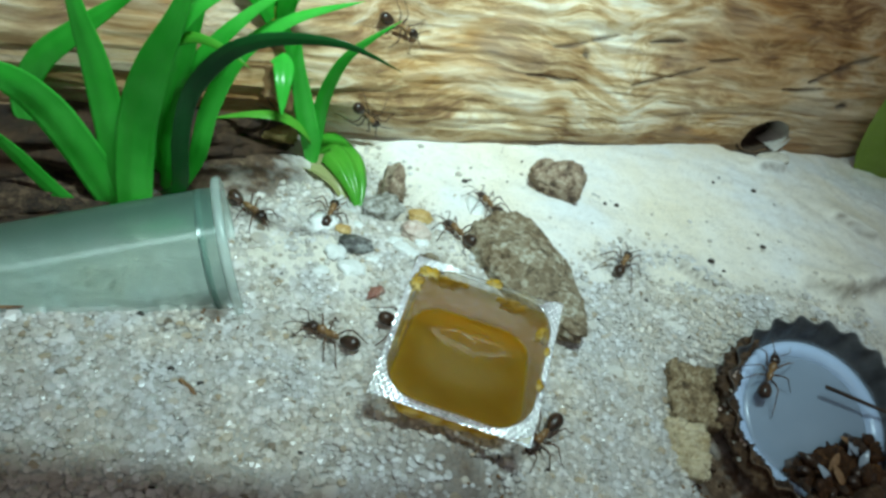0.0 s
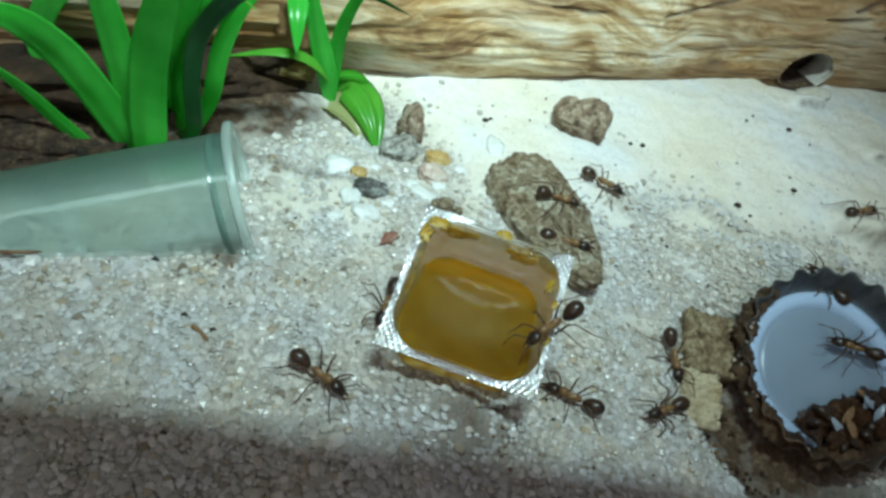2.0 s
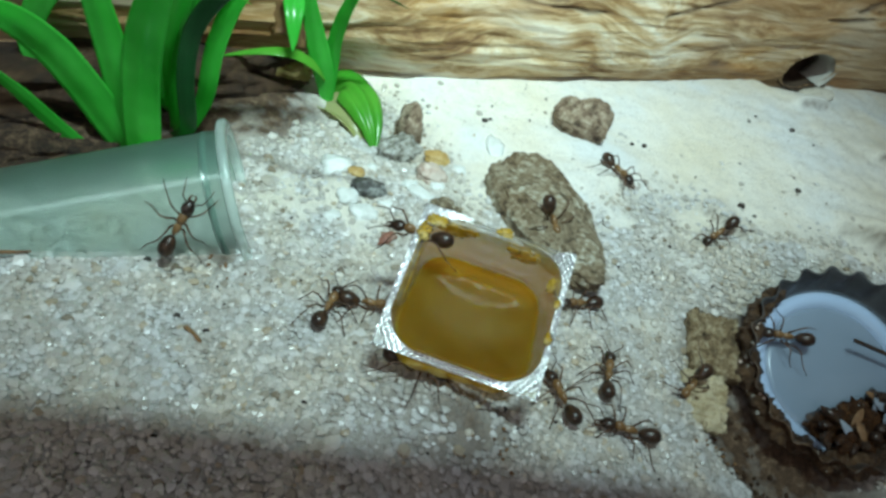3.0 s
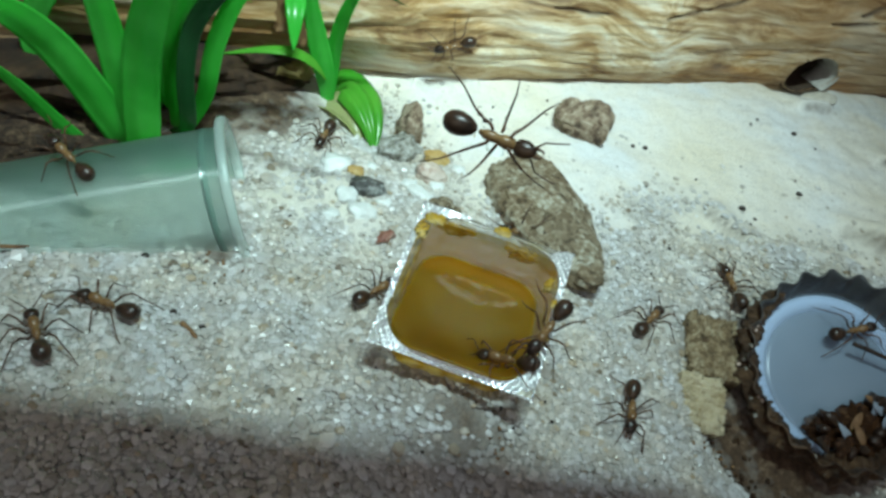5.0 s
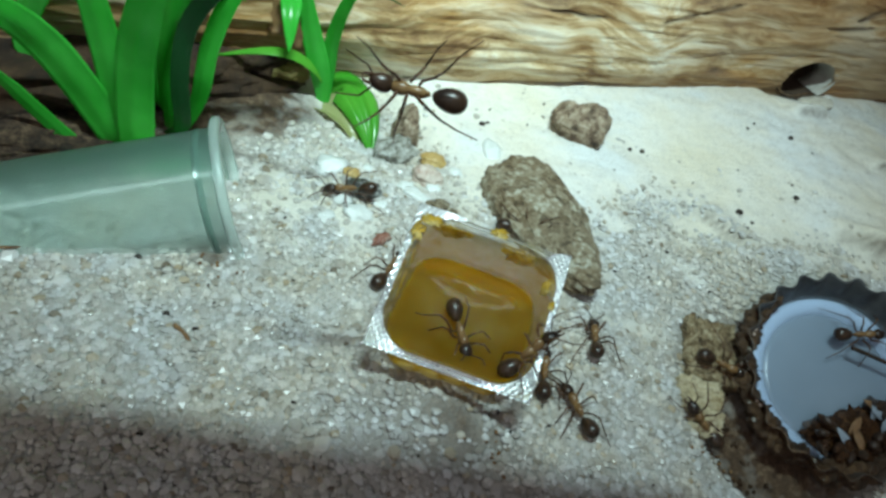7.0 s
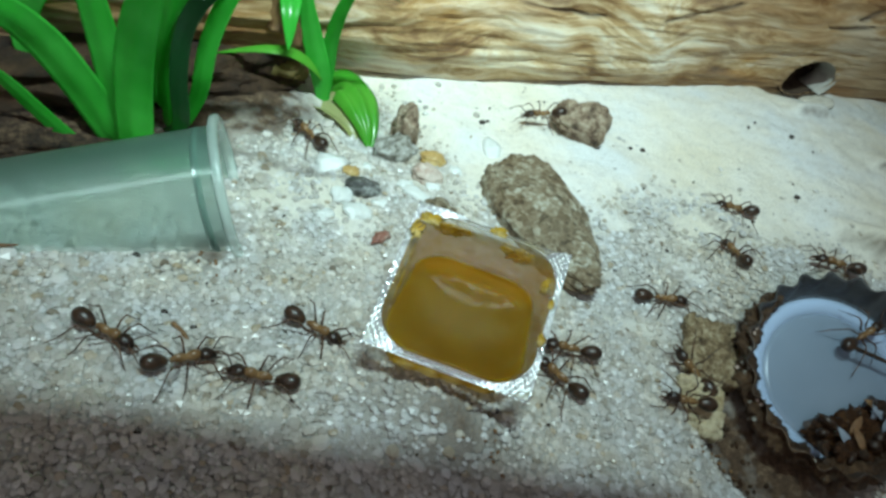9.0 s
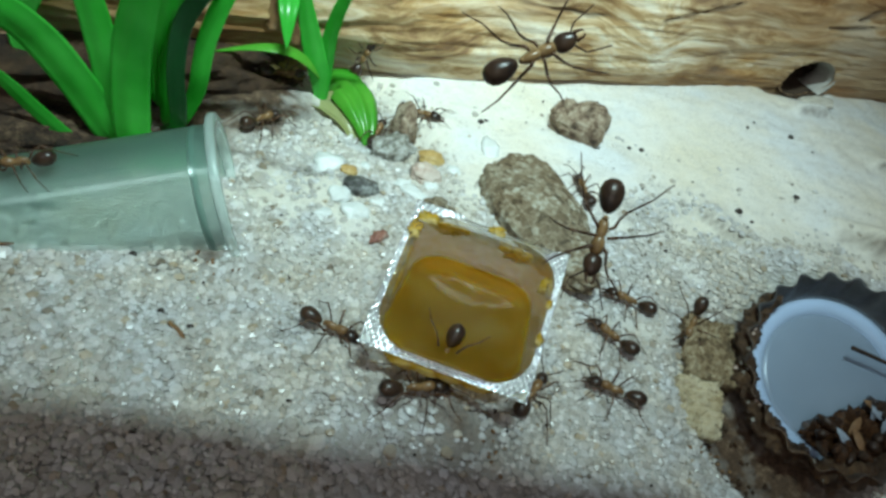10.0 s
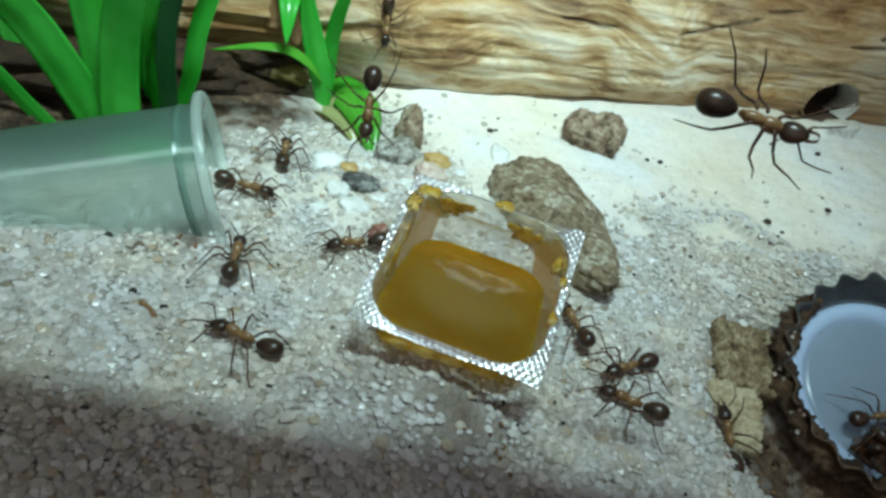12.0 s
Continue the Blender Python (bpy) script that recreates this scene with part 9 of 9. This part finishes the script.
    walk(ants[15], [(0, pose(-0.08075, -0.01427, 0.03066, -131.7, -0.0, 0.0)), (0.5, pose(-0.08075, -0.01427, 0.03066, -131.7, -0.0, 0.0)), (1, pose(-0.08075, -0.01427, 0.03066, -131.7, -0.0, 0.0)), (1.167, pose(-0.06026, -0.01131, 0.03399, -136.6, -23.7, 23.1)), (1.333, pose(-0.02221, -0.00579, 0.04017, -154.9, -42.7, 55.3)), (1.5, pose(-0.00172, -0.00282, 0.04344, 171.2, -47.7, 101.8)), (1.667, pose(-0.02018, 0.00176, 0.04864, 149.0, -39.0, 133.7)), (1.833, pose(-0.05447, 0.01027, 0.05819, 136.8, -24.0, 156.6)), (2, pose(-0.07293, 0.01485, 0.06333, 132.0, -6.4, 174.3)), (2.5, pose(-0.07293, 0.01485, 0.06333, 132.0, -6.4, 174.3)), (3, pose(-0.07293, 0.01485, 0.06333, 132.0, -6.4, 174.3)), (3.25, pose(-0.06950, 0.01445, 0.06287, 172.8, -47.9, 99.6)), (3.5, pose(-0.06062, 0.01262, 0.06083, -133.8, -15.8, 14.6)), (3.75, pose(-0.04815, 0.00971, 0.05756, -132.1, 6.8, -6.1)), (4, pose(-0.03389, 0.00619, 0.05361, -132.1, 7.0, -6.2)), (4.25, pose(-0.01963, 0.00267, 0.04966, -132.1, 6.8, -6.1)), (4.5, pose(-0.00716, -0.00025, 0.04639, -132.0, 6.3, -5.6)), (4.75, pose(0.00171, -0.00207, 0.04434, -131.9, 5.1, -4.6)), (5, pose(0.00514, -0.00248, 0.04383, -131.8, 3.7, -3.3)), (5.167, pose(0.02668, -0.00444, 0.04168, -131.8, 3.1, -2.8)), (5.333, pose(0.06667, -0.00810, 0.03759, -131.8, 2.5, -2.3)), (5.5, pose(0.08821, -0.01006, 0.03538, -131.7, 2.0, -1.8)), (5.667, pose(0.06966, -0.00855, 0.03708, -142.8, 33.4, -35.9)), (5.833, pose(0.03521, -0.00574, 0.04023, 177.5, 48.2, -93.3)), (6, pose(0.01666, -0.00422, 0.04187, 140.6, 30.6, -148.2)), (6.167, pose(0.03395, -0.00450, 0.04162, 177.7, 48.2, -93.1)), (6.333, pose(0.06606, -0.00502, 0.04104, -142.6, 33.1, -35.6)), (6.5, pose(0.08334, -0.00530, 0.04072, -131.7, 1.6, -1.4)), (6.667, pose(0.06142, -0.00428, 0.04187, -151.2, 40.6, -49.8)), (6.833, pose(0.02070, -0.00237, 0.04401, 151.4, 40.7, -129.9)), (7, pose(-0.00123, -0.00135, 0.04509, 131.7, 1.8, -178.4)), (7.25, pose(-0.00422, 0.00022, 0.04691, 132.3, -8.8, 172.0)), (7.5, pose(-0.01251, 0.00221, 0.04915, 131.9, -5.4, 175.2)), (7.75, pose(-0.02442, 0.00406, 0.05123, 131.8, -3.8, 176.6)), (8, pose(-0.03817, 0.00569, 0.05305, 131.8, -3.3, 177.0)), (8.25, pose(-0.05192, 0.00731, 0.05487, 131.8, -3.8, 176.6)), (8.5, pose(-0.06383, 0.00916, 0.05695, 131.9, -5.4, 175.2)), (8.75, pose(-0.07212, 0.01115, 0.05918, 132.3, -8.8, 172.0)), (9, pose(-0.07511, 0.01272, 0.06094, 132.0, -5.8, 174.8)), (9.5, pose(-0.07511, 0.01272, 0.06094, 132.0, -5.8, 174.8)), (9.667, pose(-0.05379, 0.00998, 0.05786, 145.0, -35.7, 140.1)), (9.833, pose(-0.01418, 0.00488, 0.05215, -174.3, -48.0, 82.3)), (10, pose(0.00715, 0.00214, 0.04901, -139.8, -29.5, 30.2)), (10.167, pose(0.00783, 0.00274, 0.04974, -132.3, -8.8, 7.9)), (10.333, pose(0.00909, 0.00385, 0.05099, -133.1, 13.0, -11.9)), (10.5, pose(0.00977, 0.00445, 0.05161, -142.5, 33.0, -35.4)), (10.667, pose(0.03011, 0.00184, 0.04874, -136.9, 24.3, -23.7)), (10.833, pose(0.06789, -0.00301, 0.04329, -133.5, 14.7, -13.5)), (11, pose(0.08824, -0.00562, 0.04036, -131.9, 4.8, -4.2)), (11.5, pose(0.08824, -0.00562, 0.04036, -131.9, 4.8, -4.2)), (12, pose(0.08824, -0.00562, 0.04036, -131.9, 4.8, -4.2))])
    walk(ants[16], [(0, pose(0.08430, -0.00986, 0.03561, -131.7, -0.0, 0.0)), (0.5, pose(0.08430, -0.00986, 0.03561, -131.7, -0.0, 0.0)), (1, pose(0.08430, -0.00986, 0.03561, -131.7, -0.0, 0.0)), (1.5, pose(0.08430, -0.00986, 0.03561, -131.7, -0.0, 0.0)), (2, pose(0.08430, -0.00986, 0.03561, -131.7, -0.0, 0.0)), (2.167, pose(0.07072, -0.00794, 0.03776, -139.4, 28.8, -29.4)), (2.333, pose(0.04550, -0.00438, 0.04176, -169.5, 47.4, -75.8)), (2.5, pose(0.03192, -0.00246, 0.04385, 150.2, 39.9, -131.7)), (2.667, pose(0.04618, -0.00425, 0.04190, -170.9, 47.6, -77.8)), (2.833, pose(0.07267, -0.00758, 0.03817, -140.6, 30.6, -31.8)), (3, pose(0.08694, -0.00937, 0.03615, -131.8, 3.0, -2.7)), (5, pose(0.08694, -0.00937, 0.03615, -131.8, 3.0, -2.7)), (5.5, pose(0.08694, -0.00937, 0.03615, -131.8, 3.0, -2.7)), (5.667, pose(0.06461, -0.00735, 0.03843, -135.8, -21.9, 21.0)), (5.833, pose(0.02315, -0.00359, 0.04264, -153.8, -42.2, 53.8)), (6, pose(0.00082, -0.00156, 0.04486, 171.1, -47.7, 102.0)), (6.167, pose(0.02281, -0.00320, 0.04308, -154.1, -42.3, 54.2)), (6.333, pose(0.06364, -0.00625, 0.03966, -136.0, -22.4, 21.6)), (6.5, pose(0.08563, -0.00789, 0.03782, -131.8, 2.2, -2.0)), (7, pose(0.08563, -0.00789, 0.03782, -131.8, 2.2, -2.0)), (9, pose(0.08563, -0.00789, 0.03782, -131.8, 2.2, -2.0)), (9.167, pose(0.06771, -0.00751, 0.03824, -142.7, 33.2, -35.7)), (9.333, pose(0.03444, -0.00682, 0.03902, 178.3, 48.3, -92.3)), (9.5, pose(0.01653, -0.00645, 0.03937, 141.2, 31.3, -147.1)), (9.667, pose(0.01682, -0.00626, 0.03965, 150.6, 40.2, -131.1)), (9.833, pose(0.01737, -0.00589, 0.04006, 164.3, 46.3, -111.2)), (10, pose(0.01767, -0.00570, 0.04022, -178.7, 48.3, -88.2)), (10.167, pose(0.01547, -0.00497, 0.04109, 145.8, 36.5, -138.8)), (10.333, pose(0.01137, -0.00362, 0.04260, 132.6, 10.6, -170.4)), (10.5, pose(0.00916, -0.00290, 0.04336, 134.3, -17.8, 163.4)), (10.667, pose(0.00919, -0.00266, 0.04368, 131.8, 2.9, -177.4)), (10.833, pose(0.00925, -0.00222, 0.04418, 136.4, 23.2, -157.5)), (11, pose(0.00928, -0.00198, 0.04438, 150.7, 40.2, -131.0)), (11.167, pose(0.01154, -0.00216, 0.04425, 131.7, 1.7, -178.5)), (11.333, pose(0.01575, -0.00248, 0.04388, 147.6, -38.0, 135.9)), (11.5, pose(0.01801, -0.00266, 0.04363, -156.1, -43.3, 57.2)), (11.667, pose(0.02016, -0.00264, 0.04370, -140.6, -30.6, 31.8)), (11.833, pose(0.02414, -0.00262, 0.04373, -133.4, -14.3, 13.1)), (12, pose(0.02629, -0.00261, 0.04369, -131.8, 3.3, -3.0))])
    walk(ants[17], [(0, pose(-0.07400, -0.01154, 0.03373, -131.7, -0.0, 0.0)), (0.5, pose(-0.07400, -0.01154, 0.03373, -131.7, -0.0, 0.0)), (1, pose(-0.07400, -0.01154, 0.03373, -131.7, -0.0, 0.0)), (1.5, pose(-0.07400, -0.01154, 0.03373, -131.7, -0.0, 0.0)), (2, pose(-0.07400, -0.01154, 0.03373, -131.7, -0.0, 0.0)), (2.5, pose(-0.07400, -0.01154, 0.03373, -131.7, -0.0, 0.0)), (3, pose(-0.07400, -0.01154, 0.03373, -131.7, -0.0, 0.0)), (5, pose(-0.07400, -0.01154, 0.03373, -131.7, -0.0, 0.0)), (5.5, pose(-0.07400, -0.01154, 0.03373, -131.7, -0.0, 0.0)), (6, pose(-0.07400, -0.01154, 0.03373, -131.7, -0.0, 0.0)), (6.5, pose(-0.07400, -0.01154, 0.03373, -131.7, -0.0, 0.0)), (7, pose(-0.07400, -0.01154, 0.03373, -131.7, -0.0, 0.0)), (9, pose(-0.07400, -0.01154, 0.03373, -131.7, -0.0, 0.0)), (9.5, pose(-0.07400, -0.01154, 0.03373, -131.7, -0.0, 0.0)), (10, pose(-0.07400, -0.01154, 0.03373, -131.7, -0.0, 0.0)), (10.5, pose(-0.07400, -0.01154, 0.03373, -131.7, -0.0, 0.0)), (10.667, pose(-0.05535, -0.01058, 0.03480, -134.0, 16.8, -15.6)), (10.833, pose(-0.02070, -0.00880, 0.03680, -141.8, 32.2, -34.1)), (11, pose(-0.00205, -0.00784, 0.03781, -157.4, 43.9, -59.0)), (11.167, pose(-0.00182, -0.00775, 0.03798, -158.3, 44.3, -60.4)), (11.333, pose(-0.00140, -0.00757, 0.03817, -159.3, 44.7, -61.7)), (11.5, pose(-0.00117, -0.00748, 0.03822, -160.3, 45.0, -63.1)), (11.667, pose(-0.00119, -0.00753, 0.03822, -162.9, 45.9, -66.8)), (11.833, pose(-0.00121, -0.00763, 0.03811, -165.6, 46.6, -70.5)), (12, pose(-0.00123, -0.00768, 0.03799, -168.4, 47.2, -74.4))])
    for i, a in enumerate(ants):
        legs = [c for c in a.children if c.name.startswith("leg")]
        for k, leg in enumerate(legs):
            side, pair = (1 if leg.location.y > 0 else -1), k // 2
            phase = i * 1.7 + math.pi * ((pair + (side > 0)) % 2) + 0.5 * pair
            hip = leg.location.copy()
            walk(leg, [(0.2 * s, pose(*hip, 6 * side * max(0, math.cos(phase + 9.1 * 0.2 * s)), 0, 15 * side * math.sin(phase + 9.1 * 0.2 * s))) for s in range(61)])


motions()
